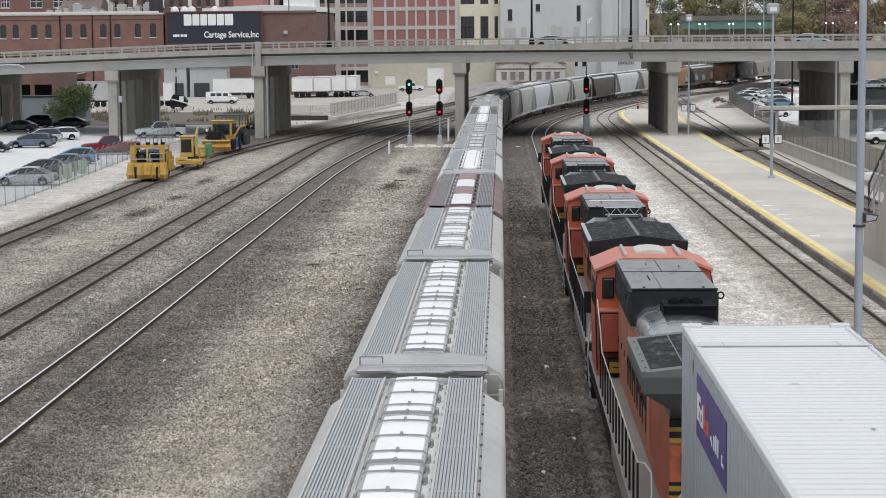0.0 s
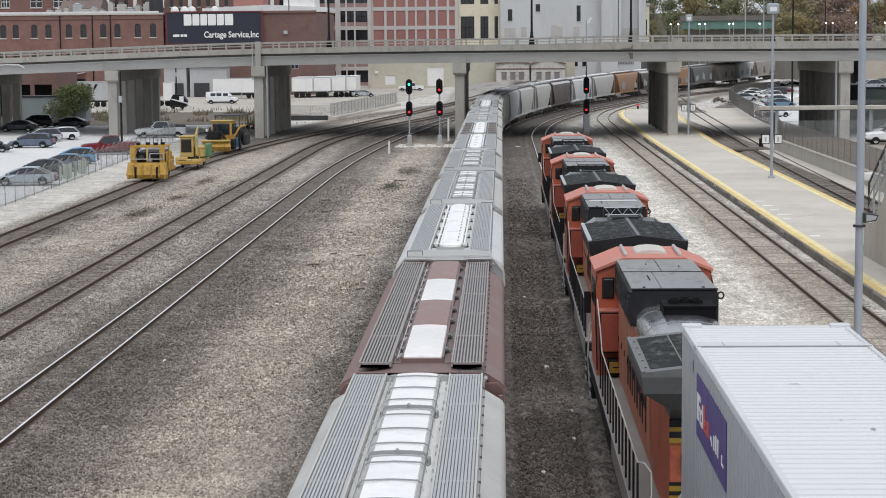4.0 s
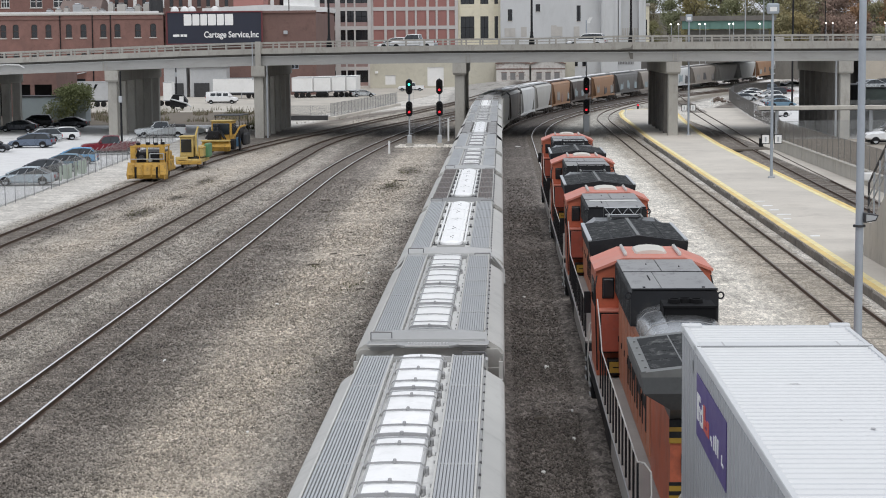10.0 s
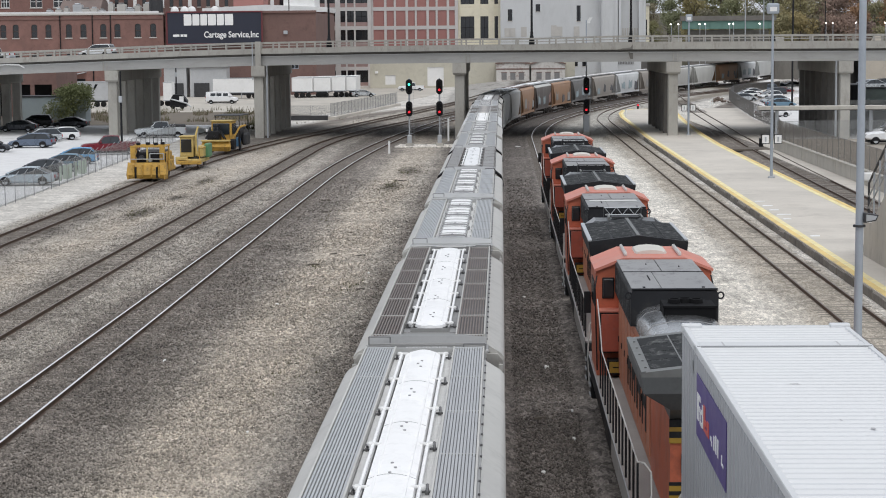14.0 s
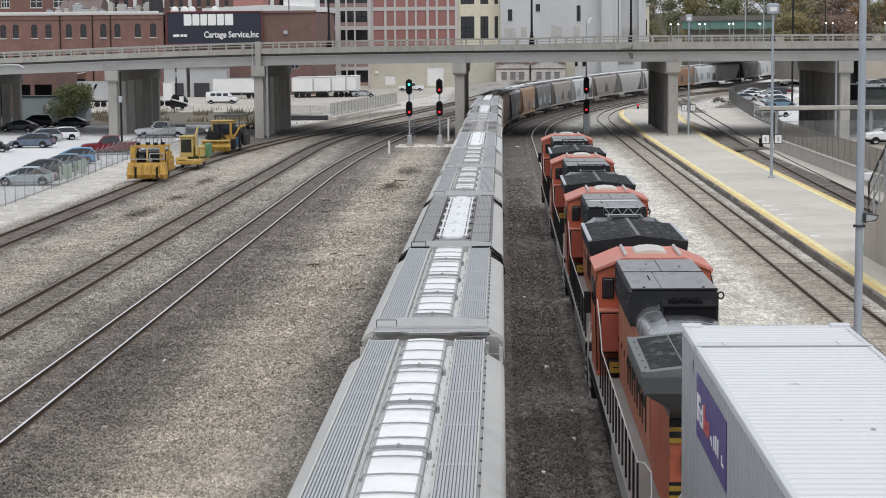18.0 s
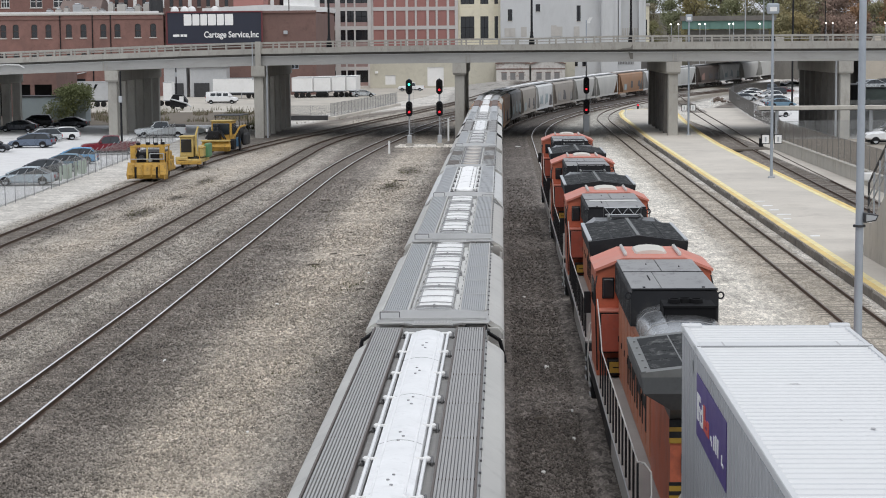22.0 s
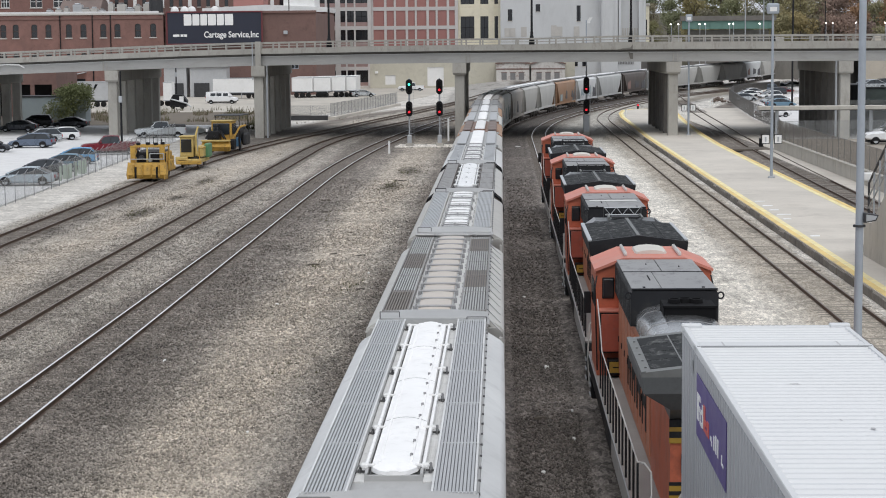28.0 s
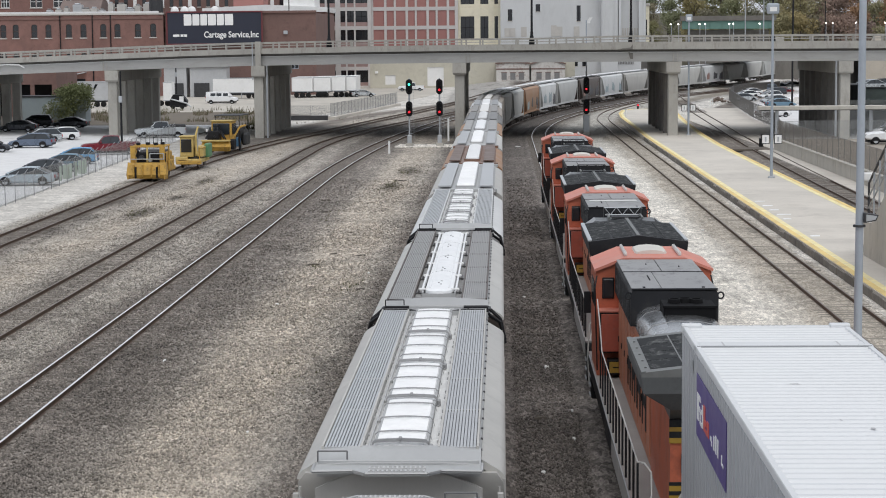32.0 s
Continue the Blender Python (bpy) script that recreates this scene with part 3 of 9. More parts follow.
def end_crossover(parent, M, ye, sy, black, frame_end):
    """What closes a car's end at roof height: the end sheet, the crossover walk with its treads, the lip round it, the grab irons and ladders."""
    edge = black or M["roof"]
    arch = [(1.2 * k / 5, 4.33 - 0.30 * (k / 5) ** 2) for k in range(5, -6, -1)]
    part("end_sheet", Geo().prism([(-1.2, 3.3), (1.2, 3.3)] + arch, "y", ye - sy * 0.03, ye + sy * 0.02), M["side"], parent)

    def at(*pts):
        return [(x, ye + sy * d) for x, d in pts]
    deep = 0.62 if sy < 0 else 0.46
    bow = at((-1.2, 0.0), (1.2, 0.0), (1.2, deep - 0.16), (0.62, deep - 0.2), (0.44, deep), (-0.44, deep), (-0.62, deep - 0.2), (-1.2, deep - 0.16))
    ew = part("end_walkway", Geo().prism(bow if sy > 0 else bow[::-1], "z", 4.345, 4.378), M["roof"], parent)
    lip = [(x, y, 4.385) for x, y in at((-1.2, 0.0), (-1.2, deep - 0.16), (-0.62, deep - 0.2), (-0.44, deep), (0.44, deep), (0.62, deep - 0.2), (1.2, deep - 0.16), (1.2, 0.0))]
    part("lip", Geo().rod(lip, 0.042 if black else 0.022, 5), edge, ew, "black-painted walkway edge" if black else "")
    for d in (deep - 0.30, deep - 0.09):
        part("tread", tread_mesh, m_latch, ew, m=pose(0, ye + sy * d, 4.40))
    part("roof_step", Geo().loft([[(-1.18, ye - sy * d, z0), (-0.55, ye - sy * d, z0 + 0.06), (0.55, ye - sy * d, z0 + 0.06), (1.18, ye - sy * d, z0), (1.18, ye - sy * d, z0 + t), (0.6, ye - sy * d, z0 + 0.04 + t), (-0.6, ye - sy * d, z0 + 0.04 + t), (-1.18, ye - sy * d, z0 + t)] for d, z0, t in ((0.50, 4.34, 0.17), (0.36, 4.34, 0.15), (-0.03, 4.32, 0.05))]), M["roof"], parent)
    side = 1 if sy > 0 else -1
    x0, x1 = side * 1.16, side * 0.74
    yg = ye - sy * 0.07
    part("grab_iron", Geo().rod([(x0, yg, 4.40), (x0, yg, 4.56), (x1, yg, 4.56), (x1, yg, 4.40)], 0.013), m_black if black else m_hinge, parent)
    for sx in (-1, 1):
        lg = Geo()
        for xx in (sx * 1.44, sx * 1.08):
            lg.tube((xx, ye - sy * 0.25, 0.9), (xx, ye - sy * 0.25, 4.0), 0.02, 5)
        for i in range(8):
            lg.tube((sx * 1.44, ye - sy * 0.25, 1.0 + 0.4 * i), (sx * 1.08, ye - sy * 0.25, 1.0 + 0.4 * i), 0.014, 4)
        part("end_ladder", lg, black or M["side"], parent)
        if black:
            part("corner_brace", Geo().rod([(sx * 0.62, ye + sy * 0.02, 4.40), (sx * 1.16, ye + sy * 0.02, 4.40), (sx * 1.44, ye + sy * 0.26, 4.18), (sx * 1.55, ye + sy * 0.34, 3.7)], 0.042, 6), black, parent, "black corner brace")
        if frame_end:
            part("end_post", Geo().box(sx * 0.78, ye + sy * 0.02, 3.6, sx * 0.88, ye + sy * 0.14, 4.30, 0.015), M["side"], parent)
            part("gusset", Geo().prism([(sx * 0.9, 4.36), (sx * 1.46, 4.1), (sx * 1.46, 3.8), (sx * 0.9, 4.30)], "y", ye + sy * 0.03, ye + sy * 0.07), M["side"], parent)
    if frame_end:
        part("end_beam", Geo().rod([(-1.54, ye + sy * 0.30, 3.6), (-1.52, ye + sy * 0.22, 4.0), (-1.24, ye + sy * 0.12, 4.33), (1.24, ye + sy * 0.12, 4.33), (1.52, ye + sy * 0.22, 4.0), (1.54, ye + sy * 0.30, 3.6)], 0.045, 6), M["roof"], parent)


def hopper_car(length, hb, look_, hatch, label, black=(False, False), near=True, frame_end=False, slats=11, side=""):
    """A covered hopper; its origin is its middle on the rails, its length lies along y. hb: half of its roof; hatch: sections, long or patched."""
    M = dict(HM[look_])
    coarse = look_ in ("grimy", "brown", "maroon")
    slats = 9 if coarse else slats
    if side:
        M["side"] = HM[side]["side"]
    car = thing("hopper_car", label, "railway car", "cars of the grain train")
    h = length / 2
    body = Geo().loft([[(sx * w, sy * l, z) for sx, sy in ((-1, -1), (1, -1), (1, 1), (-1, 1))] for w, l, z in
                       ((1.36, hb - 2.9, 1.05), (1.48, hb - 2.55, 1.5), (1.54, hb - 1.5, 2.6), (1.54, hb - 0.7, 3.5), (1.50, hb - 0.5, 4.0), (1.40, hb - 0.5, 4.14))])
    part("body", body, M["side"], car, smooth=True)
    for sy in (-1, 1):
        g = Geo().box(-1.5, sy * (h - 0.75), 0.86, 1.5, sy * (h - 0.45), 1.12, 0.03)
        for sx in (-1, 1):
            g.prism([(sx * 1.5, 1.12), (sx * 1.42, 1.12), (sx * 1.42, 4.0), (sx * 1.5, 4.0)], "y", sy * (h - 0.78), sy * (h - 0.68))
            g.box(sx * 0.9, sy * (h - 2.2), 1.0, sx * 1.0, sy * (h - 0.6), 1.12)
        part("end_sill", g, M["side"], car)
        part("coupler", coupler_mesh, m_under, car, m=pose(0, sy * (h - 0.42), 0, 0, 0, 0 if sy > 0 else 180))
    part("side_sill", Geo().box(-1.52, -(h - 0.8), 0.98, -1.40, h - 0.8, 1.2).box(1.40, -(h - 0.8), 0.98, 1.52, h - 0.8, 1.2), M["side"], car)
    for i in (-1, 0, 1) if near else ():
        c = i * (length - 6.5) / 3
        w = (length - 6.5) / 3 * 0.45
        part("hopper_chute", Geo().loft([[(sx * 0.5, c + sy * 0.5, 0.32) for sx, sy in ((-1, -1), (1, -1), (1, 1), (-1, 1))], [(sx * 1.38, c + sy * w, 1.1) for sx, sy in ((-1, -1), (1, -1), (1, 1), (-1, 1))]]), M["side"], car)
    if near:
        wheelset_truck(car, -(h - 1.95)), wheelset_truck(car, h - 1.95)
    else:
        for sy in (-1, 1):
            tr = part("truck", truck_mesh, m_under, car, m=pose(0, sy * (h - 1.95), 0))
            part("wheel", wheel_mesh, m_wheel, tr, m=pose(0.68, -0.87, 0.46)), part("wheel", wheel_mesh, m_wheel, tr, m=pose(0.68, 0.87, 0.46))
    roof = Geo()
    roof.prism([(-1.175, 4.2), (-1.175, 4.325), (-0.55, 4.42), (0.55, 4.42), (1.175, 4.325), (1.175, 4.2)], "y", -hb, hb)
    for s in (-1, 1):
        part("eave", Geo().loft([[(s * 1.53, y, 4.02), (s * 1.52, y, 4.07), (s * 1.45, y, 4.15), (s * 1.18, y, 4.318), (s * 1.18, y, 4.2), (s * 1.38, y, 4.03)] for y in (-hb + 0.62, hb - 0.62)] if near else [[(s * 1.53, y, 4.02), (s * 1.52, y, 4.07), (s * 1.45, y, 4.15), (s * 1.18, y, 4.318), (s * 1.18, y, 4.2), (s * 1.38, y, 4.03)] for y in (-hb, hb)]), HM["pale"]["side"] if side == "sooty" else M["side"], car, smooth=True)
    n = int(length / 1.15)
    if near:
        roof.box(-1.15, -hb, 4.3, 1.15, -hb + 0.05, 4.44, 0.01).box(-1.15, hb - 0.05, 4.3, 1.15, hb, 4.44, 0.01)
    part("roof", roof, M["roof"], car)
    # the hatch trough: its half length and its middle, nearer to one end on the long-hatched cars
    n_in, f_in = {"long": (1.62, 0.88), "patched": (1.15, 0.32)}.get(hatch, (0.55, 0.32))
    tl, ym = hb - (n_in + f_in) / 2, (n_in - f_in) / 2
    shift = pose(0, ym, 0)
    for s in (-1, 1):
        g = Geo()
        x0, x1 = 0.585, 1.115
        if near:
            pitch = (x1 - x0) / slats
            k = int(length / 3.1)
            for i in range(k + 1):
                y = -hb + 0.5 + (2 * hb - 0.8) * i / k
                g.box(s * x0, y - 0.03, 4.44, s * x1, y + 0.03, 4.538 if coarse else 4.528)
            g.box(s * (x0 - 0.035), -hb + 0.45, 4.46, s * (x0 - 0.005), hb - 0.25, 4.55).box(s * (x1 + 0.0), -hb + 0.45, 4.46, s * (x1 + 0.03), hb - 0.25, 4.55)
        else:
            g.box(s * x0, -hb + 0.28, 4.48, s * x1, hb - 0.28, 4.53)
        if near:
            # added plate below the slats; its colour paints the shade in the gaps
            part("walkway_pan", Geo().box(s * x0, -hb + 0.47, 4.44, s * x1, hb - 0.3, 4.497), m_pan_dk if coarse else m_pan, car)
        wk = part("walkway", g, M["trim"] if "trim" in M else M["side"] if near else M["walk"], car)
        if near:
            sm = Geo().box(0, -hb + 0.46, 4.50, s * pitch * (0.52 if coarse else 0.71), hb - 0.28, 4.535).data("slat", M["walk"])
        if near and look_ == "grimy":
            for i in (0, 2):
                q = hb * 0.48
                bars = Geo()
                for k in range(slats):
                    bars.box(s * (x0 + k * pitch - 0.002), -hb + 0.5 + (i + (s > 0)) * q, 4.49, s * (x0 + k * pitch + pitch * 0.54), -hb + 0.28 + (i + 0.9 + (s > 0)) * q, 4.539)
                part("dirty_panel", bars, m_grime_grate, wk, "rusty stretch of grating")
        if near:
            for i in range(slats):
                part("slat", sm, M["walk"], wk, m=pose(s * (x0 + i * pitch), 0, 0))
        if near:
            g = Geo()
            for i in range(int(length / 0.8)):
                y = -hb + 0.4 + 0.8 * i
                g.box(s * 1.155, y - 0.02, 4.32, s * 1.19, y + 0.02, 4.352)
            tagged(part("brackets", g, m_hinge, car), kind="stuff")
    part("hatch_coaming", Geo().box(-0.40, -tl - 0.03, 4.40, -0.36, tl + 0.03, 4.53).box(0.36, -tl - 0.03, 4.40, 0.40, tl + 0.03, 4.53).box(-0.36, -tl - 0.03, 4.40, 0.36, -tl + 0.03, 4.50).box(-0.36, tl - 0.03, 4.40, 0.36, tl + 0.03, 4.50), M["roof"], car, m=shift)
    if near:
        for s in (-1, 1):
            part("hatch_curb", Geo().box(s * 0.402, -tl - 0.12, 4.415, s * 0.545, tl + 0.12, 4.44, 0.006), M.get("curb", m_curb), car, m=shift)
    if hatch == "long":
        rings = []
        for y, k in ((-tl - 0.02, 0.25), (-tl + 0.05, 0.6), (-tl + 0.25, 0.92), (-tl + 0.45, 1.0), (tl - 0.45, 1.0), (tl - 0.25, 0.92), (tl - 0.05, 0.6), (tl + 0.02, 0.25)):
            rings.append([(x * k, y, z) for x, z in [(-0.345, 4.49)] + arched(0.325, 4.55, 0.07 * k) + [(0.345, 4.49)]])
        cover = part("hatch_cover", Geo().loft(rings), M["hatch"], car, smooth=True, m=shift)
        if near:
            g = Geo()
            for s in (-0.22, 0.22):
                g.box(s - 0.012, -tl + 0.4, 4.58, s + 0.02, tl - 0.4, 4.605)
            part("cover_rib", g, M["hatch"], cover)
            nd = int(tl * 2 / 2.4)
            for s in (-1, 1):
                part("locking_rod", Geo().tube((s * 0.40, -tl + 0.3, 4.55), (s * 0.40, tl - 0.3, 4.55), 0.026, 6), M["hatch"], car, m=shift)
                for i in range(nd + 1):
                    yc = -tl + 0.35 + (2 * tl - 0.7) * i / nd
                    part("clamp", clamp_mesh, m_white, car, m=pose(s * 0.43, ym + yc, 4.55, 0, 0, 0 if s > 0 else 180))
                    part("clamp", bracket_mesh, m_hinge, car, m=pose(s * 0.44, ym + yc + 0.12, 4.52, 0, 0, 0 if s > 0 else 180))
            g = Geo()
            for i in range(int(tl * 2 / 0.95)):
                xb = 0.21 if side == "white" else 0.03 * (-1) ** i
                yb = -tl + 0.8 + 0.95 * i if side == "white" else -tl + 0.8 + 2.85 * (i // 3) + 0.3 * (i % 3)
                g.tube((xb, yb, 4.59), (xb, yb, 4.635), 0.024, 6)
            for i in range(1, 4):
                g.loft([[(x, -tl + tl * i / 2 + d, z + 0.004) for x, z in arched(0.32, 4.55, 0.07)] + [(x, -tl + tl * i / 2 + d, z - 0.01) for x, z in arched(0.32, 4.55, 0.07)[::-1]] for d in (-0.01, 0.01)])
            tagged(part("bolts", g, m_strap, cover), kind="stuff")
    else:
        k = 4
        ln = 2 * tl / k
        for i in range(k):
            y0, y1 = -tl + i * ln + 0.03, -tl + (i + 1) * ln - 0.03
            rings = []
            for y, q in ((y0, 0.35), (y0 + 0.05, 0.9), (y0 + 0.12, 1.0), (y1 - 0.12, 1.0), (y1 - 0.05, 0.9), (y1, 0.35)):
                rings.append([(x, y, 4.49 + (z - 4.49) * q) for x, z in [(-0.37, 4.49)] + arched(0.35, 4.57, 0.025) + [(0.37, 4.49)]])
            mt = M["hatch"] if hatch == "sections" or i in (0, 2) else m_maroon_hatch
            cv = part("hatch_cover", Geo().loft(rings), mt, car, smooth=True, m=shift)
            if near and hatch == "patched":
                for j in range(2):
                    for s in (-1, 1):
                        part("clamp", small_clamp, m_hinge, cv, m=pose(s * 0.42, y0 + ln * (0.25 + 0.45 * j), 4.52))
            elif near and look_ == "grimy":
                for q in (0.03, 0.36, 0.69):
                    part("strap", flat_bar, m_strap, cv, "brown flat strap", m=pose(0, y0 + ln * q, 4.605))
            elif near:
                # a heavy bar at the joint, three lighter ones between; some cars have toggles on them
                thin = bare_strap if look_ in ("dusty", "cool") else strap_mesh
                for q, bar in ((0.0, heavy_strap), (0.19, thin), (0.5, thin), (0.82, thin)):
                    part("strap", bar, m_strap, cv, m=pose(0, y0 + ln * q, 4.612))
        if near:
            g = Geo()
            for i in range(k):
                for q in (0.1, 0.62):
                    y = -tl + (i + q) * ln
                    g.box(-0.47, y - 0.10, 4.42, -0.43, y + 0.06, 4.50, 0.015).tube((-0.47, y - 0.04, 4.45), (-0.41, y + 0.03, 4.53), 0.018, 5)
                    for dy in (0.25, 0.8):
                        g.tube((0.535, y + dy, 4.42), (0.535, y + dy, 4.49), 0.024, 6).tube((-0.55, y + dy, 4.42), (-0.55, y + dy, 4.49), 0.024, 6)
            g.tube((-0.475, -tl + 0.1, 4.49), (-0.475, tl - 0.1, 4.49), 0.016, 5)
            if look_ == "grimy":
                for k2 in range(int(2 * hb / 1.25)):
                    yb = -hb + 0.6 + 1.25 * k2 - ym
                    g.tube((1.16, yb, 4.36), (1.45, yb - 0.75, 4.17), 0.014, 4)
            tagged(part("hatch_fittings", g, m_latch, car, m=shift), kind="stuff")
    if near:
        for sy, b in ((-1, black[0]), (1, black[1])):
            if look_ == "maroon" and sy < 0:
                continue
            end_crossover(car, M, sy * hb, sy, m_black if b else None, frame_end and sy < 0)
    else:
        if look_ in ("slate", "taupe", "ochre", "rust", "white", "sooty") or side in ("ochre", "sooty"):
            tag_r = random.Random(int(length * 100))
            for k in range(3):
                y0, wd, z0 = -hb + 3.0 + k * (hb * 0.62) + tag_r.uniform(-0.5, 0.5), tag_r.uniform(1.2, 2.6), tag_r.uniform(1.35, 1.7)
                pts = [(y0 + wd * q + tag_r.uniform(-0.2, 0.2), z0 + (tag_r.uniform(0.8, 1.5) if up_ else tag_r.uniform(-0.1, 0.2))) for q, up_ in ((0, 0), (0.4, 0), (0.8, 0), (1, 0), (1, 1), (0.7, 1), (0.45, 1), (0.2, 1), (0, 1))]
                part("painted_tag", Geo().prism(pts, "x", 1.50, 1.552), m_tags[tag_r.randrange(4)], car, "blurred painted shape")
        for sy in (-1, 1):
            part("end_walkway", Geo().box(-1.3, sy * hb, 4.3, 1.3, sy * (hb + 0.4), 4.42), M["roof"], car)
    return car


# each car: where its walkways begin and end along the track at the start, the looks of its roof and of its sides, its hatches, dark fittings at its near and far end
NEAR_CARS = [
    (1.9, 16.6, "pale", "pale", "sections", 0, 0), (18.9, 33.4, "pale", "pale", "sections", 0, 0), (35.7, 51.3, "pale", "pale", "sections", 0, 0), (54.15, 68.3, "cool", "pale", "sections", 0, 0), (69.3, 85.75, "maroon", "maroon", "patched", 0, 0),
    (88.5, 104.4, "pale", "white", "long", 0, 0), (106.1, 121.85, "pale", "pale", "sections", 0, 0), (124.75, 139.0, "dusty", "dusty", "sections", 0, 0), (140.65, 157.0, "pale", "pale", "long", 0, 0), (158.3, 175.2, "brown", "dusty", "long", 0, 0),
    (177.55, 191.9, "cool", "pale", "sections", 0, 0), (194.65, 208.95, "cool", "pale", "sections", 0, 1), (210.6, 227.4, "dim", "sooty", "long", 1, 1), (229.7, 244.05, "dusty", "pale", "sections", 0, 0), (246.75, 261.4, "dusty", "dusty", "sections", 0, 0),
    (263.0, 279.0, "pale", "white", "long", 0, 0), (280.2, 296.35, "grimy", "pale", "sections", 0, 0), (299.3, 313.95, "cool", "dusty", "sections", 0, 1), (315.6, 331.7, "dim", "sooty", "long", 1, 1), (333.9, 348.8, "cool", "white", "sections", 1, 0)]
BEND_CARS = [(366.8, "cool", "dusty", "sections"), (383.5, "rust", "ochre", "long"), (400.8, "pale", "sooty", "long"), (418.2, "dim", "ochre", "long")]
FAR_LOOKS = ["slate", "taupe", "white", "taupe", "dusty", "pale", "ochre", "white", "cool", "sooty", "white", "dusty", "pale", "pale", "white", "dusty", "pale", "cool", "white", "tan", "dusty", "sooty", "white", "pale"]
WORDS = {"pale": "pale grey covered hopper car with white roof hatches", "cool": "cool grey covered hopper car with segmented pale hatches", "dusty": "dusty grey covered hopper car with white segmented hatches",
         "dim": "grey covered hopper car with one long white hatch", "maroon": "faded maroon covered hopper car with two white hatch covers", "brown": "grey covered hopper car with dark brown grated walkways",
         "grimy": "grimy brown-roofed covered hopper car with tan hatches", "rust": "rust-red covered hopper car with a white hatch", "white": "chalk-white covered hopper car on the far bend",
         "tan": "tan covered hopper car on the far bend", "sooty": "sooty dark covered hopper car on the far bend", "slate": "slate-grey tagged covered hopper car on the bend",
         "taupe": "weathered taupe covered hopper car on the bend", "ochre": "faded ochre covered hopper car with grey tags"}
HOPPERS = []
for n_, (w0, w1, look_, side_, hatch, b0, b1) in enumerate(NEAR_CARS):
    before = NEAR_CARS[n_ - 1][1] if n_ else w0 - 2.1
    after = NEAR_CARS[n_ + 1][0] if n_ + 1 < len(NEAR_CARS) else w1 + 2.1
    L = w1 - w0 + (w0 - before + after - w1) / 2
    label = WORDS[look_]
    if hatch == "long" and "long" not in label:
        label = label.replace("with white roof hatches", "with one long white hatch")
    HOPPERS.append((hopper_car(L, (w1 - w0) / 2 + 0.25, look_, hatch, label, (b0, b1), True, hatch == "long" and look_ == "pale", side=side_), (w0 + w1) / 2, L))
prev = NEAR_CARS[-1][1] + 1.05
for end, look_, side_, hatch in BEND_CARS:
    L = end - prev
    HOPPERS.append((hopper_car(L, L / 2 - 0.76, look_, hatch, WORDS[look_], near=False, side=side_), (prev + end) / 2, L))
    prev = end
for i, look_ in enumerate(FAR_LOOKS):
    L = (17.0, 17.8, 16.9, 18.6, 17.2)[i % 5]
    HOPPERS.append((hopper_car(L, L / 2 - 0.76, look_, "sections" if i % 3 else "long", WORDS[look_], near=False), prev + L / 2, L))
    prev += L
# ---------- the road overpass ----------
# stations along its near face: x, y, height of the girders' underside
DECK = [(-160, 245.6, 4.4), (-120, 237.1, 5.2), (-90, 230.7, 6.1), (-75, 227.5, 6.5), (-58, 224.0, 7.0), (-44.5, 221.1, 7.45), (-36, 219.3, 7.7), (-27.8, 217.5, 7.88), (-16, 215.0, 8.02), (-4.4, 212.5, 8.1), (4, 210.71, 8.11), (13, 208.8, 8.12), (36, 203.9, 8.08), (60, 198.9, 8.0), (100, 190.3, 7.8), (150, 179.7, 7.5)]
WIDE = 28.0


def deck_at(x):
    for (xa, ya, za), (xb, yb, zb) in zip(DECK, DECK[1:]):
        if xa <= x <= xb:
            f = (x - xa) / (xb - xa)
            return ya + (yb - ya) * f, za + (zb - za) * f
    return DECK[-1][1], DECK[-1][2]


def deck_sweep(profile):
    """profile: (distance behind the near face, height over the girders' underside)"""
    rings = []
    for x, y, z in DECK:
        rings.append([(x, y + u, z + v - sunk(x, v)) for u, v in profile])
    return Geo().loft(rings)


def sunk(x, v):
    """Kerb top and railing sit lower on the spans before the joint over the platform."""
    return 0.17 * max(0.0, min(1.0, (13.0 - x) / 9.0)) if v > 1.6 else 0.0


m_fascia = surf("fascia_concrete", (0.375, 0.362, 0.33), 0.85, 0, 0.16, 0.35, 5, 0.25, (0.17, 0.15, 0.125), 0.65, (1.2, 1, 0.5))
m_flange = surf("bleached_flange", (0.50, 0.50, 0.485), 0.7, 0, 0.12, 0.4, 6)
m_girder = surf("girder_paint", (0.37, 0.368, 0.355), 0.7, 0, 0.10, 0.3, 6, 0.1, (0.22, 0.2, 0.18), 0.4, (0.5, 1, 2))


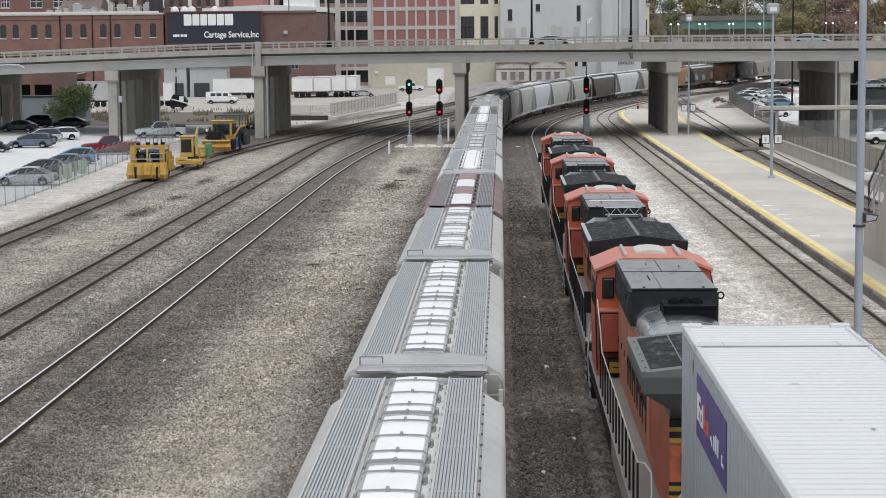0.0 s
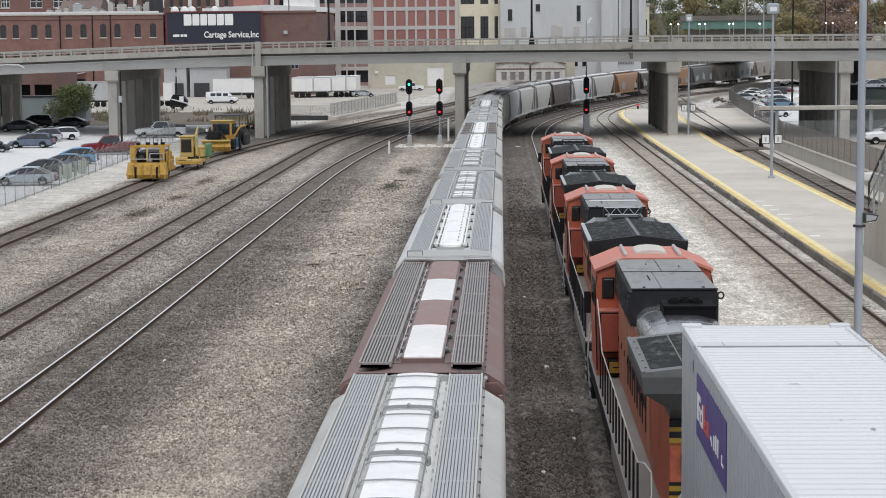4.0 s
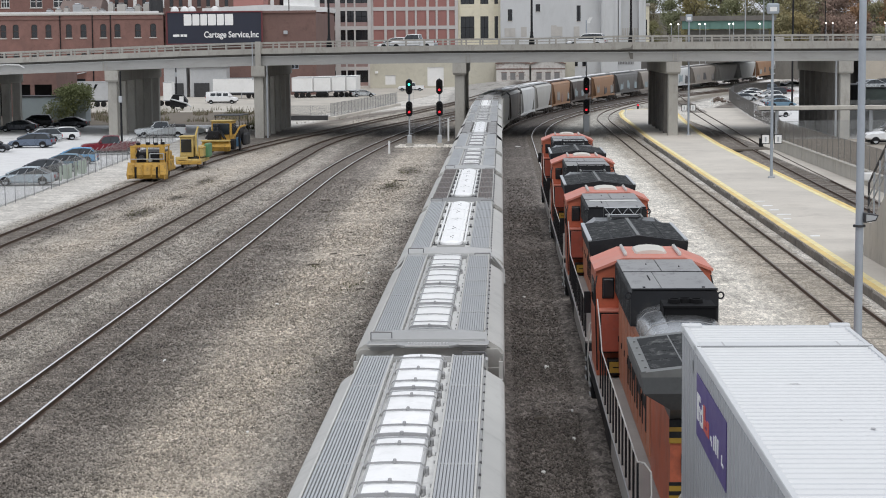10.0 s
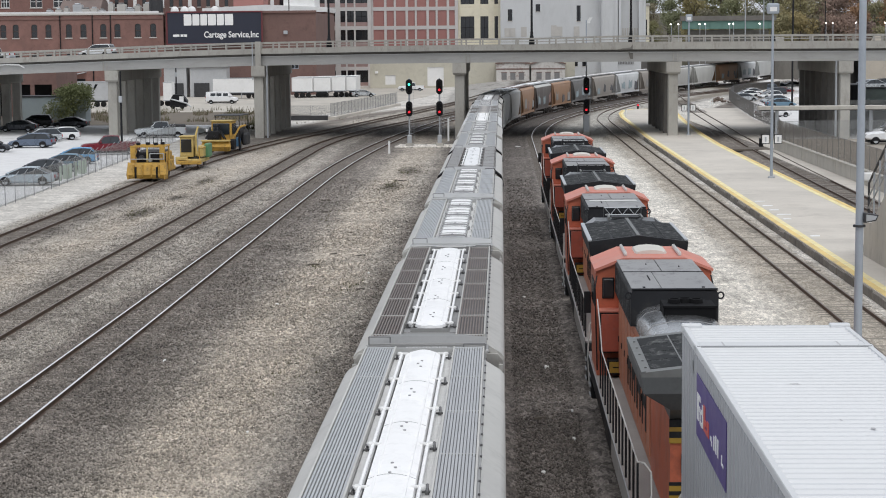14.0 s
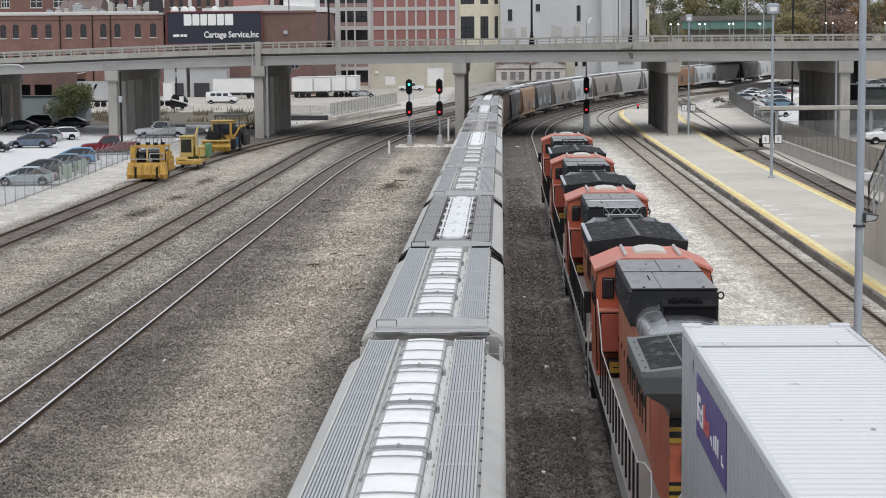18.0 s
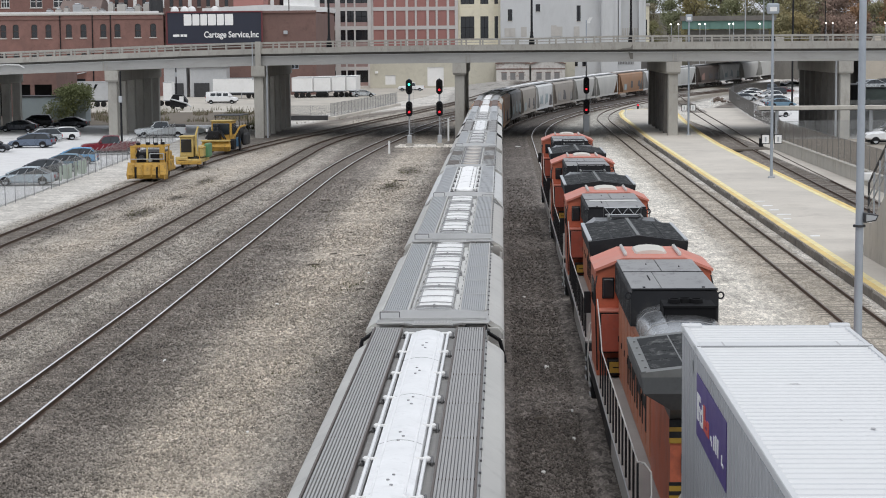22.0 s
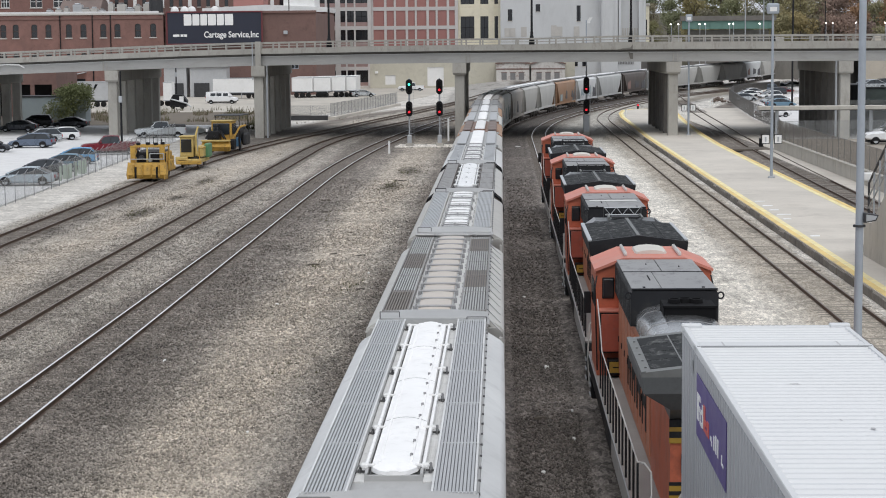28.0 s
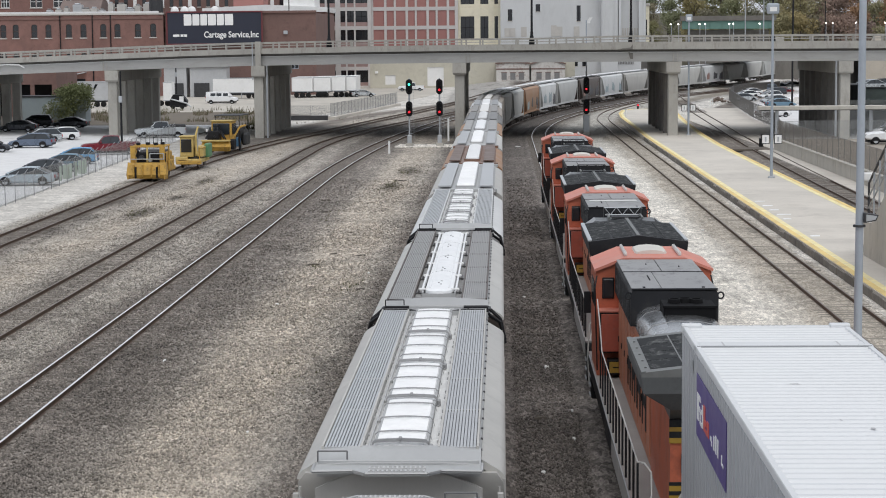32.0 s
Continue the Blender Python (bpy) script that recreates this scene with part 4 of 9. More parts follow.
def overpass():
    b = thing("overpass", "long concrete road overpass on rows of square columns", "bridge", kind="structure")
    part("deck_slab", deck_sweep([(0.3, 1.08), (WIDE - 0.3, 1.08), (WIDE - 0.3, 1.30), (0.3, 1.30)]), m_fascia, b)
    part("road_surface", deck_sweep([(-0.01, 1.304), (WIDE + 0.01, 1.304), (WIDE + 0.01, 1.50), (-0.01, 1.50)]), m_road, b)
    for i in range(10):
        u = 0.12 + i * (WIDE - 0.6) / 9
        part("girder", deck_sweep([(u, 0), (u + 0.35, 0), (u + 0.35, 1.06), (u, 1.06)]), m_girder, b)
        # the dark copy paints the shadow gap under the kerb
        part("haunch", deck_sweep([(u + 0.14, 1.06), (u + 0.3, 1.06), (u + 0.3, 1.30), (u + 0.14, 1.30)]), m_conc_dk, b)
    for u in (-0.32, WIDE + 0.02):
        part("kerb_beam", deck_sweep([(u, 1.30), (u + 0.3, 1.30), (u + 0.3, 2.08), (u, 2.08)]), m_fascia, b)
        for h0, h1 in ((2.34, 2.42), (2.62, 2.80)):
            part("railing_bar", deck_sweep([(u + 0.1, h0), (u + 0.22, h0), (u + 0.22, h1), (u + 0.1, h1)]), m_fascia, b)
    part("top_flange", deck_sweep([(0.06, 0.96), (0.12, 0.96), (0.12, 1.05), (0.06, 1.05)]), m_flange, b, "pale girder flange")
    for px in (-45.4, -3.6, 18.6):
        y, z = deck_at(px)
        part("stiffener", Geo().box(px - 0.32, y + 0.04, z + 0.04, px - 0.22, y + 0.12, z + 0.94, 0.01).box(px + 0.1, y + 0.04, z + 0.04, px + 0.2, y + 0.12, z + 0.94, 0.01), m_fascia, b)
    # soot and run-off below the joint, and a bent white conduit
    y, z = deck_at(14.0)
    part("soot_streak", Geo().prism([(12.4, z + 1.32), (15.2, z + 1.31), (14.9, z + 1.55), (14.3, z + 1.5), (14.1, z + 1.95), (13.8, z + 1.5), (13.0, z + 1.42)], "y", y - 0.33, y - 0.318), m_conc_dk, b, "dark run-off streak")
    part("soot_streak", Geo().prism([(13.8, z + 0.3), (14.6, z + 0.2), (14.8, z + 1.0), (13.6, z + 1.0)], "y", y + 0.10, y + 0.118), m_conc_dk, b, "dark run-off streak")
    y, z = deck_at(-56.0)
    part("conduit", Geo().rod([(-66, y - 0.1 + 2.1, z + 0.62), (-57.2, y - 0.1 + 0.25, z + 1.12), (-55.9, y - 0.15, z + 1.06), (-55.3, y - 0.15, z + 0.72)], 0.09, 6), m_white, b, "bent white conduit")
    post = Geo().box(-0.1, -0.02, 0, 0.1, 0.3, 0.66, 0.02).data("railing_post", m_fascia)
    x = -72.0
    while x < 64:
        y, z = deck_at(x)
        part("railing_post", post, m_fascia, b, m=pose(x, y - 0.3, z + 2.08 - sunk(x, 2)))
        if x > -62 and x < 50:
            part("railing_post", post, m_fascia, b, m=pose(x, y + WIDE + 0.04, z + 2.08 - sunk(x, 2)))
        x += 2.05
    for px, dx in ((-63.6, 0), (-44.6, 0), (-27.3, 0), (-4.6, 0), (18.3, 0), (35.9, 0), (57, 0)):
        y, z = deck_at(px)
        pier = thing("pier", "square concrete columns under a cap beam", "bridge pier", "piers of the overpass", "structure")
        part("cap", Geo().loft([[(px - 0.7, y - 0.55, z - 1.3), (px + 0.7, y - 0.55, z - 1.3), (px + 0.7, y + WIDE - 0.2, z - 1.3), (px - 0.7, y + WIDE - 0.2, z - 1.3)],
                                [(px - 0.75, y - 0.7, z - 1.1), (px + 0.75, y - 0.7, z - 1.1), (px + 0.75, y + WIDE, z - 1.1), (px - 0.75, y + WIDE, z - 1.1)],
                                [(px - 0.75, y - 0.7, z - 0.02), (px + 0.75, y - 0.7, z - 0.02), (px + 0.75, y + WIDE, z - 0.02), (px - 0.75, y + WIDE, z - 0.02)]]), m_conc, pier)
        for i in range(6 if px < 30 else 8):
            yy = y - 0.25 + i * (WIDE - 0.8) / (5 if px < 30 else 7)
            # inner columns on the right take the dark copy as painted deck shade
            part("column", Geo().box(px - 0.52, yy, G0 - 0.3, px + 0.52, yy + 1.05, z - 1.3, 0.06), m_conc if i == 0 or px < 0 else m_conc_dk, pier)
        if px in (-27.3, 35.9):
            part("drain_pipe", Geo().tube((px + (0.95 if px < 0 else -0.95), y - 0.2, G0), (px + (0.95 if px < 0 else -0.95), y - 0.2, z), 0.11, 8), m_galv, pier, "pale grey drain pipe")
    # joint cover over the pier that stands beside the lot
    y, z = deck_at(-27.3)
    part("joint_cover", Geo().box(-27.6, y - 0.62, z - 0.6, -26.95, y - 0.34, z + 2.7, 0.04), m_fascia, b)
    part("conduit", Geo().tube((-27.9, y - 0.5, z - 1.6), (-27.9, y - 0.5, z + 2.6), 0.07, 6), m_galv, b, "pale conduit")
    for px in (-58.6, -19.2, 3.3, 13.9, 28.6):
        y, z = deck_at(px)
        lp = thing("street_lamp", "tall black street lamp on the overpass", "street lamp", "lamps on the overpass")
        part("pole", Geo().tube((px, y + 0.4, z + 1.6), (px, y + 0.4, z + 10.5), 0.14, 8, 0.09), m_black, lp)
        part("base", Geo().loft([[(px + r * math.cos(i * math.pi / 4), y + 0.4 + r * math.sin(i * math.pi / 4), z + h) for i in range(8)] for r, h in ((0.32, 1.66), (0.30, 2.4), (0.17, 2.9), (0.15, 3.3))]), m_black, lp)
        part("arm", Geo().rod([(px, y + 0.4, z + 10.3), (px, y + 1.0, z + 10.7), (px, y + 2.2, z + 10.8)], 0.05), m_black, lp)
        part("lamp_head", Geo().box(px - 0.2, y + 2.0, z + 10.7, px + 0.2, y + 2.9, z + 10.9, 0.06), m_black, lp)


overpass()
# ---------- buildings beyond the overpass ----------
m_brick = surf("red_brick", (0.235, 0.130, 0.112), 0.9, 0, 0.22, 0.5, 8, 0.3, (0.13, 0.07, 0.06), 0.6)
m_brick_dk = surf("dark_brick", (0.19, 0.115, 0.10), 0.9, 0, 0.2, 0.25, 8, 0.2, (0.08, 0.05, 0.045), 0.5)
m_sash = surf("dark_brown_sash", (0.06, 0.04, 0.035), 0.7, 0, 0.2)
m_brick_pk = surf("rose_brick_panel", (0.361, 0.176, 0.158), 0.9, 0, 0.10, 0.3, 8, 0.15)
m_frame_gr = surf("concrete_frame", (0.56, 0.535, 0.52), 0.85, 0, 0.08, 0.3, 6, 0.1)
# the far cream and grey walls are paled to carry distance haze in colour
m_cream = surf("cream_stucco", (0.76, 0.71, 0.56), 0.85, 0, 0.08, 0.2, 6, 0.1, (0.45, 0.40, 0.30), 0.4)
m_yellowish = surf("yellowed_wall", (0.54, 0.515, 0.43), 0.88, 0, 0.10, 0.2, 6, 0.1, (0.35, 0.33, 0.27), 0.5)
m_silo = surf("grey_rendered_concrete", (0.60, 0.61, 0.615), 0.88, 0, 0.06, 0.12, 5, 0.1, (0.46, 0.465, 0.465), 0.5, (1, 1, 0.4))
m_stone = surf("pale_stone_trim", (0.52, 0.50, 0.47), 0.85, 0, 0.1)
m_roofing = surf("grey_roofing", (0.24, 0.235, 0.235), 0.85, 0, 0.2)
m_pane = glass("window_glass", (0.012, 0.014, 0.018), 0.12)
m_board = surf("navy_sign_board", (0.022, 0.026, 0.045), 0.5, 0, 0.12)
m_board_red = surf("red_sign_frame", (0.14, 0.03, 0.035), 0.55, 0, 0.15)
m_letter = surf("white_sign_letters", (0.86, 0.86, 0.85), 0.5, 0, 0.03)
m_corr = surf("pale_corrugated_metal", (0.50, 0.51, 0.52), 0.55, 0.15, 0.1, 0.4, 8, 0.1, (0.34, 0.32, 0.30), 0.4)
m_hexwall = surf("tan_retaining_panels", (0.52, 0.47, 0.40), 0.9, 0, 0.1, 0.4, 6)


def set_back(ob, k):
    """Moves a building out along the sight lines, so that it grows in the same measure."""
    ob.matrix_basis = Matrix.Translation(EYE) @ Matrix.Scale(k, 4) @ Matrix.Translation(-EYE)


def wall_holes(geo, x0, x1, z0, z1, y0, thick, holes):
    """A wall in the plane y0 with openings (x0, x1, z0, z1) right through it."""
    zs = sorted({z0, z1, *[min(max(h[2], z0), z1) for h in holes], *[min(max(h[3], z0), z1) for h in holes]})
    for za, zb in zip(zs, zs[1:]):
        cut = sorted((h[0], h[1]) for h in holes if h[2] <= za + 1e-6 and h[3] >= zb - 1e-6)
        x = x0
        for a, b in cut:
            if a > x:
                geo.box(x, y0, za, a, y0 + thick, zb)
            x = max(x, b)
        if x < x1:
            geo.box(x, y0, za, x1, y0 + thick, zb)
    return geo


WINDOW_CACHE = {}


def window(parent, xa, xb, za, zb, y, frame_mat, mull=1, trans=1, sill=True):
    w, h = round(xb - xa, 2), round(zb - za, 2)
    key = (w, h, frame_mat.name, mull, trans)
    if key not in WINDOW_CACHE:
        g = Geo()
        t = 0.09
        g.box(0, 0.12, 0, t, 0.24, h).box(w - t, 0.12, 0, w, 0.24, h).box(t, 0.12, 0, w - t, 0.24, t).box(t, 0.12, h - t, w - t, 0.24, h)
        for i in range(1, mull):
            g.box(w * i / mull - 0.05, 0.13, t, w * i / mull + 0.05, 0.23, h - t)
        for i in range(1, trans):
            g.box(t, 0.13, h * i / trans - 0.05, w - t, 0.23, h * i / trans + 0.05)
        WINDOW_CACHE[key] = (g.data("window", frame_mat), Geo().box(0.02, 0.17, 0.02, w - 0.02, 0.2, h - 0.02).data("pane", m_pane), Geo().box(-0.12, -0.12, -0.18, w + 0.12, 0.2, 0.0, 0.02).data("sill", m_stone))
    f, p, s = WINDOW_CACHE[key]
    wob = part("window", f, frame_mat, parent, m=pose(xa, y, za))
    part("pane", p, m_pane, wob)
    if sill:
        part("sill", s, m_stone, wob)


def shell(parent, x0, x1, y0, y1, z1, wall_mat, z0=G0 - 0.2):
    """The sides, the back and the roof of a building whose front stands at y0."""
    part("side_wall", Geo().box(x0, y0 + 0.4, z0, x0 + 0.4, y1, z1), wall_mat, parent)
    part("side_wall", Geo().box(x1 - 0.4, y0 + 0.4, z0, x1, y1, z1), wall_mat, parent)
    part("back_wall", Geo().box(x0 + 0.4, y1 - 0.4, z0, x1 - 0.4, y1, z1), wall_mat, parent)
    part("roof", Geo().box(x0 + 0.4, y0 + 0.4, z1 - 0.7, x1 - 0.4, y1 - 0.4, z1 - 0.3), m_roofing, parent)
    # an upright black sheet stands in for the unlit rooms behind the windows
    part("floor_slab", Geo().box(x0 + 0.4, y0 + 3.0, z0, x1 - 0.4, y0 + 3.4, z1 - 0.7), m_black, parent)


def warehouse():
    b = thing("brick_warehouse", "three-storey red-brick warehouse with arched windows", "warehouse")
    y, x0, x1, z1 = 330.0, -100.0, -57.6, 15.4
    px = [5, 27, 60, 85, 121, 147, 182, 207, 243, 270]
    xc = [-85.6 + p * 0.0972 for p in px] + [-88.6, -92.0, -95.5]
    holes = [(x - 0.52, x + 0.52, 11.6, 13.9) for x in xc] + [(x - 0.55, x + 0.55, 6.6, 9.0) for x in xc] + [(x - 0.6, x + 0.6, 1.6, 4.0) for x in xc[::2]]
    front = wall_holes(Geo(), x0, x1, G0 - 0.2, z1, y, 0.4, holes)
    for xa, xb, za, zb in holes:
        # the brick over each opening closes to an arch
        w, rise_ = xb - xa, 0.42
        for s in (-1, 1):
            xm = (xa + xb) / 2
            curve = [(xm + s * w / 2 * math.cos(k * math.pi / 10), zb - rise_ + rise_ * math.sin(k * math.pi / 10)) for k in range(6)]
            front.prism([(xm + s * w / 2, zb + 0.002), *curve], "y", y + 0.003, y + 0.3)
    part("front_wall", front, m_brick, b)
    shell(b, x0, x1, y, y + 40, z1, m_brick)
    for h in holes:
        window(b, h[0], h[1], h[2], h[3], y, m_sash, 1, 2)
    part("coping", Geo().box(x0 - 0.2, y - 0.2, z1, x1 + 0.1, y + 0.6, z1 + 0.32, 0.05), m_stone, b, "pale stone coping")
    part("cornice", Geo().box(x0, y - 0.14, z1 - 0.75, x1, y - 0.005, z1 - 0.45, 0.03), m_brick_dk, b)
    part("roof_flashing", Geo().box(x0, y + 1.2, z1 + 0.3, x1 - 1.0, y + 1.5, z1 + 0.62, 0.02), m_white, b, "white roof flashing")
    for p in (106, 163, 195):
        x = -85.6 + p * 0.0972
        part("downspout", Geo().tube((x, y - 0.12, 0), (x, y - 0.12, z1), 0.1, 6), m_black, b)
    part("awning", Geo().prism([(-74.6 + 0.0, 5.0), (-71.0, 5.6), (-71.0, 5.75), (-74.6, 5.15)], "y", y - 1.6, y - 0.02), m_corr, b)
    part("dock_door", Geo().box(-73.6, y - 0.06, 1.6, -71.2, y - 0.005, 4.6, 0.02), m_black, b)
    set_back(b, 1.2)
    # an added block that stands in for the dark void under the deck
    an = thing("added_dark_block", "dark brick block with open bays, added for the dark under the overpass", "garage")
    bays = [(-78.5 + 3.2 * k, -75.9 + 3.2 * k, 0.0, 4.6) for k in range(4)]
    part("front_wall", wall_holes(Geo(), -80, -65.6, G0, 7.2, 284, 0.4, bays), m_brick_dk, an)
    # black sheet in place of the shade behind the bays
    part("inside", Geo().box(-79.6, 288, G0, -66.0, 288.3, 7.0), m_black, an)
    part("roof", Geo().box(-80, 283.8, 7.2, -65.5, 298, 7.5, 0.05), m_roofing, an)
    part("side_wall", Geo().box(-66.0, 284.4, G0, -65.6, 298, 7.2), m_brick_dk, an)
    # the wing that carries the sign
    w = thing("warehouse_wing", "dark-brick warehouse wing behind a sign board", "warehouse")
    holes = [(-55.2, -53.0, 0.2, 4.2), (-46.5, -42.0, 0.2, 4.6), (-39, -37.6, 6.0, 8.0), (-36, -34.6, 6.0, 8.0)]
    part("front_wall", wall_holes(Geo(), -57.4, -31.6, G0 - 0.2, 15.5, 330.6, 0.4, holes), m_brick_dk, w)
    shell(w, -57.4, -31.6, 330.6, 368, 15.5, m_brick_dk)
    for h in holes:
        window(w, *h, 330.6, m_steel_gr, 2, 2, False)
    part("coping", Geo().box(-57.4, 330.3, 15.5, -31.5, 331.2, 15.9, 0.05), m_brick_dk, w)
    part("loading_bay", Geo().box(-56.2, 329.4, 0, -52.6, 330.5, 5.6, 0.05), m_corr, w)
    part("wall_lamp", Geo().box(-37.1, 330.2, 11.9, -36.4, 330.55, 12.5, 0.05), m_galv, w)
    set_back(w, 1.2)
    # low metal sheds at its foot
    for xa, xb, z in ((-57.0, -53.2, 6.6), (-52.6, -46.4, 6.4)):
        s = thing("metal_shed", "pale corrugated metal shed with a roller door", "shed", "sheds by the warehouse")
        g = Geo()
        n = int((xb - xa) / 0.5)
        for i in range(n):
            g.box(xa + i * 0.5, 326.085, G0, xa + i * 0.5 + 0.36, 326.12, z)
        g.box(xa, 326.12, G0, xb, 330.2, z)
        part("cladding", g, m_corr, s)
        part("roof", Geo().box(xa - 0.2, 325.7, z, xb + 0.2, 330.4, z + 0.25, 0.04), m_roofing, s)
        part("roller_door", Geo().box(xa + 0.7, 325.9, G0, xa + 3.3, 325.99, 3.8), m_dark, s)
        set_back(s, 1.18)


def sign_board():
    s = thing("sign_board", "navy sign board with a dark red frame and white lettering", "sign")
    y = 329.6
    xa, xb, za, zb = -56.9, -40.7, 10.35, 15.75
    part("board", Geo().box(xa, y, za, xb, y + 0.25, zb), m_board, s)
    for q in ((xa - 0.15, za - 0.15, xb + 0.15, za + 0.1), (xa - 0.15, zb - 0.1, xb + 0.15, zb + 0.15), (xa - 0.15, za + 0.1, xa + 0.1, zb - 0.1), (xb - 0.1, za + 0.1, xb + 0.15, zb - 0.1)):
        part("frame_bar", Geo().box(q[0], y - 0.1, q[1], q[2], y + 0.02, q[3], 0.03), m_board_red, s)
    # the large name: plain white slabs of its width and height
    x = -54.0
    for w in (1.32, 1.18, 1.12, 1.36, 1.18, 1.42):
        g = Geo().loft([[(x, yy, 13.5), (x + w * 0.95, yy, 13.5), (x + w, yy, 13.8), (x + w, yy, 15.1), (x + w * 0.95, yy, 15.4), (x, yy, 15.4)] for yy in (y - 0.06, y)])
        ns = part("name_shape", g, m_letter, s)
        x += w + 0.17
    for t, size, tx, tz in (("Cartage Service,Inc", 1.45, -50.6, 11.45),):
        cu = bpy.data.curves.new("lettering", "FONT")
        cu.body, cu.size, cu.extrude, cu.offset = t, size, 0.04, 0.025
        tmp = bpy.data.objects.new("lettering", cu)
        me = bpy.data.meshes.new_from_object(tmp)
        bpy.data.objects.remove(tmp)
        me.materials.append(m_letter)
        ob = part("lettering", me, m_letter, s)
        wid = max(v.co.x for v in me.vertices)
        ob.matrix_basis = pose(tx, y - 0.05, tz, 90, 0, 0) @ Matrix.Diagonal((9.35 / wid, 1, 1, 1))
    set_back(s, 1.2)
    for x, w in ((-55.9, 1.1), (-54.6, 0.5), (-54.0, 0.5)):
        part("small_bar", Geo().box(x, y - 0.05, 11.6, x + w, y, 12.0), m_letter, s)


def grid_building(name, label, cat, y, x0, x1, z1, depth, frame, panel, xs, zs, windowed):
    """A tall framed building: bays between xs, storeys between zs, filled by brick panels or by windows."""
    b = thing(name, label, cat)
    g = Geo()
    for x, w in xs:
        g.box(x - w / 2, y - 0.15, G0 - 0.2, x + w / 2, y + 0.4, z1)
    part("column_frame", g, frame, b)
    for z, h in zs:
        part("floor_band", Geo().box(x0, y - 0.05, z - h / 2, x1, y + 0.4, z + h / 2), frame, b)
    shell(b, x0, x1, y, y + depth, z1, frame)
    for (xa, wa), (xb, wb) in zip(xs, xs[1:]):
        for (za, ha), (zb, hb) in zip(zs, zs[1:]):
            X0, X1, Z0, Z1 = xa + wa / 2, xb - wb / 2, za + ha / 2, zb - hb / 2
            if X1 - X0 < 0.4 or Z1 < 8.0 and Z0 > 9.5:
                continue
            if windowed:
                window(b, X0, X1, Z0 + 1.0, Z1, y + 0.05, m_black, 2 if X1 - X0 < 3 else 3, 2, False)
                part("spandrel", Geo().box(X0, y + 0.06, Z0, X1, y + 0.35, Z0 + 1.0), panel, b)
            else:
                part("brick_panel", Geo().box(X0, y + 0.12, Z0, X1, y + 0.35, Z1), panel, b)
    return b


def k480(px):
    return -45.6 + (px - 560) * 0.1393


m_spandrel = surf("dull_red_spandrel", (0.34, 0.235, 0.22), 0.85, 0, 0.15, 0.6, 8, 0.15, (0.20, 0.14, 0.13), 0.4)


def town():
    zs = [(-0.6, 0.4), (4.0, 0.9), (9.0, 0.9), (13.95, 0.9), (18.6, 0.9), (23.2, 0.9), (27.8, 0.9)]
    xs = [(k480(p), w) for p, w in ((560, 1.2), (577, 0.5), (598, 1.3), (613, 0.4), (628, 0.4), (654, 0.9))]
    grid_building("loft_building", "grey concrete-framed loft building with dark window bands", "building", 479.0, k480(557), k480(655), 28, 30, m_frame_gr, m_spandrel, xs, zs, True)
    xs = [(k480(p), w) for p, w in ((657, 1.0), (682, 0.6), (699, 0.5), (720, 0.6), (736, 0.5), (757, 0.6), (773, 0.5), (793, 0.6), (808, 0.8))]
    grid_building("brick_tower", "tall building with rose brick panels in a pale frame", "building", 480.0, k480(655.5), k480(809), 28, 30, m_frame_gr, m_brick_pk, xs, zs, False)
    xs = [(k480(p), w) for p, w in ((811, 1.2), (845, 1.5), (870, 1.5), (884, 0.6))]
    grid_building("cream_building", "cream-coloured building with tall dark windows", "building", 481.0, k480(809.5), k480(885), 28, 26, m_cream, m_cream, xs, [(3.5, 1.2), (9.4, 1.4), (17.6, 2.0), (25.2, 1.4), (28, 0.6)], True)
    # the blank grey building
    b = thing("grain_store", "large blank grey rendered building with few small windows", "building")
    y = 478.0
    holes = [(k480(899), k480(907), 15.4, 18.2), (k480(948), k480(956), 17.6, 19.4), (k480(1020), k480(1027), 15.2, 19.0), (k480(895), k480(902), 4.0, 5.2), (k480(1015), k480(1022), 4.2, 5.4), (k480(1030), k480(1037), 4.2, 5.4), (k480(1072), k480(1078), 4.4, 5.6)]
    part("front_wall", wall_holes(Geo(), k480(886), k480(1062), G0, 30, y, 0.5, holes), m_silo, b)
    for h in holes:
        window(b, *h, y, m_black, 2, 2)
    shell(b, k480(886), k480(1142), y, y + 35, 30, m_silo)
    part("stair_tower", Geo().box(k480(1062), y - 2.5, G0, k480(1092), y + 3, 30, 0.1), m_silo, b)
    part("recess_wall", Geo().box(k480(1092), y - 0.2, G0, k480(1140), y + 1.0, 30, 0.1), m_silo, b)
    for p in (1066, 1087, 1095, 1130):
        part("pilaster", Geo().box(k480(p) - 0.3, y - 2.8, 10, k480(p) + 0.3, y - 0.2, 30, 0.05), m_silo, b)
    for p in (893, 902, 922, 975, 985, 1015):
        part("blind_window", Geo().box(k480(p), y - 0.08, 11.5, k480(p + 10), y - 0.005, 14.2 - (p % 3) * 0.3, 0.03), m_stone, b)
    for i in range(9):
        part("louvre", Geo().box(k480(1096 + i * 4.2), y - 0.35, 11.2, k480(1098.2 + i * 4.2), y - 0.21, 13.4), m_stone, b)
    for i in range(14):
        part("louvre", Geo().box(k480(1082 + i * 2.8), y - 0.35, 4.6, k480(1083.6 + i * 2.8), y - 0.21, 6.4), m_roofing, b)
    c = thing("cream_tower", "narrow cream stucco tower", "building")
    part("wall", Geo().box(k480(1138), 484, G0, k480(1151), 500, 18.9, 0.1), m_cream, c)
    part("roof", Geo().box(k480(1137), 483.7, 18.9, k480(1152), 500.3, 19.5, 0.1), m_stone, c)
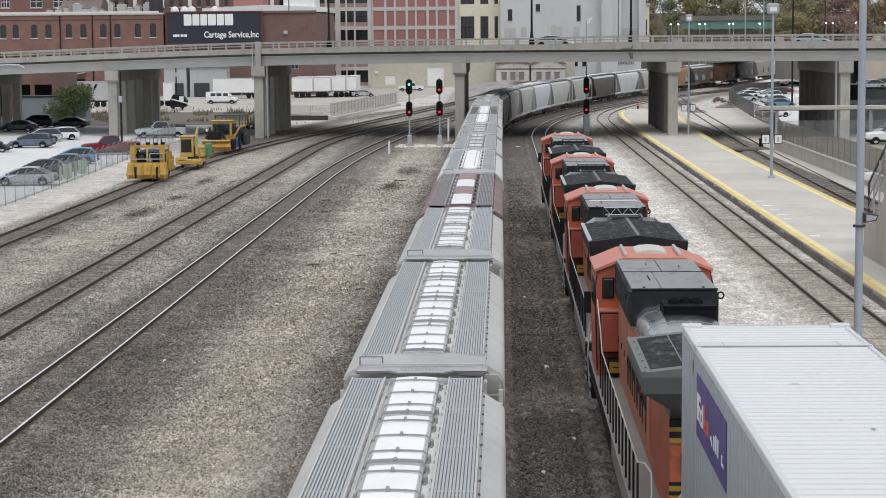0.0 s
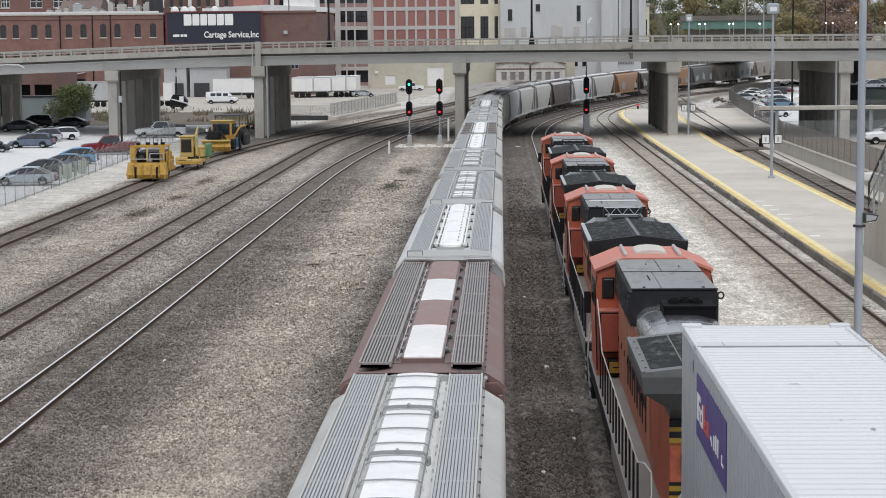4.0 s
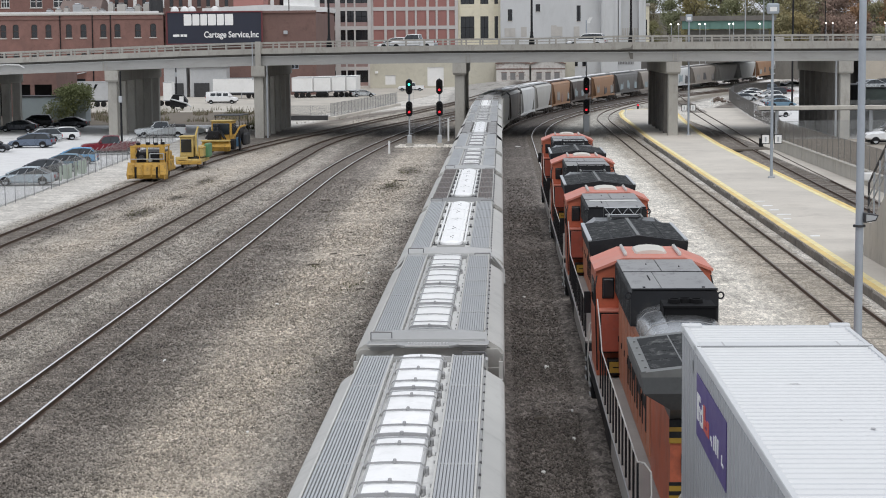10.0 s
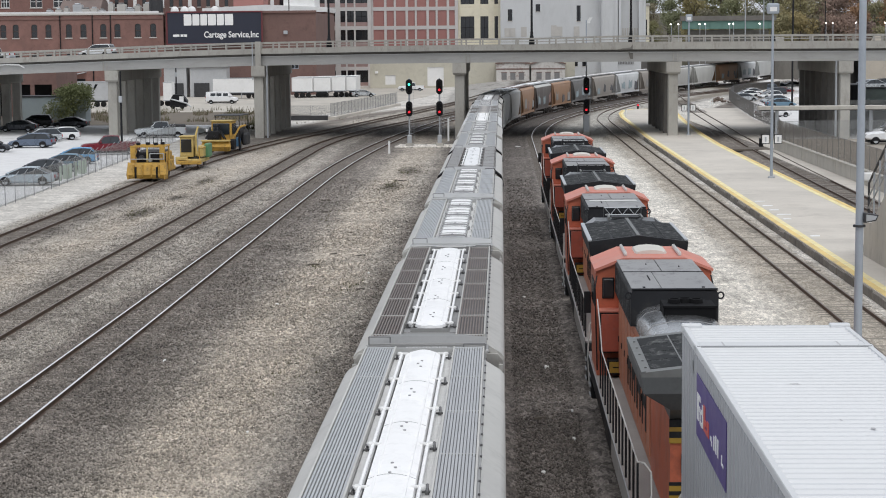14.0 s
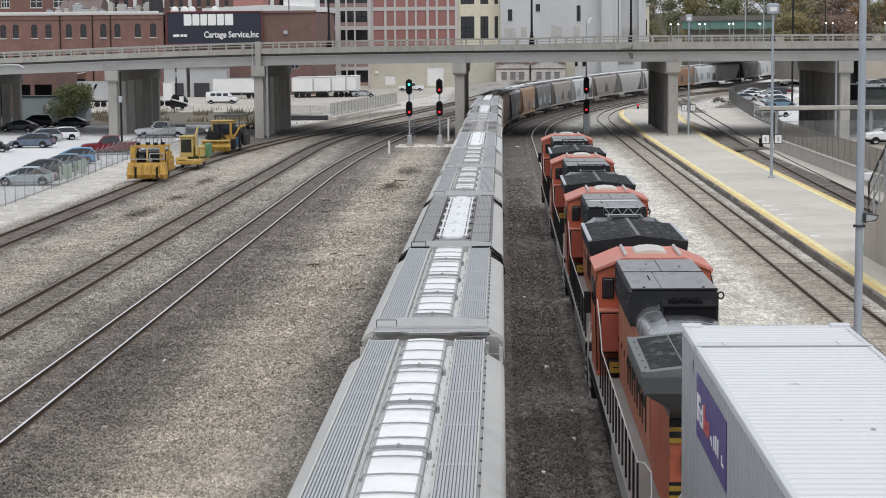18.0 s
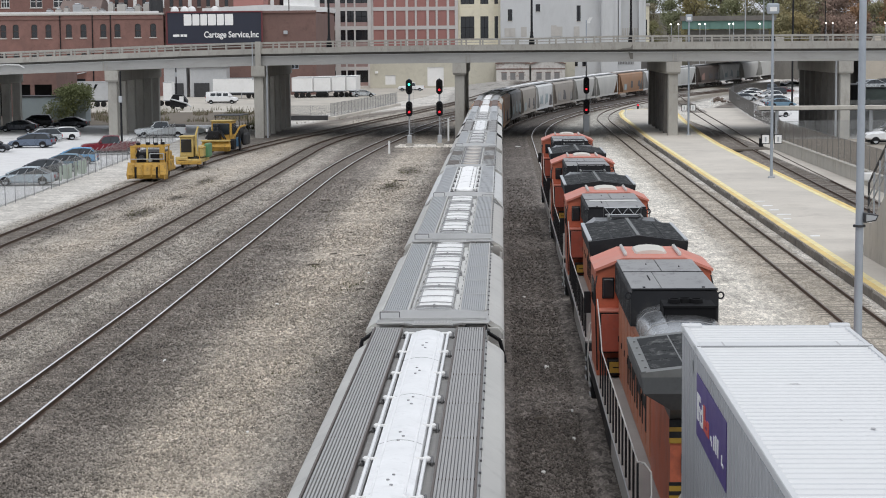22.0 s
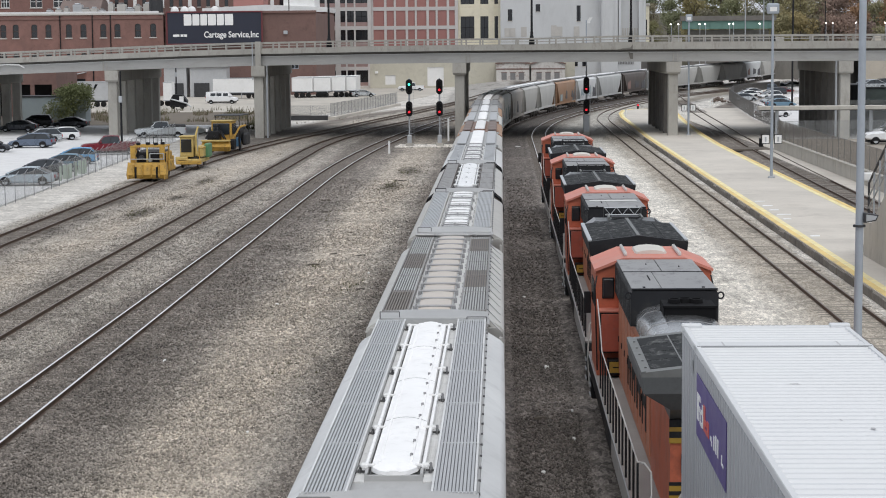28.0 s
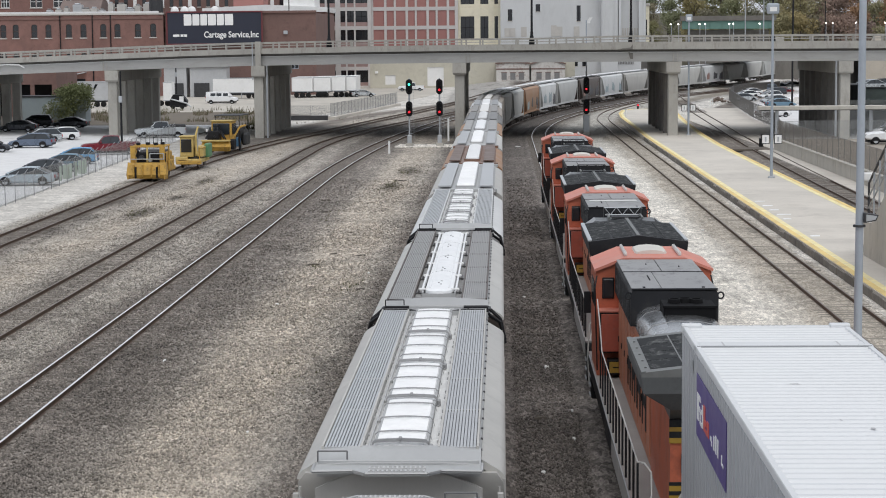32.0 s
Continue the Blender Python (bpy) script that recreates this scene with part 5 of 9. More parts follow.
    part("window", Geo().box(k480(1141), 483.95, 11.5, k480(1147), 483.99, 15.5), m_pane, c)
    # low yellowed building with painted doors
    lo = thing("low_workshop", "low yellowed workshop building with roller doors", "building")
    x0, x1 = -30.5, 17.0
    holes = [(-17.2, -13.4, 0.2, 4.6), (-27.0, -24.6, 0.6, 2.8), (3.0, 6.4, 0.3, 3.6)]
    part("front_wall", wall_holes(Geo(), x0, x1, G0, 6.3, 450, 0.4, holes), m_yellowish, lo)
    shell(lo, x0, x1, 450, 470, 6.3, m_yellowish)
    part("coping", Geo().box(x0, 449.8, 6.3, x1, 450.5, 6.6, 0.03), m_stone, lo)
    for h in holes:
        part("roller_door", Geo().box(h[0], 450.15, h[2], h[1], 450.25, h[3]), m_white, lo)
    # pale patched sheds against its east end
    m_patch = surf("patched_pale_boards", (0.62, 0.60, 0.57), 0.85, 0, 0.12, 0.5, 8, 0.1, (0.24, 0.13, 0.10), 0.75)
    m_rustroof = surf("rusty_roof_edge", (0.21, 0.14, 0.12), 0.8, 0, 0.2)
    for xa, xb, zt, kk in ((-1.2, 6.4, 5.3, 0.35), (6.8, 14.6, 5.1, 1.3)):
        sh = thing("gabled_shed", "pale patched shed with a rusty gable before the workshop", "shed", "sheds before the workshop")
        part("front_wall", Geo().prism([(xa, G0), (xb, G0), (xb, zt), ((xa + xb) / 2, zt + kk), (xa, zt)], "y", 446, 449.6), m_patch, sh)
        for q in ((xa - 0.2, zt, (xa + xb) / 2, zt + kk), ((xa + xb) / 2, zt + kk, xb + 0.2, zt)):
            part("roof_edge", Geo().prism([(q[0], q[1] - 0.1), (q[2], q[3] - 0.1), (q[2], q[3] + 0.2), (q[0], q[1] + 0.2)], "y", 445.7, 449.7), m_rustroof, sh)
        n = 3
        for i in range(n):
            x = xa + 0.8 + (xb - xa - 1.6) * (i + 0.2) / n
            w = part("window", Geo().box(x, 445.93, 1.6, x + 1.2, 445.99, 3.2), m_roofing, sh)
            part("frame_bar", Geo().box(x - 0.1, 445.9, 3.2, x + 1.3, 445.99, 3.35), m_rustroof, w)
        part("band", Geo().box(xa, 445.95, 3.9, xb, 445.99, 4.2), m_rustroof, sh)
    for x, z in ((-29, 3.2), (-9.0, 3.4), (-0.5, 2.6)):
        part("wall_lamp", Geo().box(x - 0.35, 449.6, z, x + 0.35, 449.98, z + 0.5, 0.05), m_white, lo)
    # roofs and upper storeys behind the warehouse
    m_brownroof = surf("brown_weathered_roof", (0.20, 0.155, 0.14), 0.9, 0, 0.2, 0.4, 8, 0.2)
    up = thing("upper_brick_building", "red-brick building with paired white windows", "building")
    px = [(4, 0), (20, 0), (25, 0), (72, 0), (83, 0), (113, 0), (121, 0), (134, 0)]
    holes = [(-104.5 + p * 0.1158, -103.3 + p * 0.1158, 18.0, 20.4) for p, _ in px]
    part("front_wall", wall_holes(Geo(), -118, -88.5, 0, 24, 395, 0.4, holes), m_brick, up)
    shell(up, -118, -88.5, 395, 420, 24, m_brick, 0)
    for h in holes:
        window(up, *h, 395, m_white, 1, 2)
    part("hip_roof", Geo().loft([[(-88.5, 385, 16.4), (-80, 385, 16.4), (-80, 399, 16.4), (-88.5, 399, 16.4)], [(-88.3, 390, 19.3), (-80.2, 390, 19.3), (-80.2, 394, 19.3), (-88.3, 394, 19.3)]]), m_brownroof, up, "brown weathered roof")
    part("wing_wall", Geo().box(-88.4, 386, 0, -80.1, 398, 16.3), m_brick_dk, up)
    set_back(up, 1.18)
    u2 = thing("dark_loft_building", "dark loft building with pale window piers", "building")
    part("wall", Geo().box(-88.4, 412, 0, -41.0, 440, 26), m_brick_dk, u2)
    for i in range(23):
        x = -86 + i * 1.95
        w = part("window", Geo().box(x, 411.9, 18.3, x + 0.75, 411.99, 20.6 if i % 5 else 19.8, 0.02), m_white if i % 3 == 1 else m_pane, u2)
        part("sill", Geo().box(x - 0.1, 411.8, 18.05, x + 0.85, 411.99, 18.25), m_stone, w)
    set_back(u2, 1.16)
    u3 = thing("white_roofed_building", "low building with a bright white roof edge", "building")
    part("wall", Geo().box(-58, 380, 0, -34.5, 400, 16.4), m_brick, u3)
    part("roof", Geo().prism([(-58.5, 16.4), (-34.0, 16.4), (-34.0, 17.3), (-46, 17.9), (-58.5, 17.3)], "y", 379.5, 400), m_white, u3)
    part("roof_monitor", Geo().box(-42.7, 381, 16.6, -36.6, 392, 21.0, 0.05), m_white, u3, "bright white roof monitor")
    part("roof_box", Geo().box(-53, 384, 17.2, -47, 392, 20.5, 0.1), m_brick_pk, u3)
    set_back(u3, 1.18)
    # machines on the warehouse roof
    rng = random.Random(4)
    for i in range(13):
        x, w = -79.5 + i * 1.55, rng.uniform(0.7, 1.7)
        u = thing("roof_unit", "grey sheet-metal ventilation unit on a flat roof", "roof unit", "units on the warehouse roof")
        h = rng.uniform(0.6, 1.9)
        part("housing", Geo().box(x, 338, 14.9, x + w, 339.6, 15.7 + h, 0.06), m_stone if i % 3 else m_corr, u)
        part("cowl", Geo().box(x + w * 0.2, 338.1, 15.7 + h, x + w * 0.75, 339.2, 16.0 + h, 0.08), m_galv if i % 2 else m_roofing, u)
        set_back(u, 1.2)
    for x in (-56.6, -54.9, -53.6, -49.6):
        u = thing("roof_vent", "white rounded roof vent", "roof vent", "vents behind the sign")
        part("hood", Geo().loft([[(x + r * math.cos(k * math.pi / 5), 336 + r * math.sin(k * math.pi / 5), z) for k in range(10)] for r, z in ((0.7, 15.0), (0.75, 16.0), (0.6, 16.6), (0.25, 16.85))]), m_white, u, smooth=True)
        set_back(u, 1.2)
    tk = thing("roof_tank", "dark round roof tank", "tank")
    part("tank", Geo().tube((-59.8, 336, 15.0), (-59.8, 336, 18.0), 1.2, 12), m_dark, tk)
    set_back(tk, 1.2)


warehouse()
sign_board()
town()


def highway():
    h = thing("green_highway_bridge", "distant highway bridge with a green steel girder", "bridge")
    m_green = surf("green_girder_paint", (0.13, 0.24, 0.205), 0.6, 0.1, 0.12)
    part("girder", Geo().box(44.5, 480, 13.0, 66.6, 481, 15.0, 0.05), m_green, h)
    for i in range(8):
        part("stiffener", Geo().box(45.4 + i * 2.9, 479.85, 13.05, 45.6 + i * 2.9, 480, 14.95), m_green, h)
    part("parapet", Geo().box(44, 479.6, 15.0, 67.5, 481.4, 16.2, 0.05), m_conc_dk, h)
    part("abutment", Geo().box(66.6, 480, G0, 69.5, 486, 10.9, 0.1), m_conc, h)
    part("abutment", Geo().box(42.0, 480, G0, 44.5, 486, 10.9, 0.1), m_conc, h)
    # added dark wall that stands in for the shaded opening below the girder
    part("pier_wall", Geo().box(46, 482, G0, 66, 483, 12.8, 0.1), m_conc_dk, h)


highway()
# ---------- the standing freight: locomotives, a well car and a container ----------
m_orange = surf("faded_orange_paint", (0.56, 0.15, 0.08), 0.5, 0, 0.16, 0.6, 11, 0.05, (0.20, 0.065, 0.045), 0.6)
m_faded = surf("chalky_orange_paint", (0.56, 0.225, 0.135), 0.55, 0, 0.18, 0.7, 11, 0.05, (0.22, 0.10, 0.07), 0.65)
m_reddoor = surf("reddish_door_paint", (0.42, 0.10, 0.065), 0.5, 0, 0.2, 1.6, 11, 0.05, (0.24, 0.14, 0.12), 0.8)
m_radgrey = surf("sooty_grey_radiator_box", (0.10, 0.105, 0.108), 0.5, 0.1, 0.2, 0.8, 10, 0.06, (0.05, 0.05, 0.05), 0.5)
m_radtrim = surf("grey_radiator_trim", (0.17, 0.175, 0.172), 0.5, 0.2, 0.14, 0.9, 10, 0.06, (0.12, 0.12, 0.11), 0.5)
m_coral = surf("sun_bleached_orange", (0.62, 0.225, 0.165), 0.5, 0, 0.12, 0.7, 9, 0.05, (0.42, 0.15, 0.10), 0.5)
m_hoodtop = surf("grey_sooty_hood_top", (0.30, 0.30, 0.302), 0.5, 0.1, 0.22, 0.9, 10, 0.08, (0.07, 0.068, 0.066), 0.8, (1, 0.35, 1))
m_silver = surf("silver_hood_skin", (0.50, 0.51, 0.52), 0.2, 0.85, 0.14, 0.8, 9, 0.03, (0.16, 0.155, 0.15), 0.7)
m_char = surf("charcoal_paint", (0.018, 0.019, 0.022), 0.6, 0.0, 0.2, 0.8, 10, 0.06, (0.07, 0.065, 0.06), 0.4)
m_char.node_tree.nodes["Principled BSDF"].inputs["Specular IOR Level"].default_value = 0.25
m_soot = surf("matt_soot", (0.008, 0.008, 0.009), 0.85, 0.0, 0.3, 1.0, 12, 0.05)
m_soot.node_tree.nodes["Principled BSDF"].inputs["Specular IOR Level"].default_value = 0.15
m_screen = surf("radiator_screen", (0.03, 0.032, 0.034), 0.8, 0.0, 0.3, 1.6, 22, 0.2, (0.24, 0.245, 0.24), 0.75, (1, 0.5, 1))
m_screen.node_tree.nodes["Principled BSDF"].inputs["Specular IOR Level"].default_value = 0.15
m_bright = surf("pale_frame_trim", (0.50, 0.52, 0.54), 0.5, 0.3, 0.08)
m_wing = surf("weathered_grey_wing", (0.15, 0.157, 0.165), 0.45, 0.3, 0.15, 0.7, 10, 0.06, (0.14, 0.14, 0.14), 0.6)
m_wingpale = surf("pale_grey_facet", (0.30, 0.31, 0.325), 0.4, 0.3, 0.15, 0.8, 10, 0.06, (0.14, 0.14, 0.14), 0.5)
m_yel = surf("safety_yellow", (0.42, 0.26, 0.035), 0.55, 0, 0.15, 1.0, 10, 0.05, (0.2, 0.12, 0.05), 0.6)
m_ac = surf("ivory_roof_unit", (0.62, 0.60, 0.55), 0.6, 0, 0.08)
m_deckgrey = surf("grimy_walkway_plate", (0.33, 0.315, 0.30), 0.8, 0.2, 0.15)
m_skirt = surf("grimy_pale_sill", (0.44, 0.425, 0.41), 0.7, 0.1, 0.2, 0.8, 10, 0.06, (0.12, 0.11, 0.10), 0.6)
m_rail_wh = surf("white_handrail", (0.62, 0.62, 0.60), 0.5, 0.1, 0.1)
m_wellcar = surf("well_car_brown", (0.10, 0.06, 0.05), 0.7, 0.1, 0.2)

loco_truck_mesh = Geo().box(-1.12, -2.0, 0.35, -0.95, 2.0, 0.85, 0.05).box(0.95, -2.0, 0.35, 1.12, 2.0, 0.85, 0.05).box(-0.95, -1.6, 0.5, 0.95, 1.6, 0.9, 0.05).box(-1.16, -1.5, 0.2, -1.0, -1.2, 0.7, 0.03).box(1.0, -1.5, 0.2, 1.16, -1.2, 0.7, 0.03).box(-1.16, 1.2, 0.2, -1.0, 1.5, 0.7, 0.03).box(1.0, 1.2, 0.2, 1.16, 1.5, 0.7, 0.03).data("truck", m_under)
stanchion_mesh = Geo().box(-0.02, -0.035, 0, 0.02, 0.035, 1.05).data("stanchion", m_char)


def locomotive(variant):
    """Its origin is the middle of its near (radiator) coupler face on the rails; it reaches 22.3 m along +y to its nose."""
    v = variant
    L = thing("locomotive", "orange and black diesel locomotive with a flared radiator roof" if v != 3 else "orange diesel locomotive with a sooty silver hood top", "locomotive", "coupled locomotives")
    part("frame", Geo().box(-1.52, 0.9, 1.15, 1.52, 21.4, 1.45, 0.04).box(-0.5, 0.5, 0.95, 0.5, 21.8, 1.15), m_char, L)
    part("walkway", Geo().box(-1.54, 0.95, 1.455, 1.54, 21.3, 1.51, 0.01), m_deckgrey, L)
    for s in (-1, 1):
        part("side_skirt", Geo().box(s * 1.53, 1.6, 1.02, s * 1.56, 9.4, 1.5), m_skirt, L, "grimy pale side sill")
        part("side_skirt", Geo().box(s * 1.53, 9.4, 1.1, s * 1.56, 20.6, 1.5), m_char, L)
        part("tread_edge", Geo().box(s * 1.54, 1.6, 1.50, s * 1.565, 20.6, 1.53), m_galv, L)
    part("fuel_tank", Geo().loft([[(-1.1, y, 0.28), (1.1, y, 0.28), (1.45, y, 0.6), (1.45, y, 1.12), (-1.45, y, 1.12), (-1.45, y, 0.6)] for y in (8.2, 14.2)]), m_char, L)
    for y in (4.2, 18.0):
        tr = part("truck", loco_truck_mesh, m_under, L, m=pose(0, y, 0))
        for yy in (-1.7, 0, 1.7):
            for sx in (1, -1):
                part("wheel", wheel_mesh, m_wheel, tr, m=pose(sx * 0.68, yy, 0.5, 0, 0, 0 if sx > 0 else 180))
    for y, r in ((0.45, 180), (21.85, 0)):
        part("coupler", coupler_mesh, m_under, L, m=pose(0, y, 0, 0, 0, r))
    # radiator section at the near end
    ra = part("radiator_hood", Geo().prism([(-0.95, 1.5), (0.95, 1.5), (0.95, 3.55), (-0.95, 3.55)], "y", 1.15, 5.7), m_orange, L)
    for za, zb_, mt, lb in ((3.28, 3.36, m_yel, "yellow end band"), (3.36, 3.50, m_char, "dark end band"), (3.16, 3.28, m_char, "dark end band"), (3.06, 3.16, m_yel, "yellow end band")):
        part("end_band", Geo().box(-0.97, 1.10, za, 0.97, 1.15, zb_), mt, ra, lb)
    for za, zb_, mt in ((2.27, 2.33, m_char), (2.17, 2.27, m_yel), (2.09, 2.17, m_char), (1.99, 2.09, m_yel)):
        part("end_band", Geo().box(-0.97, 1.10, za, 0.97, 1.15, zb_), mt, ra)
    for q in ((-0.75, 0.0), (-0.5, 0.02), (0.3, 0.0), (0.55, 0.02)):
        part("number_bar", Geo().box(q[0], 1.11, 2.5, q[0] + 0.16, 1.15, 2.85), m_char, ra)
    r0, r1 = (0.3, 4.4) if v == 0 else (0.62, 6.2)
    box_mat = m_radgrey if v == 0 else m_char
    ww = 1.54 if v == 0 else 1.46
    part("flare", Geo().loft([[(sx * w * (1.0 if v == 0 else 0.95), y0 if sy < 0 else y1, z) for sx, sy in ((-1, -1), (1, -1), (1, 1), (-1, 1))] for w, y0, y1, z in ((0.96, 1.15, r1 - 0.4, 3.5), (1.0, r0 + 0.3, r1 - 0.25, 3.78), (1.50, r0 + 0.02, r1 - 0.05, 4.12), (1.53, r0, r1, 4.42))]), box_mat, L)
    rf = part("radiator_roof", Geo().prism([(-ww, 4.42), (ww, 4.42), (ww, 4.50), (0.0, 4.68), (-ww, 4.50)], "y", r0, r1), m_radtrim if v == 0 else m_char, L)
    cells = 4
    step = (r1 - r0 - 0.5) / cells
    for s in (-1, 1):
        for k in range(cells):
            for xa, xb in ((0.12, 0.74), (0.77, 1.36)):
                za, zb_ = 4.686 - xa * 0.117, 4.686 - xb * 0.117
                part("screen", Geo().prism([(s * xa, za - 0.02), (s * xb, zb_ - 0.02), (s * xb, zb_), (s * xa, za)], "y", r0 + 0.27 + step * k, r0 + 0.25 + step * (k + 1) - 0.02), m_screen, rf)
        if v == 0:
            for k in range(5):
                part("hinge", Geo().box(s * 1.41, r0 + 0.45 + 0.75 * k, 4.50, s * 1.46, r0 + 0.62 + 0.75 * k, 4.53), m_radtrim, rf)
        part("screen_edge", Geo().prism([(s * (ww - 0.08), 4.50), (s * ww, 4.49), (s * ww, 4.52), (s * (ww - 0.08), 4.53)], "y", r0, r1), m_radtrim, rf)
    if v:
        part("wing_section", Geo().prism([(-1.36, 4.2), (1.36, 4.2), (1.34, 4.30), (0.95, 4.58), (-0.95, 4.58), (-1.34, 4.30)], "y", 6.2, 7.6), m_wing, L, "grey flared roof section")
        for sx in (-1, 1):
            part("wing_facet", Geo().prism([(sx * 0.97, 4.59), (sx * 1.35, 4.315), (sx * 1.36, 4.335), (sx * 0.97, 4.61)], "y", 6.3, 7.5), m_wingpale, L, "pale sloped roof facet")
            part("edge_trim", Geo().prism([(sx * (ww - 0.10), 4.515), (sx * (ww + 0.01), 4.505), (sx * (ww + 0.01), 4.545), (sx * (ww - 0.10), 4.555)], "y", r0 + 0.1, r1 - 0.1), m_bright, rf, "pale edge trim")
            part("ridge", Geo().box(sx * 0.0, r0, 4.68, sx * 0.05, r1, 4.70), m_radtrim, rf)
        part("roof_hatch", Geo().box(-0.45, 6.5, 4.64, 0.45, 7.3, 4.69, 0.01), m_char, L)
        for s in (-1, 1):
            part("hatch_rail", Geo().box(s * 0.5, 6.35, 4.64, s * 0.56, 7.5, 4.72), m_radtrim, L)
    # long hood
    hood = part("long_hood", Geo().prism([(-0.92, 1.5), (0.92, 1.5), (0.92, 3.75), (-0.92, 3.75)], "y", 5.7, 17.4), m_faded, L)
    top = [(-0.92, 3.75), (0.92, 3.75), (0.90, 3.98), (0.72, 4.18), (0.3, 4.27), (-0.3, 4.27), (-0.72, 4.18), (-0.90, 3.98)]
    part("hood_top", Geo().prism(top, "y", 4.2 if v == 0 else 5.7, 11.0), m_silver if v == 0 else m_hoodtop, L, smooth=True)
    for yk in (8.2, 10.2):
        part("seam", Geo().prism([(x * 1.006, z + 0.006) for x, z in top], "y", yk, yk + 0.03), m_hoodtop, L)
    for i in range(9):
        y = 6.2 + i * 1.2
        for s in (-1, 1):
            d = part("hood_door", Geo().box(s * 0.92, y, 1.7, s * 0.945, y + 1.05, 3.55, 0.01), m_faded, hood)
            part("latch", Geo().box(s * 0.945, y + 0.9, 2.5, s * 0.965, y + 0.97, 2.65), m_char, d)
    for i, (a, b2) in enumerate(((7.0, 1.25), (8.7, 1.25), (10.4, 1.15), (12.0, 1.05))):
        for s in (-1, 1):
            part("name_shape", Geo().box(s * 0.946, a, 2.05, s * 0.958, a + 0.3, 3.2).box(s * 0.946, a + 0.3, 2.5, s * 0.958, a + b2, 2.75).box(s * 0.946, a + b2 - 0.25, 2.05, s * 0.958, a + b2, 2.75), m_char, hood, "dark painted shape")
    # exhaust box, off centre, and the blower box
    ex = part("exhaust_box", Geo().box(-0.40, 9.2, 3.9, 0.78, 10.3, 4.47, 0.03), m_soot, L, "sooty black exhaust box")
    for xx, yy, rr in ((-0.12, 9.75, 0.13), (0.12, 9.85, 0.15), (0.38, 9.75, 0.13)):
        part("exhaust_pipe", Geo().loft([[(xx + rr * q * math.cos(k * math.pi / 5), yy + rr * q * math.sin(k * math.pi / 5), z) for k in range(10)] for q, z in ((1.2, 4.46), (1.05, 4.56), (0.8, 4.57), (0.7, 4.5))]), m_soot, ex)
    part("rim_bar", Geo().box(-0.42, 9.17, 4.43, 0.80, 9.22, 4.48, 0.01), m_soot, ex)
    bl = part("blower_box", Geo().prism([(-1.02, 3.75), (1.02, 3.75), (1.02, 4.52), (0.96, 4.60), (-0.96, 4.60), (-1.02, 4.52)], "y", 11.0, 17.2), m_char, L)
    for y0, y1 in ((11.06, 14.3), (14.36, 17.1)):
        for xa, xb in (((-0.99, -0.29), (-0.28, 0.99)) if y0 < 12 else ((-0.99, -0.02), (0.0, 0.99))):
            part("roof_panel", Geo().box(xa, y0, 4.60, xb, y1, 4.632, 0.008), m_hoodtop, bl)
    part("roof_seam", Geo().box(-1.0, 14.3, 4.60, 1.0, 14.36, 4.645), m_char, bl)
    part("front_edge", Geo().box(-1.0, 11.0, 4.58, 1.0, 11.05, 4.64), m_char, bl)
    if v == 1:
        part("pale_strip", Geo().box(-0.85, 13.4, 4.635, 0.85, 13.95, 4.65, 0.005), m_rail_wh, bl, "pale strip across the roof")
    if v:
        # lattice walk bracket behind the blower box
        lat = Geo().rod([(-0.62, 8.2, 4.62), (0.62, 8.2, 4.62)], 0.02, 5).rod([(-0.62, 8.2, 4.86), (0.62, 8.2, 4.86)], 0.026, 5)
        for k in range(6):
            xa = -0.6 + 0.2 * k
            lat.tube((xa, 8.2, 4.62 if k % 2 else 4.86), (xa + 0.2, 8.2, 4.86 if k % 2 else 4.62), 0.014, 4)
        part("lattice_bracket", lat, m_char if v != 1 else m_bright, L)
        for xx in (-0.62, 0.62):
            part("bracket_leg", Geo().box(xx - 0.02, 7.7, 4.2, xx + 0.02, 8.25, 4.86), m_char, L)
    for sx in (-1, 1):
        ring = [(sx * 1.07 + 0.075 * math.cos(k * math.pi / 5), 4.47 + 0.075 * math.sin(k * math.pi / 5)) for k in range(11)]
        part("lifting_eye", Geo().rod([(x, 11.03, z) for x, z in ring], 0.022, 5), m_char, bl)
        part("hinge", Geo().box(sx * 0.66, 11.2, 4.63, sx * 0.72, 11.32, 4.65), m_char, bl)
    for xx, yy, ln in ((-0.45, 12.6, 0.9), (0.5, 15.4, 0.12), (-0.3, 15.9, 0.12)):
        part("latch_bar", Geo().box(xx - 0.012, yy, 4.63, xx + 0.012, yy + ln, 4.65), m_soot, bl)
    part("grille", Geo().box(-1.03, 11.4, 3.85, -1.0, 16.8, 4.45), m_screen, bl)
    # cab
    cabw = part("cab", Geo().prism([(-1.5, 1.5), (1.5, 1.5), (1.53, 2.9), (1.53, 4.30), (0.80, 4.58), (-0.80, 4.58), (-1.53, 4.30), (-1.53, 2.9)], "y", 17.25, 19.9), m_orange, L)
    cr = part("cab_roof", Geo().prism([(-1.56, 4.30), (-0.80, 4.59), (0.80, 4.59), (1.56, 4.30), (1.57, 4.37), (0.82, 4.67), (-0.82, 4.67), (-1.57, 4.37)], "y", 17.15, 20.0), m_coral, L, "sun-bleached coral cab roof")
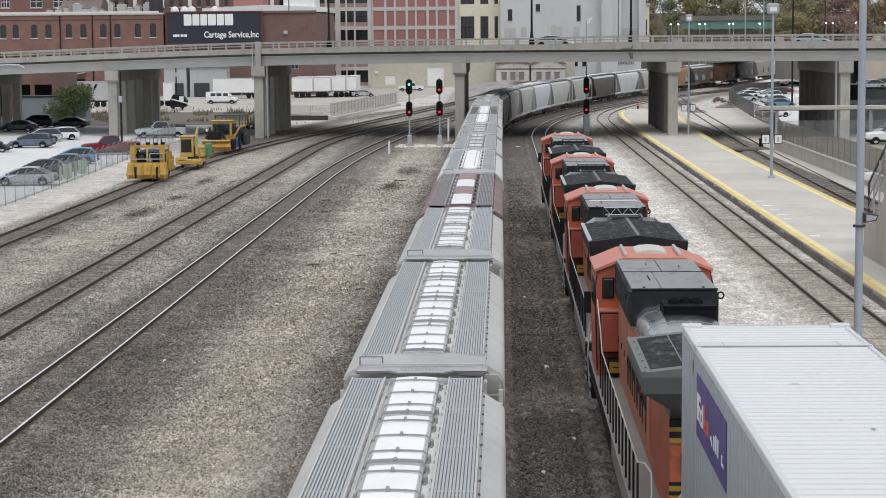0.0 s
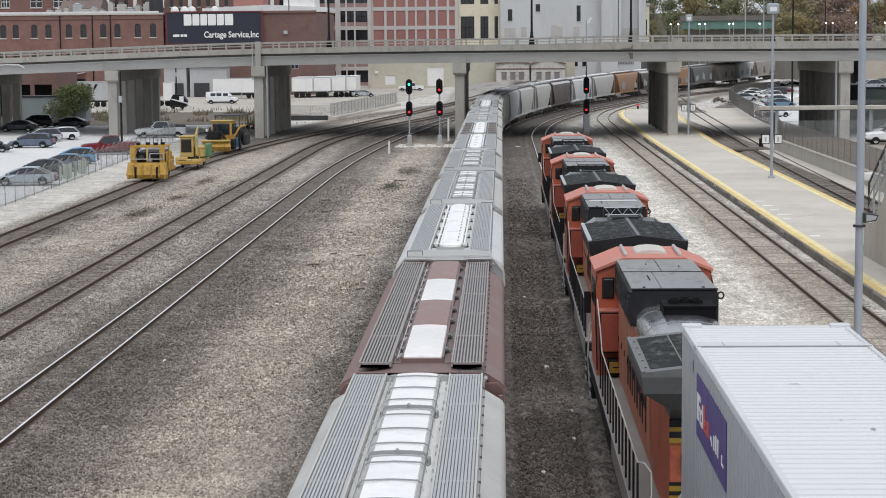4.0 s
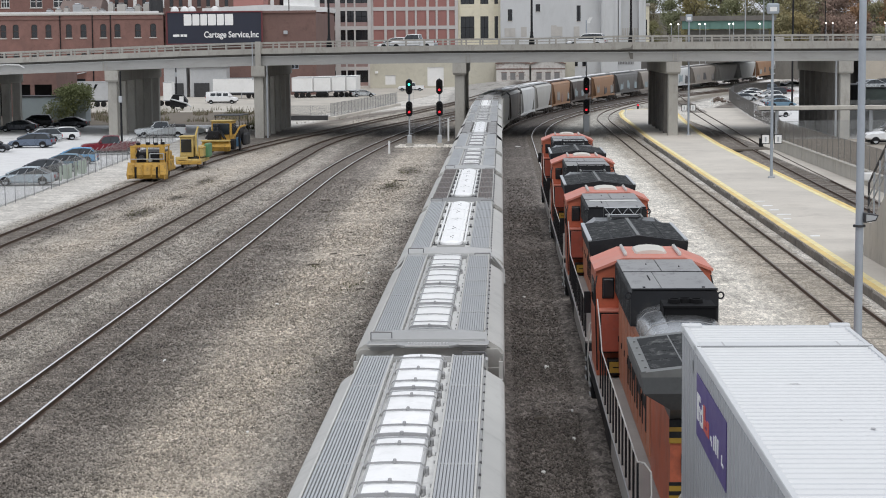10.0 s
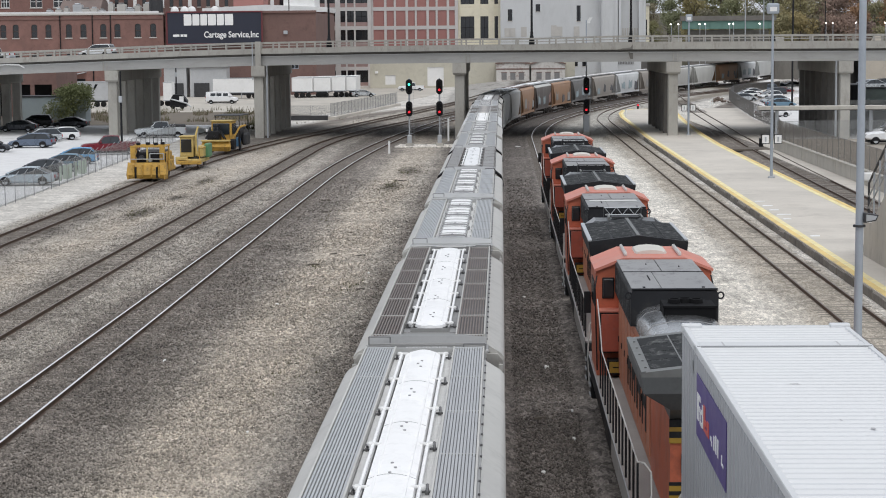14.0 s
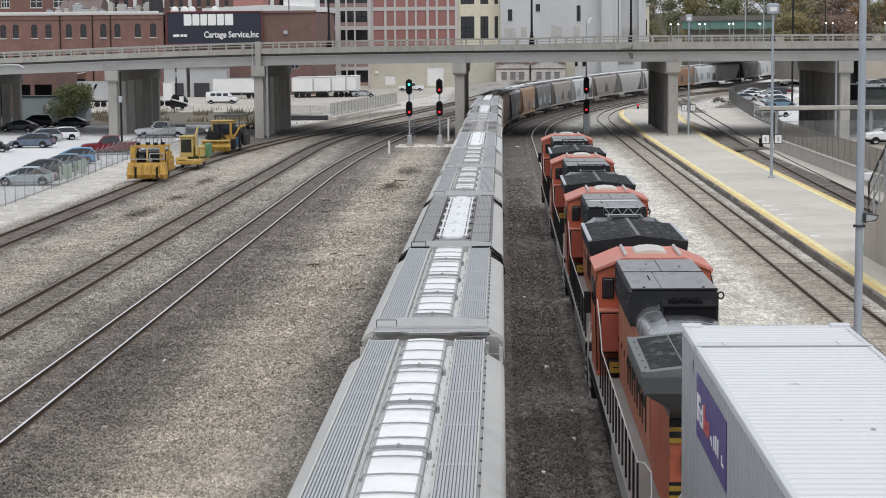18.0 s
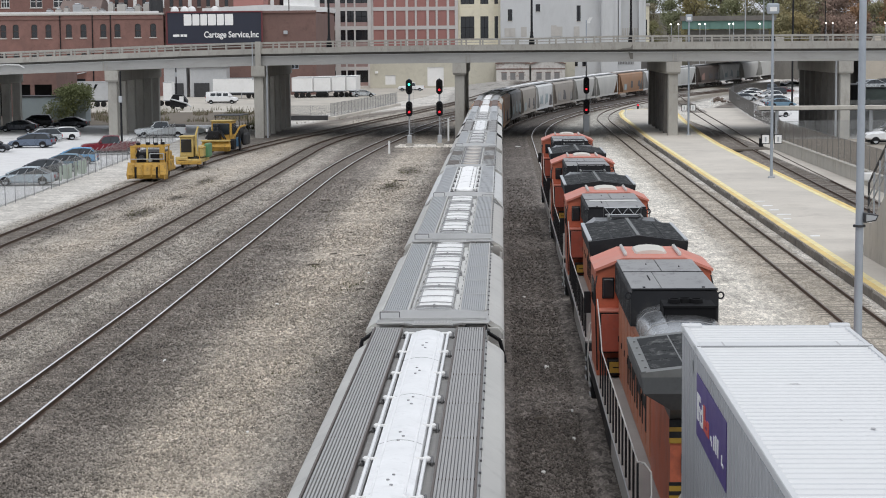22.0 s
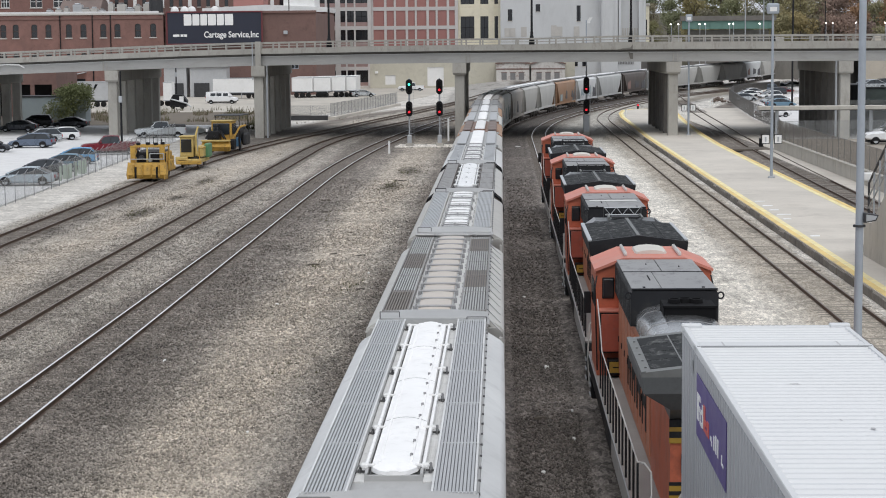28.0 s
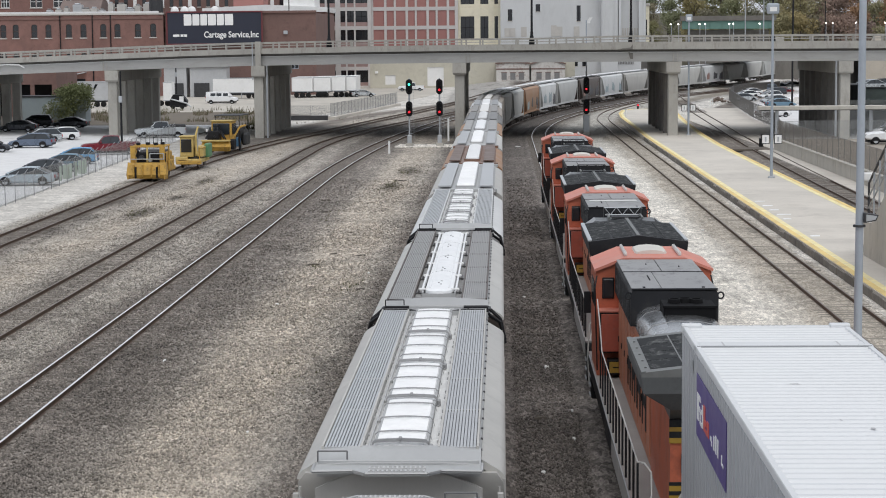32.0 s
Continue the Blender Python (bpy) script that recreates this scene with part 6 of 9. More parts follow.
    part("roof_unit", Geo().loft([[(x * k * 0.7, y, 4.67 + (z - 4.53) * k * 0.6) for x, z in [(-0.62, 4.53), (-0.58, 4.63), (-0.38, 4.70), (0, 4.73), (0.38, 4.70), (0.58, 4.63), (0.62, 4.53)]] for y, k in ((18.1, 0.85), (18.25, 1.0), (19.4, 1.0), (19.6, 0.85))]), m_ac, cr, "ivory air-conditioning unit", smooth=True)
    for s in (-1, 1):
        part("horn_bracket", Geo().box(s * 0.68, 17.5, 4.67, s * 0.76, 19.6, 4.78, 0.03), m_rail_wh, cr)
        wn_ = part("rear_window", Geo().box(s * 1.04, 17.20, 3.58, s * 1.36, 17.25, 4.14, 0.09), m_char, cabw)
        part("pane", Geo().box(s * 1.06, 17.185, 3.63, s * 1.33, 17.205, 4.09, 0.03), m_glass, wn_)
        ws = part("side_window", Geo().box(s * 1.50, 17.8, 3.3, s * 1.545, 19.3, 4.0, 0.03), m_char, cabw)
        part("pane", Geo().box(s * 1.535, 17.9, 3.37, s * 1.555, 19.2, 3.93, 0.02), m_glass, ws)
        part("mirror", Geo().box(s * 1.56, 19.3, 2.9, s * 1.75, 19.36, 3.5, 0.02), m_char, cabw)
        dr = part("rear_door", Geo().box(s * 0.82, 16.85, 2.18, s * 1.44, 17.24, 3.26, 0.02), m_char, cabw, "reddish rear door in a black frame")
        part("door_leaf", Geo().box(s * 0.86, 16.82, 2.22, s * 1.40, 16.852, 3.22, 0.02), m_reddoor, dr)
        part("door_top", Geo().box(s * 0.82, 16.8, 3.26, s * 1.46, 17.24, 3.33, 0.02), m_coral, dr)
        bb = part("battery_box", Geo().box(s * 0.78, 16.78, 1.60, s * 1.24, 17.2, 2.0, 0.02), m_black, L, "black box with a yellow lid")
        part("lid", Geo().box(s * 0.84, 16.765, 1.66, s * 1.19, 16.782, 1.95), m_yel, bb, "yellow lid")
        part("lid_bar", Geo().box(s * 0.9, 16.752, 1.79, s * 1.1, 16.768, 1.82), m_black, bb)
    nose = part("nose", Geo().loft([[(-1.1, y, 1.5), (1.1, y, 1.5), (1.1, y, z), (0.8, y, z + 0.2), (-0.8, y, z + 0.2), (-1.1, y, z)] for y, z in ((19.9, 2.75), (21.0, 2.6), (21.25, 2.3))]), m_orange, L)
    part("nose_stripe", Geo().box(-0.8, 21.24, 1.9, 0.8, 21.28, 2.2), m_yel, nose)
    wsn = part("windshield", Geo().box(-1.2, 19.88, 3.3, 1.2, 19.93, 4.1, 0.04), m_glass, cabw)
    part("mullion", Geo().box(-0.06, 19.92, 3.3, 0.06, 19.95, 4.1), m_orange, wsn)
    # handrails along both walkways, steps at the corners
    for s in (-1, 1):
        x = s * 1.5
        for i in range(13):
            part("stanchion", stanchion_mesh, m_char, L, m=pose(x, 1.75 + i * 1.13, 1.5))
        part("handrail", Geo().rod([(x * 0.94, 1.0, 1.5), (x * 0.86, 1.1, 2.1), (x * 0.86, 1.2, 2.5), (x * 0.92, 1.6, 2.58), (x, 1.75, 2.58), (x, 14.6, 2.58), (x, 15.3, 3.0), (x, 16.9, 3.6)], 0.016, 6), m_rail_wh, L, "white handrail")
        part("cab_handrail", Geo().rod([(x * 1.0, 17.0, 1.7), (x * 1.04, 17.0, 3.9), (x * 1.0, 17.15, 4.2)], 0.02, 6), m_char, L)
        for y in (1.2, 20.7):
            st = part("step_well", Geo().box(s * 1.15, y - 0.35, 0.3, s * 1.5, y + 0.35, 1.2, 0.03), m_char, L)
            for k in range(3):
                part("step", Geo().box(s * 1.16, y - 0.32, 0.35 + 0.28 * k, s * 1.54, y + 0.32, 0.39 + 0.28 * k), m_galv, st)
        for y in (21.3,):
            part("step_handrail", Geo().rod([(s * 1.52, y, 0.55), (s * 1.56, y, 1.3), (s * 1.52, y, 2.3), (s * 1.3, y, 2.45), (s * 1.1, y, 2.3), (s * 1.1, y, 1.5)], 0.022, 6), m_rail_wh, L, "white step handrail")
        part("end_rail", Geo().rod([(s * 1.15, 1.0, 1.5), (s * 0.55, 1.0, 2.45), (s * 0.4, 1.0, 2.45), (s * 0.4, 1.0, 1.5)], 0.02, 6), m_rail_wh, L)
    part("mu_hose_rack", Geo().box(-0.8, 0.86, 1.0, 0.8, 0.95, 1.35, 0.03), m_char, L)
    part("headlight_box", Geo().box(-0.28, 0.55, 4.0, 0.28, 0.72, 4.25, 0.03), m_char, L)
    return L


for i in range(4):
    lo_ = locomotive(i)
    lo_.matrix_basis = pose(4.0, 33.7 + 22.3 * i, 0)


def well_car():
    w = thing("well_car", "brown articulated well car that carries containers", "railway car")
    for s in (-1, 1):
        part("side_beam", Geo().box(s * 1.28, -10, 0.35, s * 1.45, 29.2, 1.35, 0.04), m_wellcar, w)
    part("well_floor", Geo().box(-1.28, -10, 0.25, 1.28, 29.2, 0.33), m_wellcar, w)
    part("end_platform", Geo().box(-1.4, 29.2, 0.9, 1.4, 32.6, 1.2, 0.05), m_wellcar, w)
    part("bulkhead", Geo().box(-1.3, 29.2, 0.33, 1.3, 29.4, 1.6, 0.03), m_wellcar, w)
    part("end_handrail", Geo().rod([(-1.3, 32.3, 1.2), (-1.3, 32.3, 2.1), (-0.6, 32.3, 2.1), (-0.6, 32.3, 1.2)], 0.025), m_rail_wh, w)
    wheelset_truck(w, 31.0)
    wheelset_truck(w, -9.0)
    part("coupler", coupler_mesh, m_under, w, m=pose(0, 33.0, 0))
    w.matrix_basis = pose(4.12, 0, 0)


def container(name, x0, y1, length, z0, z1, wall_mat, label, marked):
    """A corrugated box container; y1 is its far end."""
    c = thing(name, label, "container", "containers on the well car")
    wdt = 2.59
    y0 = y1 - length
    g = Geo()
    p = 0.0
    n = int(length / 0.28)
    for s in (0, 1):
        xo = x0 + (wdt if s else 0)
        k = 1 if s else -1
        pts = []
        for i in range(n):
            y = y0 + 0.16 + (length - 0.32) * i / n
            d = (length - 0.32) / n
            pts += [(xo - k * 0.014, y), (xo - k * 0.014, y + d * 0.45), (xo, y + d * 0.5), (xo, y + d * 0.95)]
        poly = pts + [(xo - k * 0.08, y1 - 0.16), (xo - k * 0.08, y0 + 0.16)]
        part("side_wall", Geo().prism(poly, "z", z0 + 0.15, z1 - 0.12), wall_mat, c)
    ends = part("end_wall", Geo().box(x0 + 0.1, y1 - 0.09, z0 + 0.15, x0 + wdt - 0.1, y1 - 0.04, z1 - 0.1), wall_mat, c)
    part("end_wall", Geo().box(x0 + 0.1, y0 + 0.04, z0 + 0.15, x0 + wdt - 0.1, y0 + 0.09, z1 - 0.1), wall_mat, c)
    poly = []
    m = int((length - 0.2) / 0.235)
    for i in range(m):
        y = y0 + 0.1 + (length - 0.2) * i / m
        d = (length - 0.2) / m
        poly += [(y, z1 - 0.068), (y + d * 0.28, z1 - 0.068), (y + d * 0.45, z1 - 0.018), (y + d * 0.82, z1 - 0.018)]
    poly += [(y1 - 0.1, z1 - 0.068), (y1 - 0.1, z1 - 0.11), (y0 + 0.1, z1 - 0.11)]
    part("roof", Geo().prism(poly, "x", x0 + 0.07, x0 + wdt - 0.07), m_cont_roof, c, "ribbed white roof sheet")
    for s in (0, 1):
        xo = x0 + (wdt - 0.08 if s else 0)
        part("top_rail", Geo().box(xo, y0 + 0.15, z1 - 0.12, xo + 0.08, y1 - 0.15, z1 - 0.005, 0.015), m_cont_roof, c)
        part("bottom_rail", Geo().box(xo, y0 + 0.15, z0, xo + 0.1, y1 - 0.15, z0 + 0.15, 0.02), wall_mat, c)
        for yy in (y1 - 0.12, y0, y1 - 2.05, y0 + 1.95):
            xp = x0 + (wdt - 0.14 if s else -0.004)
            part("corner_post", Geo().box(xp, yy, z0, xp + 0.145, yy + 0.12, z1 - 0.1, 0.015), wall_mat, c)
            if yy > y0 + 3:
                xq = x0 + (wdt - 0.2 if s else 0.0)
                part("corner_casting", Geo().box(xq - 0.02, yy - 0.02, z1 - 0.11, xq + 0.30 if not s else xq + 0.22, yy + 0.14, z1 + 0.035, 0.02) if yy > y1 - 1 and not s else Geo().box(xq - (0.10 if s and yy > y1 - 1 else 0.0), yy - 0.02, z1 - 0.11, xq + 0.22, yy + 0.14, z1 + 0.035 if yy > y1 - 1 else z1 + 0.0, 0.02), m_cont_roof, c)
    part("roof_header", Geo().box(x0 + 0.1, y1 - 0.12, z1 - 0.12, x0 + wdt - 0.1, y1, z1 - 0.0, 0.02), m_cont_roof, c)
    part("cross_bar", Geo().box(x0 + 0.08, y1 - 2.0, z1 - 0.05, x0 + wdt - 0.08, y1 - 1.62, z1 - 0.010, 0.008), m_cont_roof, c, "smooth roof panel")
    # grey strip that draws the seam together with its shadow line
    part("cross_seam", Geo().box(x0 + 0.02, y1 - 2.11, z1 - 0.05, x0 + wdt - 0.02, y1 - 2.075, z1 + 0.004), m_roof_line, c)
    for q in (0.42, 2.12):
        part("roof_rib", Geo().box(x0 + q, y1 - 2.0, z1 - 0.03, x0 + q + 0.025, y1 - 1.62, z1 - 0.006), m_roof_pale, c)
    for q in (0.02, 2.42):
        part("corner_mark", Geo().box(x0 + q, y1 - 1.98, z1 - 0.006, x0 + q + 0.13, y1 - 1.92, z1 - 0.001), m_rusty_mk, c, "small rusty corner mark")
    if marked:
        for i in range(10):
            if i == 4:
                continue
            part("end_mark", Geo().box(x0 + 0.80 + i * 0.085, y1 - 0.075, z1 - 0.005, x0 + 0.85 + i * 0.085, y1 - 0.03, z1 + 0.003), m_roof_pale, c)
        for q in (1.70, 1.80):
            part("side_mark", Geo().box(x0 - 0.012, y1 - q - 0.03, z1 - 0.46, x0 - 0.004, y1 - q + 0.03, z1 - 0.27), m_roof_line, c)
        sg = part("brand_panel", Geo().box(x0 - 0.012, y1 - 6.1, z1 - 1.25, x0 - 0.003, y1 - 2.38, z1 - 0.34), m_purple, c, "purple panel with white and red shapes")
        # how far behind the end and below the roof each shape begins and ends
        for ya, yb, za, zb, mt in ((2.52, 2.74, 0.60, 0.99, m_letter), (2.74, 2.98, 0.60, 0.68, m_letter), (2.74, 2.9, 0.76, 0.83, m_letter), (2.9, 3.02, 0.82, 0.99, m_letter), (3.02, 3.2, 0.76, 0.82, m_letter), (3.02, 3.2, 0.94, 1.0, m_letter), (3.22, 3.34, 0.66, 0.98, m_letter),
                                   (3.4, 3.62, 0.62, 0.98, m_red_mk), (3.62, 3.85, 0.80, 0.87, m_red_mk), (3.62, 3.9, 0.92, 0.98, m_red_mk), (3.88, 4.1, 0.76, 0.97, m_red_mk),
                                   (4.3, 4.42, 0.88, 0.94, m_letter), (4.42, 4.5, 0.93, 0.99, m_letter), (4.68, 4.8, 0.80, 0.99, m_letter), (4.92, 5.04, 0.75, 0.99, m_letter), (5.16, 5.26, 0.75, 0.99, m_letter), (5.62, 5.69, 0.86, 0.99, m_letter), (5.72, 5.84, 0.96, 0.995, m_letter)):
            part("logo_shape", Geo().box(x0 - 0.02, y1 - yb, z1 - zb, x0 - 0.011, y1 - ya, z1 - za), mt, sg)
        for q, w, yy in ((0.9, 0.16, 5.2), (1.15, 0.03, 7.6), (1.42, 0.06, 8.1), (1.6, 0.10, 8.6), (1.75, 0.12, 8.3), (1.62, 0.05, 10.8)):
            part("roof_scuff", Geo().prism([(x0 + q, y1 - yy), (x0 + q + w, y1 - yy - 0.02), (x0 + q + w * 0.8, y1 - yy + 0.07), (x0 + q + w * 0.2, y1 - yy + 0.05)], "z", z1 - 0.018, z1 - 0.013), m_roof_pale, c, "faint grey scuff")
    part("side_seam", Geo().box(x0 - 0.008, y1 - 1.99, z0 + 0.2, x0 - 0.001, y1 - 1.95, z1 - 0.15), m_roof_line, c)
    return c


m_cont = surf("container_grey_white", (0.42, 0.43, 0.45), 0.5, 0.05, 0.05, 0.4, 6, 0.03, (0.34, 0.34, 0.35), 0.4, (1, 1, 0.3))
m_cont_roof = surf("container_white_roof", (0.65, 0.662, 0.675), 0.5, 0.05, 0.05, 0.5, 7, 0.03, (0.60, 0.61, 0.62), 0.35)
m_roof_line = surf("grey_seam", (0.34, 0.35, 0.36), 0.6, 0.1, 0.1)
m_roof_pale = surf("faint_grey_mark", (0.50, 0.50, 0.51), 0.6, 0.05, 0.1)
m_rusty_mk = surf("rusty_mark", (0.42, 0.17, 0.12), 0.7, 0, 0.2)
m_purple = surf("purple_vinyl", (0.075, 0.045, 0.22), 0.45, 0, 0.06)
m_red_mk = surf("red_vinyl", (0.62, 0.08, 0.06), 0.45, 0, 0.06)
well_car()
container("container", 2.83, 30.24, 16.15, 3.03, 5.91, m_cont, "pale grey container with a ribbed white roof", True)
container("container", 2.83, 28.3, 12.2, 0.34, 2.99, m_cont, "grey container in the well of the car", False)
# ---------- platform, retaining wall, stairs, poles and signals ----------
m_wall_pale = surf("pale_weathered_concrete", (0.50, 0.475, 0.425), 0.85, 0, 0.14, 0.4, 6, 0.2, (0.28, 0.26, 0.22), 0.55, (1, 1, 0.4))
m_rubble = surf("brown_rubble", (0.22, 0.17, 0.14), 0.95, 0, 0.35, 1.5, 12, 0.4, (0.10, 0.08, 0.07), 0.6)
m_edge_stone = surf("crumbling_edge_stone", (0.27, 0.25, 0.22), 0.92, 0, 0.3, 1.2, 9, 0.6, (0.12, 0.105, 0.09), 0.8, tone=0.5)
def platform():
    p = thing("platform", "long concrete station platform with worn yellow edges", "platform", kind="structure")
    pts_l = [(15.08, y) for y in (20, 60, 100, 140, 180, 205)] + [(15.35, 225), (15.6, 245), (15.75, 258)]
    tip = [(16.3, 271), (17.4, 283), (19.3, 288.5), (21.8, 288)]
    pts_r = [(24.6, 270), (23.2, 243), (21.9, 210), (21.4, 190), (21.25, 160), (21.25, 110), (21.25, 20)]
    part("slab", Geo().prism(pts_l + tip + pts_r, "z", -0.5, 0.24), m_conc_lt, p)
    left = pts_l + tip
    for line in (left, pts_r):
        for (xa, ya), (xb, yb) in zip(line, line[1:]):
            d = Vector((xb - xa, yb - ya)).normalized()
            n = Vector((d.y, -d.x))
            for k0, k1, z, mt, lb in ((0.03, 0.34, 0.254, m_golden_edge, "worn golden edge strip"), (0.345, 0.66, 0.250, m_yellow_edge, "faded pale yellow strip")):
                part("yellow_edge", Geo().prism([(xa + n.x * k0, ya + n.y * k0), (xb + n.x * k0, yb + n.y * k0), (xb + n.x * k1, yb + n.y * k1), (xa + n.x * k1, ya + n.y * k1)], "z", 0.24, z), mt, p, lb)
    for x, y, w in ((15.9, 121.5, 0.66), (15.93, 118.2, 0.68), (15.93, 115.2, 0.62), (15.95, 112.2, 0.9), (15.93, 109.4, 0.5), (15.92, 99.7, 0.55)):
        part("white_mark", Geo().prism([(x, y), (x + w * 0.9, y + 0.12), (x + w, y + 0.6), (x + w * 0.3, y + 0.72), (x + 0.03, y + 0.5)], "z", 0.24, 0.25), m_white, p, "worn white paint mark")
    blk = random.Random(31)
    for i in range(70):
        y = 62 + i * 2.05
        part("edge_block", Geo().box(14.97 + blk.uniform(0.0, 0.06), y + blk.uniform(0, 0.12), -0.18, 15.08, y + 1.95, 0.20 - blk.choice((0.0, 0.0, 0.02, 0.05, 0.12)), 0.02), m_edge_stone, p)
    part("crossing_panel", Geo().box(21.4, 184.5, -0.16, 25.6, 188.4, 0.015, 0.02), m_tie, p, "timber crossing panel")


def right_side():
    w = thing("retaining_wall", "low concrete retaining wall along the station track", "wall", kind="structure")
    for i in range(11):
        y0 = 92 + i * 8.5
        part("wall_panel", Geo().box(26.0, y0, -0.4, 26.4, y0 + 8.44, 0.92, 0.03), m_wall_pale, w)
        part("coping", Geo().box(25.95, y0, 0.92, 26.45, y0 + 8.44, 1.0, 0.02), m_wall_pale, w)
    part("wall_return", Geo().box(26.4, 185.0, -0.4, 60, 185.4, 0.9, 0.03), m_conc, w)
    part("walk_strip", Geo().box(24.35, 60, -0.4, 25.98, 190, -0.06, 0.03), m_conc_lt, w)
    lot = part("raised_lot", Geo().box(26.4, 20, -0.4, 120, 185, 0.86), m_lotdirt)
    tagged(lot, "raised dusty parking lot behind the retaining wall", "parking lot", kind="structure")
    lot2 = part("far_lot", Geo().prism([(27.5, 190), (60, 188), (95, 330), (110, 460), (72, 460), (57, 405), (43.5, 364), (37.0, 302), (34.0, 258), (33.2, 236), (29.5, 199)], "z", -0.5, -0.05), m_asph)
    tagged(lot2, "pale parking lot on the inside of the bend", "parking lot", kind="structure")
    apron = part("concrete_apron", Geo().prism([(23.9 + 2.0, 190), (29.0, 199), (32.6, 236), (33.5, 258), (36.5, 300), (30, 300), (24.5, 262), (24.9, 230)], "z", -0.5, -0.13), m_conc_lt)
    tagged(apron, "pale dusty concrete apron beside the station track", "pavement", kind="structure")


m_post = surf("dull_fence_post", (0.27, 0.275, 0.275), 0.6, 0.4, 0.1)


def fence_run(points, height, label, bay=3.0, arms=False, base=0.0, screen=None, top_rail=True):
    f = thing("fence", label, "fence")
    for (xa, ya), (xb, yb) in zip(points, points[1:]):
        d = math.hypot(xb - xa, yb - ya)
        n = max(1, round(d / bay))
        ang = math.degrees(math.atan2(yb - ya, xb - xa))
        L = d / n
        key = round(L, 3)
        pm = Geo().box(0, -0.006, 0.05, L, 0.006, height).data("mesh_panel", screen or m_link)
        post = Geo().tube((0, 0, -0.3), (0, 0, height + 0.05), 0.026, 6).data("post", m_post)
        arm = Geo().tube((0, 0, height), (0.0, -0.28, height + 0.34), 0.02, 5).data("arm", m_galv)
        bar = Geo().tube((0, 0, height), (L, 0, height), 0.016, 5).data("rail", m_post)
        for i in range(n):
            x, y = xa + (xb - xa) * i / n, ya + (yb - ya) * i / n
            m = pose(x, y, base, 0, 0, ang)
            part("post", post, m_galv, f, m=m)
            part("mesh_panel", pm, m_link, f, m=m)
            if top_rail:
                part("rail", bar, m_galv, f, m=m)
            if arms:
                part("arm", arm, m_galv, f, m=m)
    return f


m_screen_cloth = mesh_wire("screened_chain_link", (0.13, 0.12, 0.11), 0.09, 0.42)
m_haze_link = mesh_wire("coarse_chain_link", (0.38, 0.39, 0.39), 0.12, 0.115)


def lamp_post(x, y, z, head, boxes, label):
    t = thing("platform_lamp", label, "lamp post", "lamp posts on the platform")
    part("base", Geo().loft([[(x + r * math.cos(k * math.pi / 4), y + r * math.sin(k * math.pi / 4), zz) for k in range(8)] for r, zz in ((0.26, 0.24), (0.24, 0.34), (0.13, 0.4))]), m_galv, t)
    part("pole", Geo().tube((x, y, 0.3), (x, y, z), 0.12, 10, 0.085), m_steel_gr, t, smooth=True)
    part("lamp_head", Geo().loft([[(x - head * k, y - head * 0.7 * k, zz), (x + head * k, y - head * 0.7 * k, zz), (x + head * k, y + head * 0.7 * k, zz), (x - head * k, y + head * 0.7 * k, zz)] for k, zz in ((0.75, z - 0.1), (1.0, z), (1.0, z + 0.55), (0.85, z + 0.7))]), m_steel_gr, t)
    part("lens", Geo().box(x - head * 0.6, y - head * 0.72, z + 0.1, x + head * 0.6, y - head * 0.69, z + 0.42, 0.0), m_white, t)
    if boxes:
        for s in (-1, 1):
            b = part("sign_box", Geo().box(x + s * 0.16, y - 0.1, boxes - 0.36, x + s * 0.76, y + 0.1, boxes + 0.36, 0.04), m_black, t, "black-edged white sign box")
            part("face", Geo().box(x + s * 0.21, y - 0.115, boxes - 0.30, x + s * 0.71, y - 0.098, boxes + 0.30), m_white, b)
            part("mark", Geo().box(x + s * 0.40, y - 0.125, boxes - 0.18, x + s * 0.52, y - 0.113, boxes + 0.16), m_galv, b)


def emission(name, col, strength):
    mt = bpy.data.materials.new(name)
    mt.use_nodes = True
    b = mt.node_tree.nodes["Principled BSDF"]
    b.inputs["Base Color"].default_value = (*[c * 0.3 for c in col], 1)
    b.inputs["Emission Color"].default_value = (*col, 1)
    b.inputs["Emission Strength"].default_value = strength
    return mt


m_lit_red = emission("lit_red_lens", (1.0, 0.03, 0.05), 1.1)
m_lit_green = emission("lit_green_lens", (0.06, 1.0, 0.55), 2.6)
m_lit_white = emission("lit_lamp", (1.0, 0.97, 0.9), 6.0)


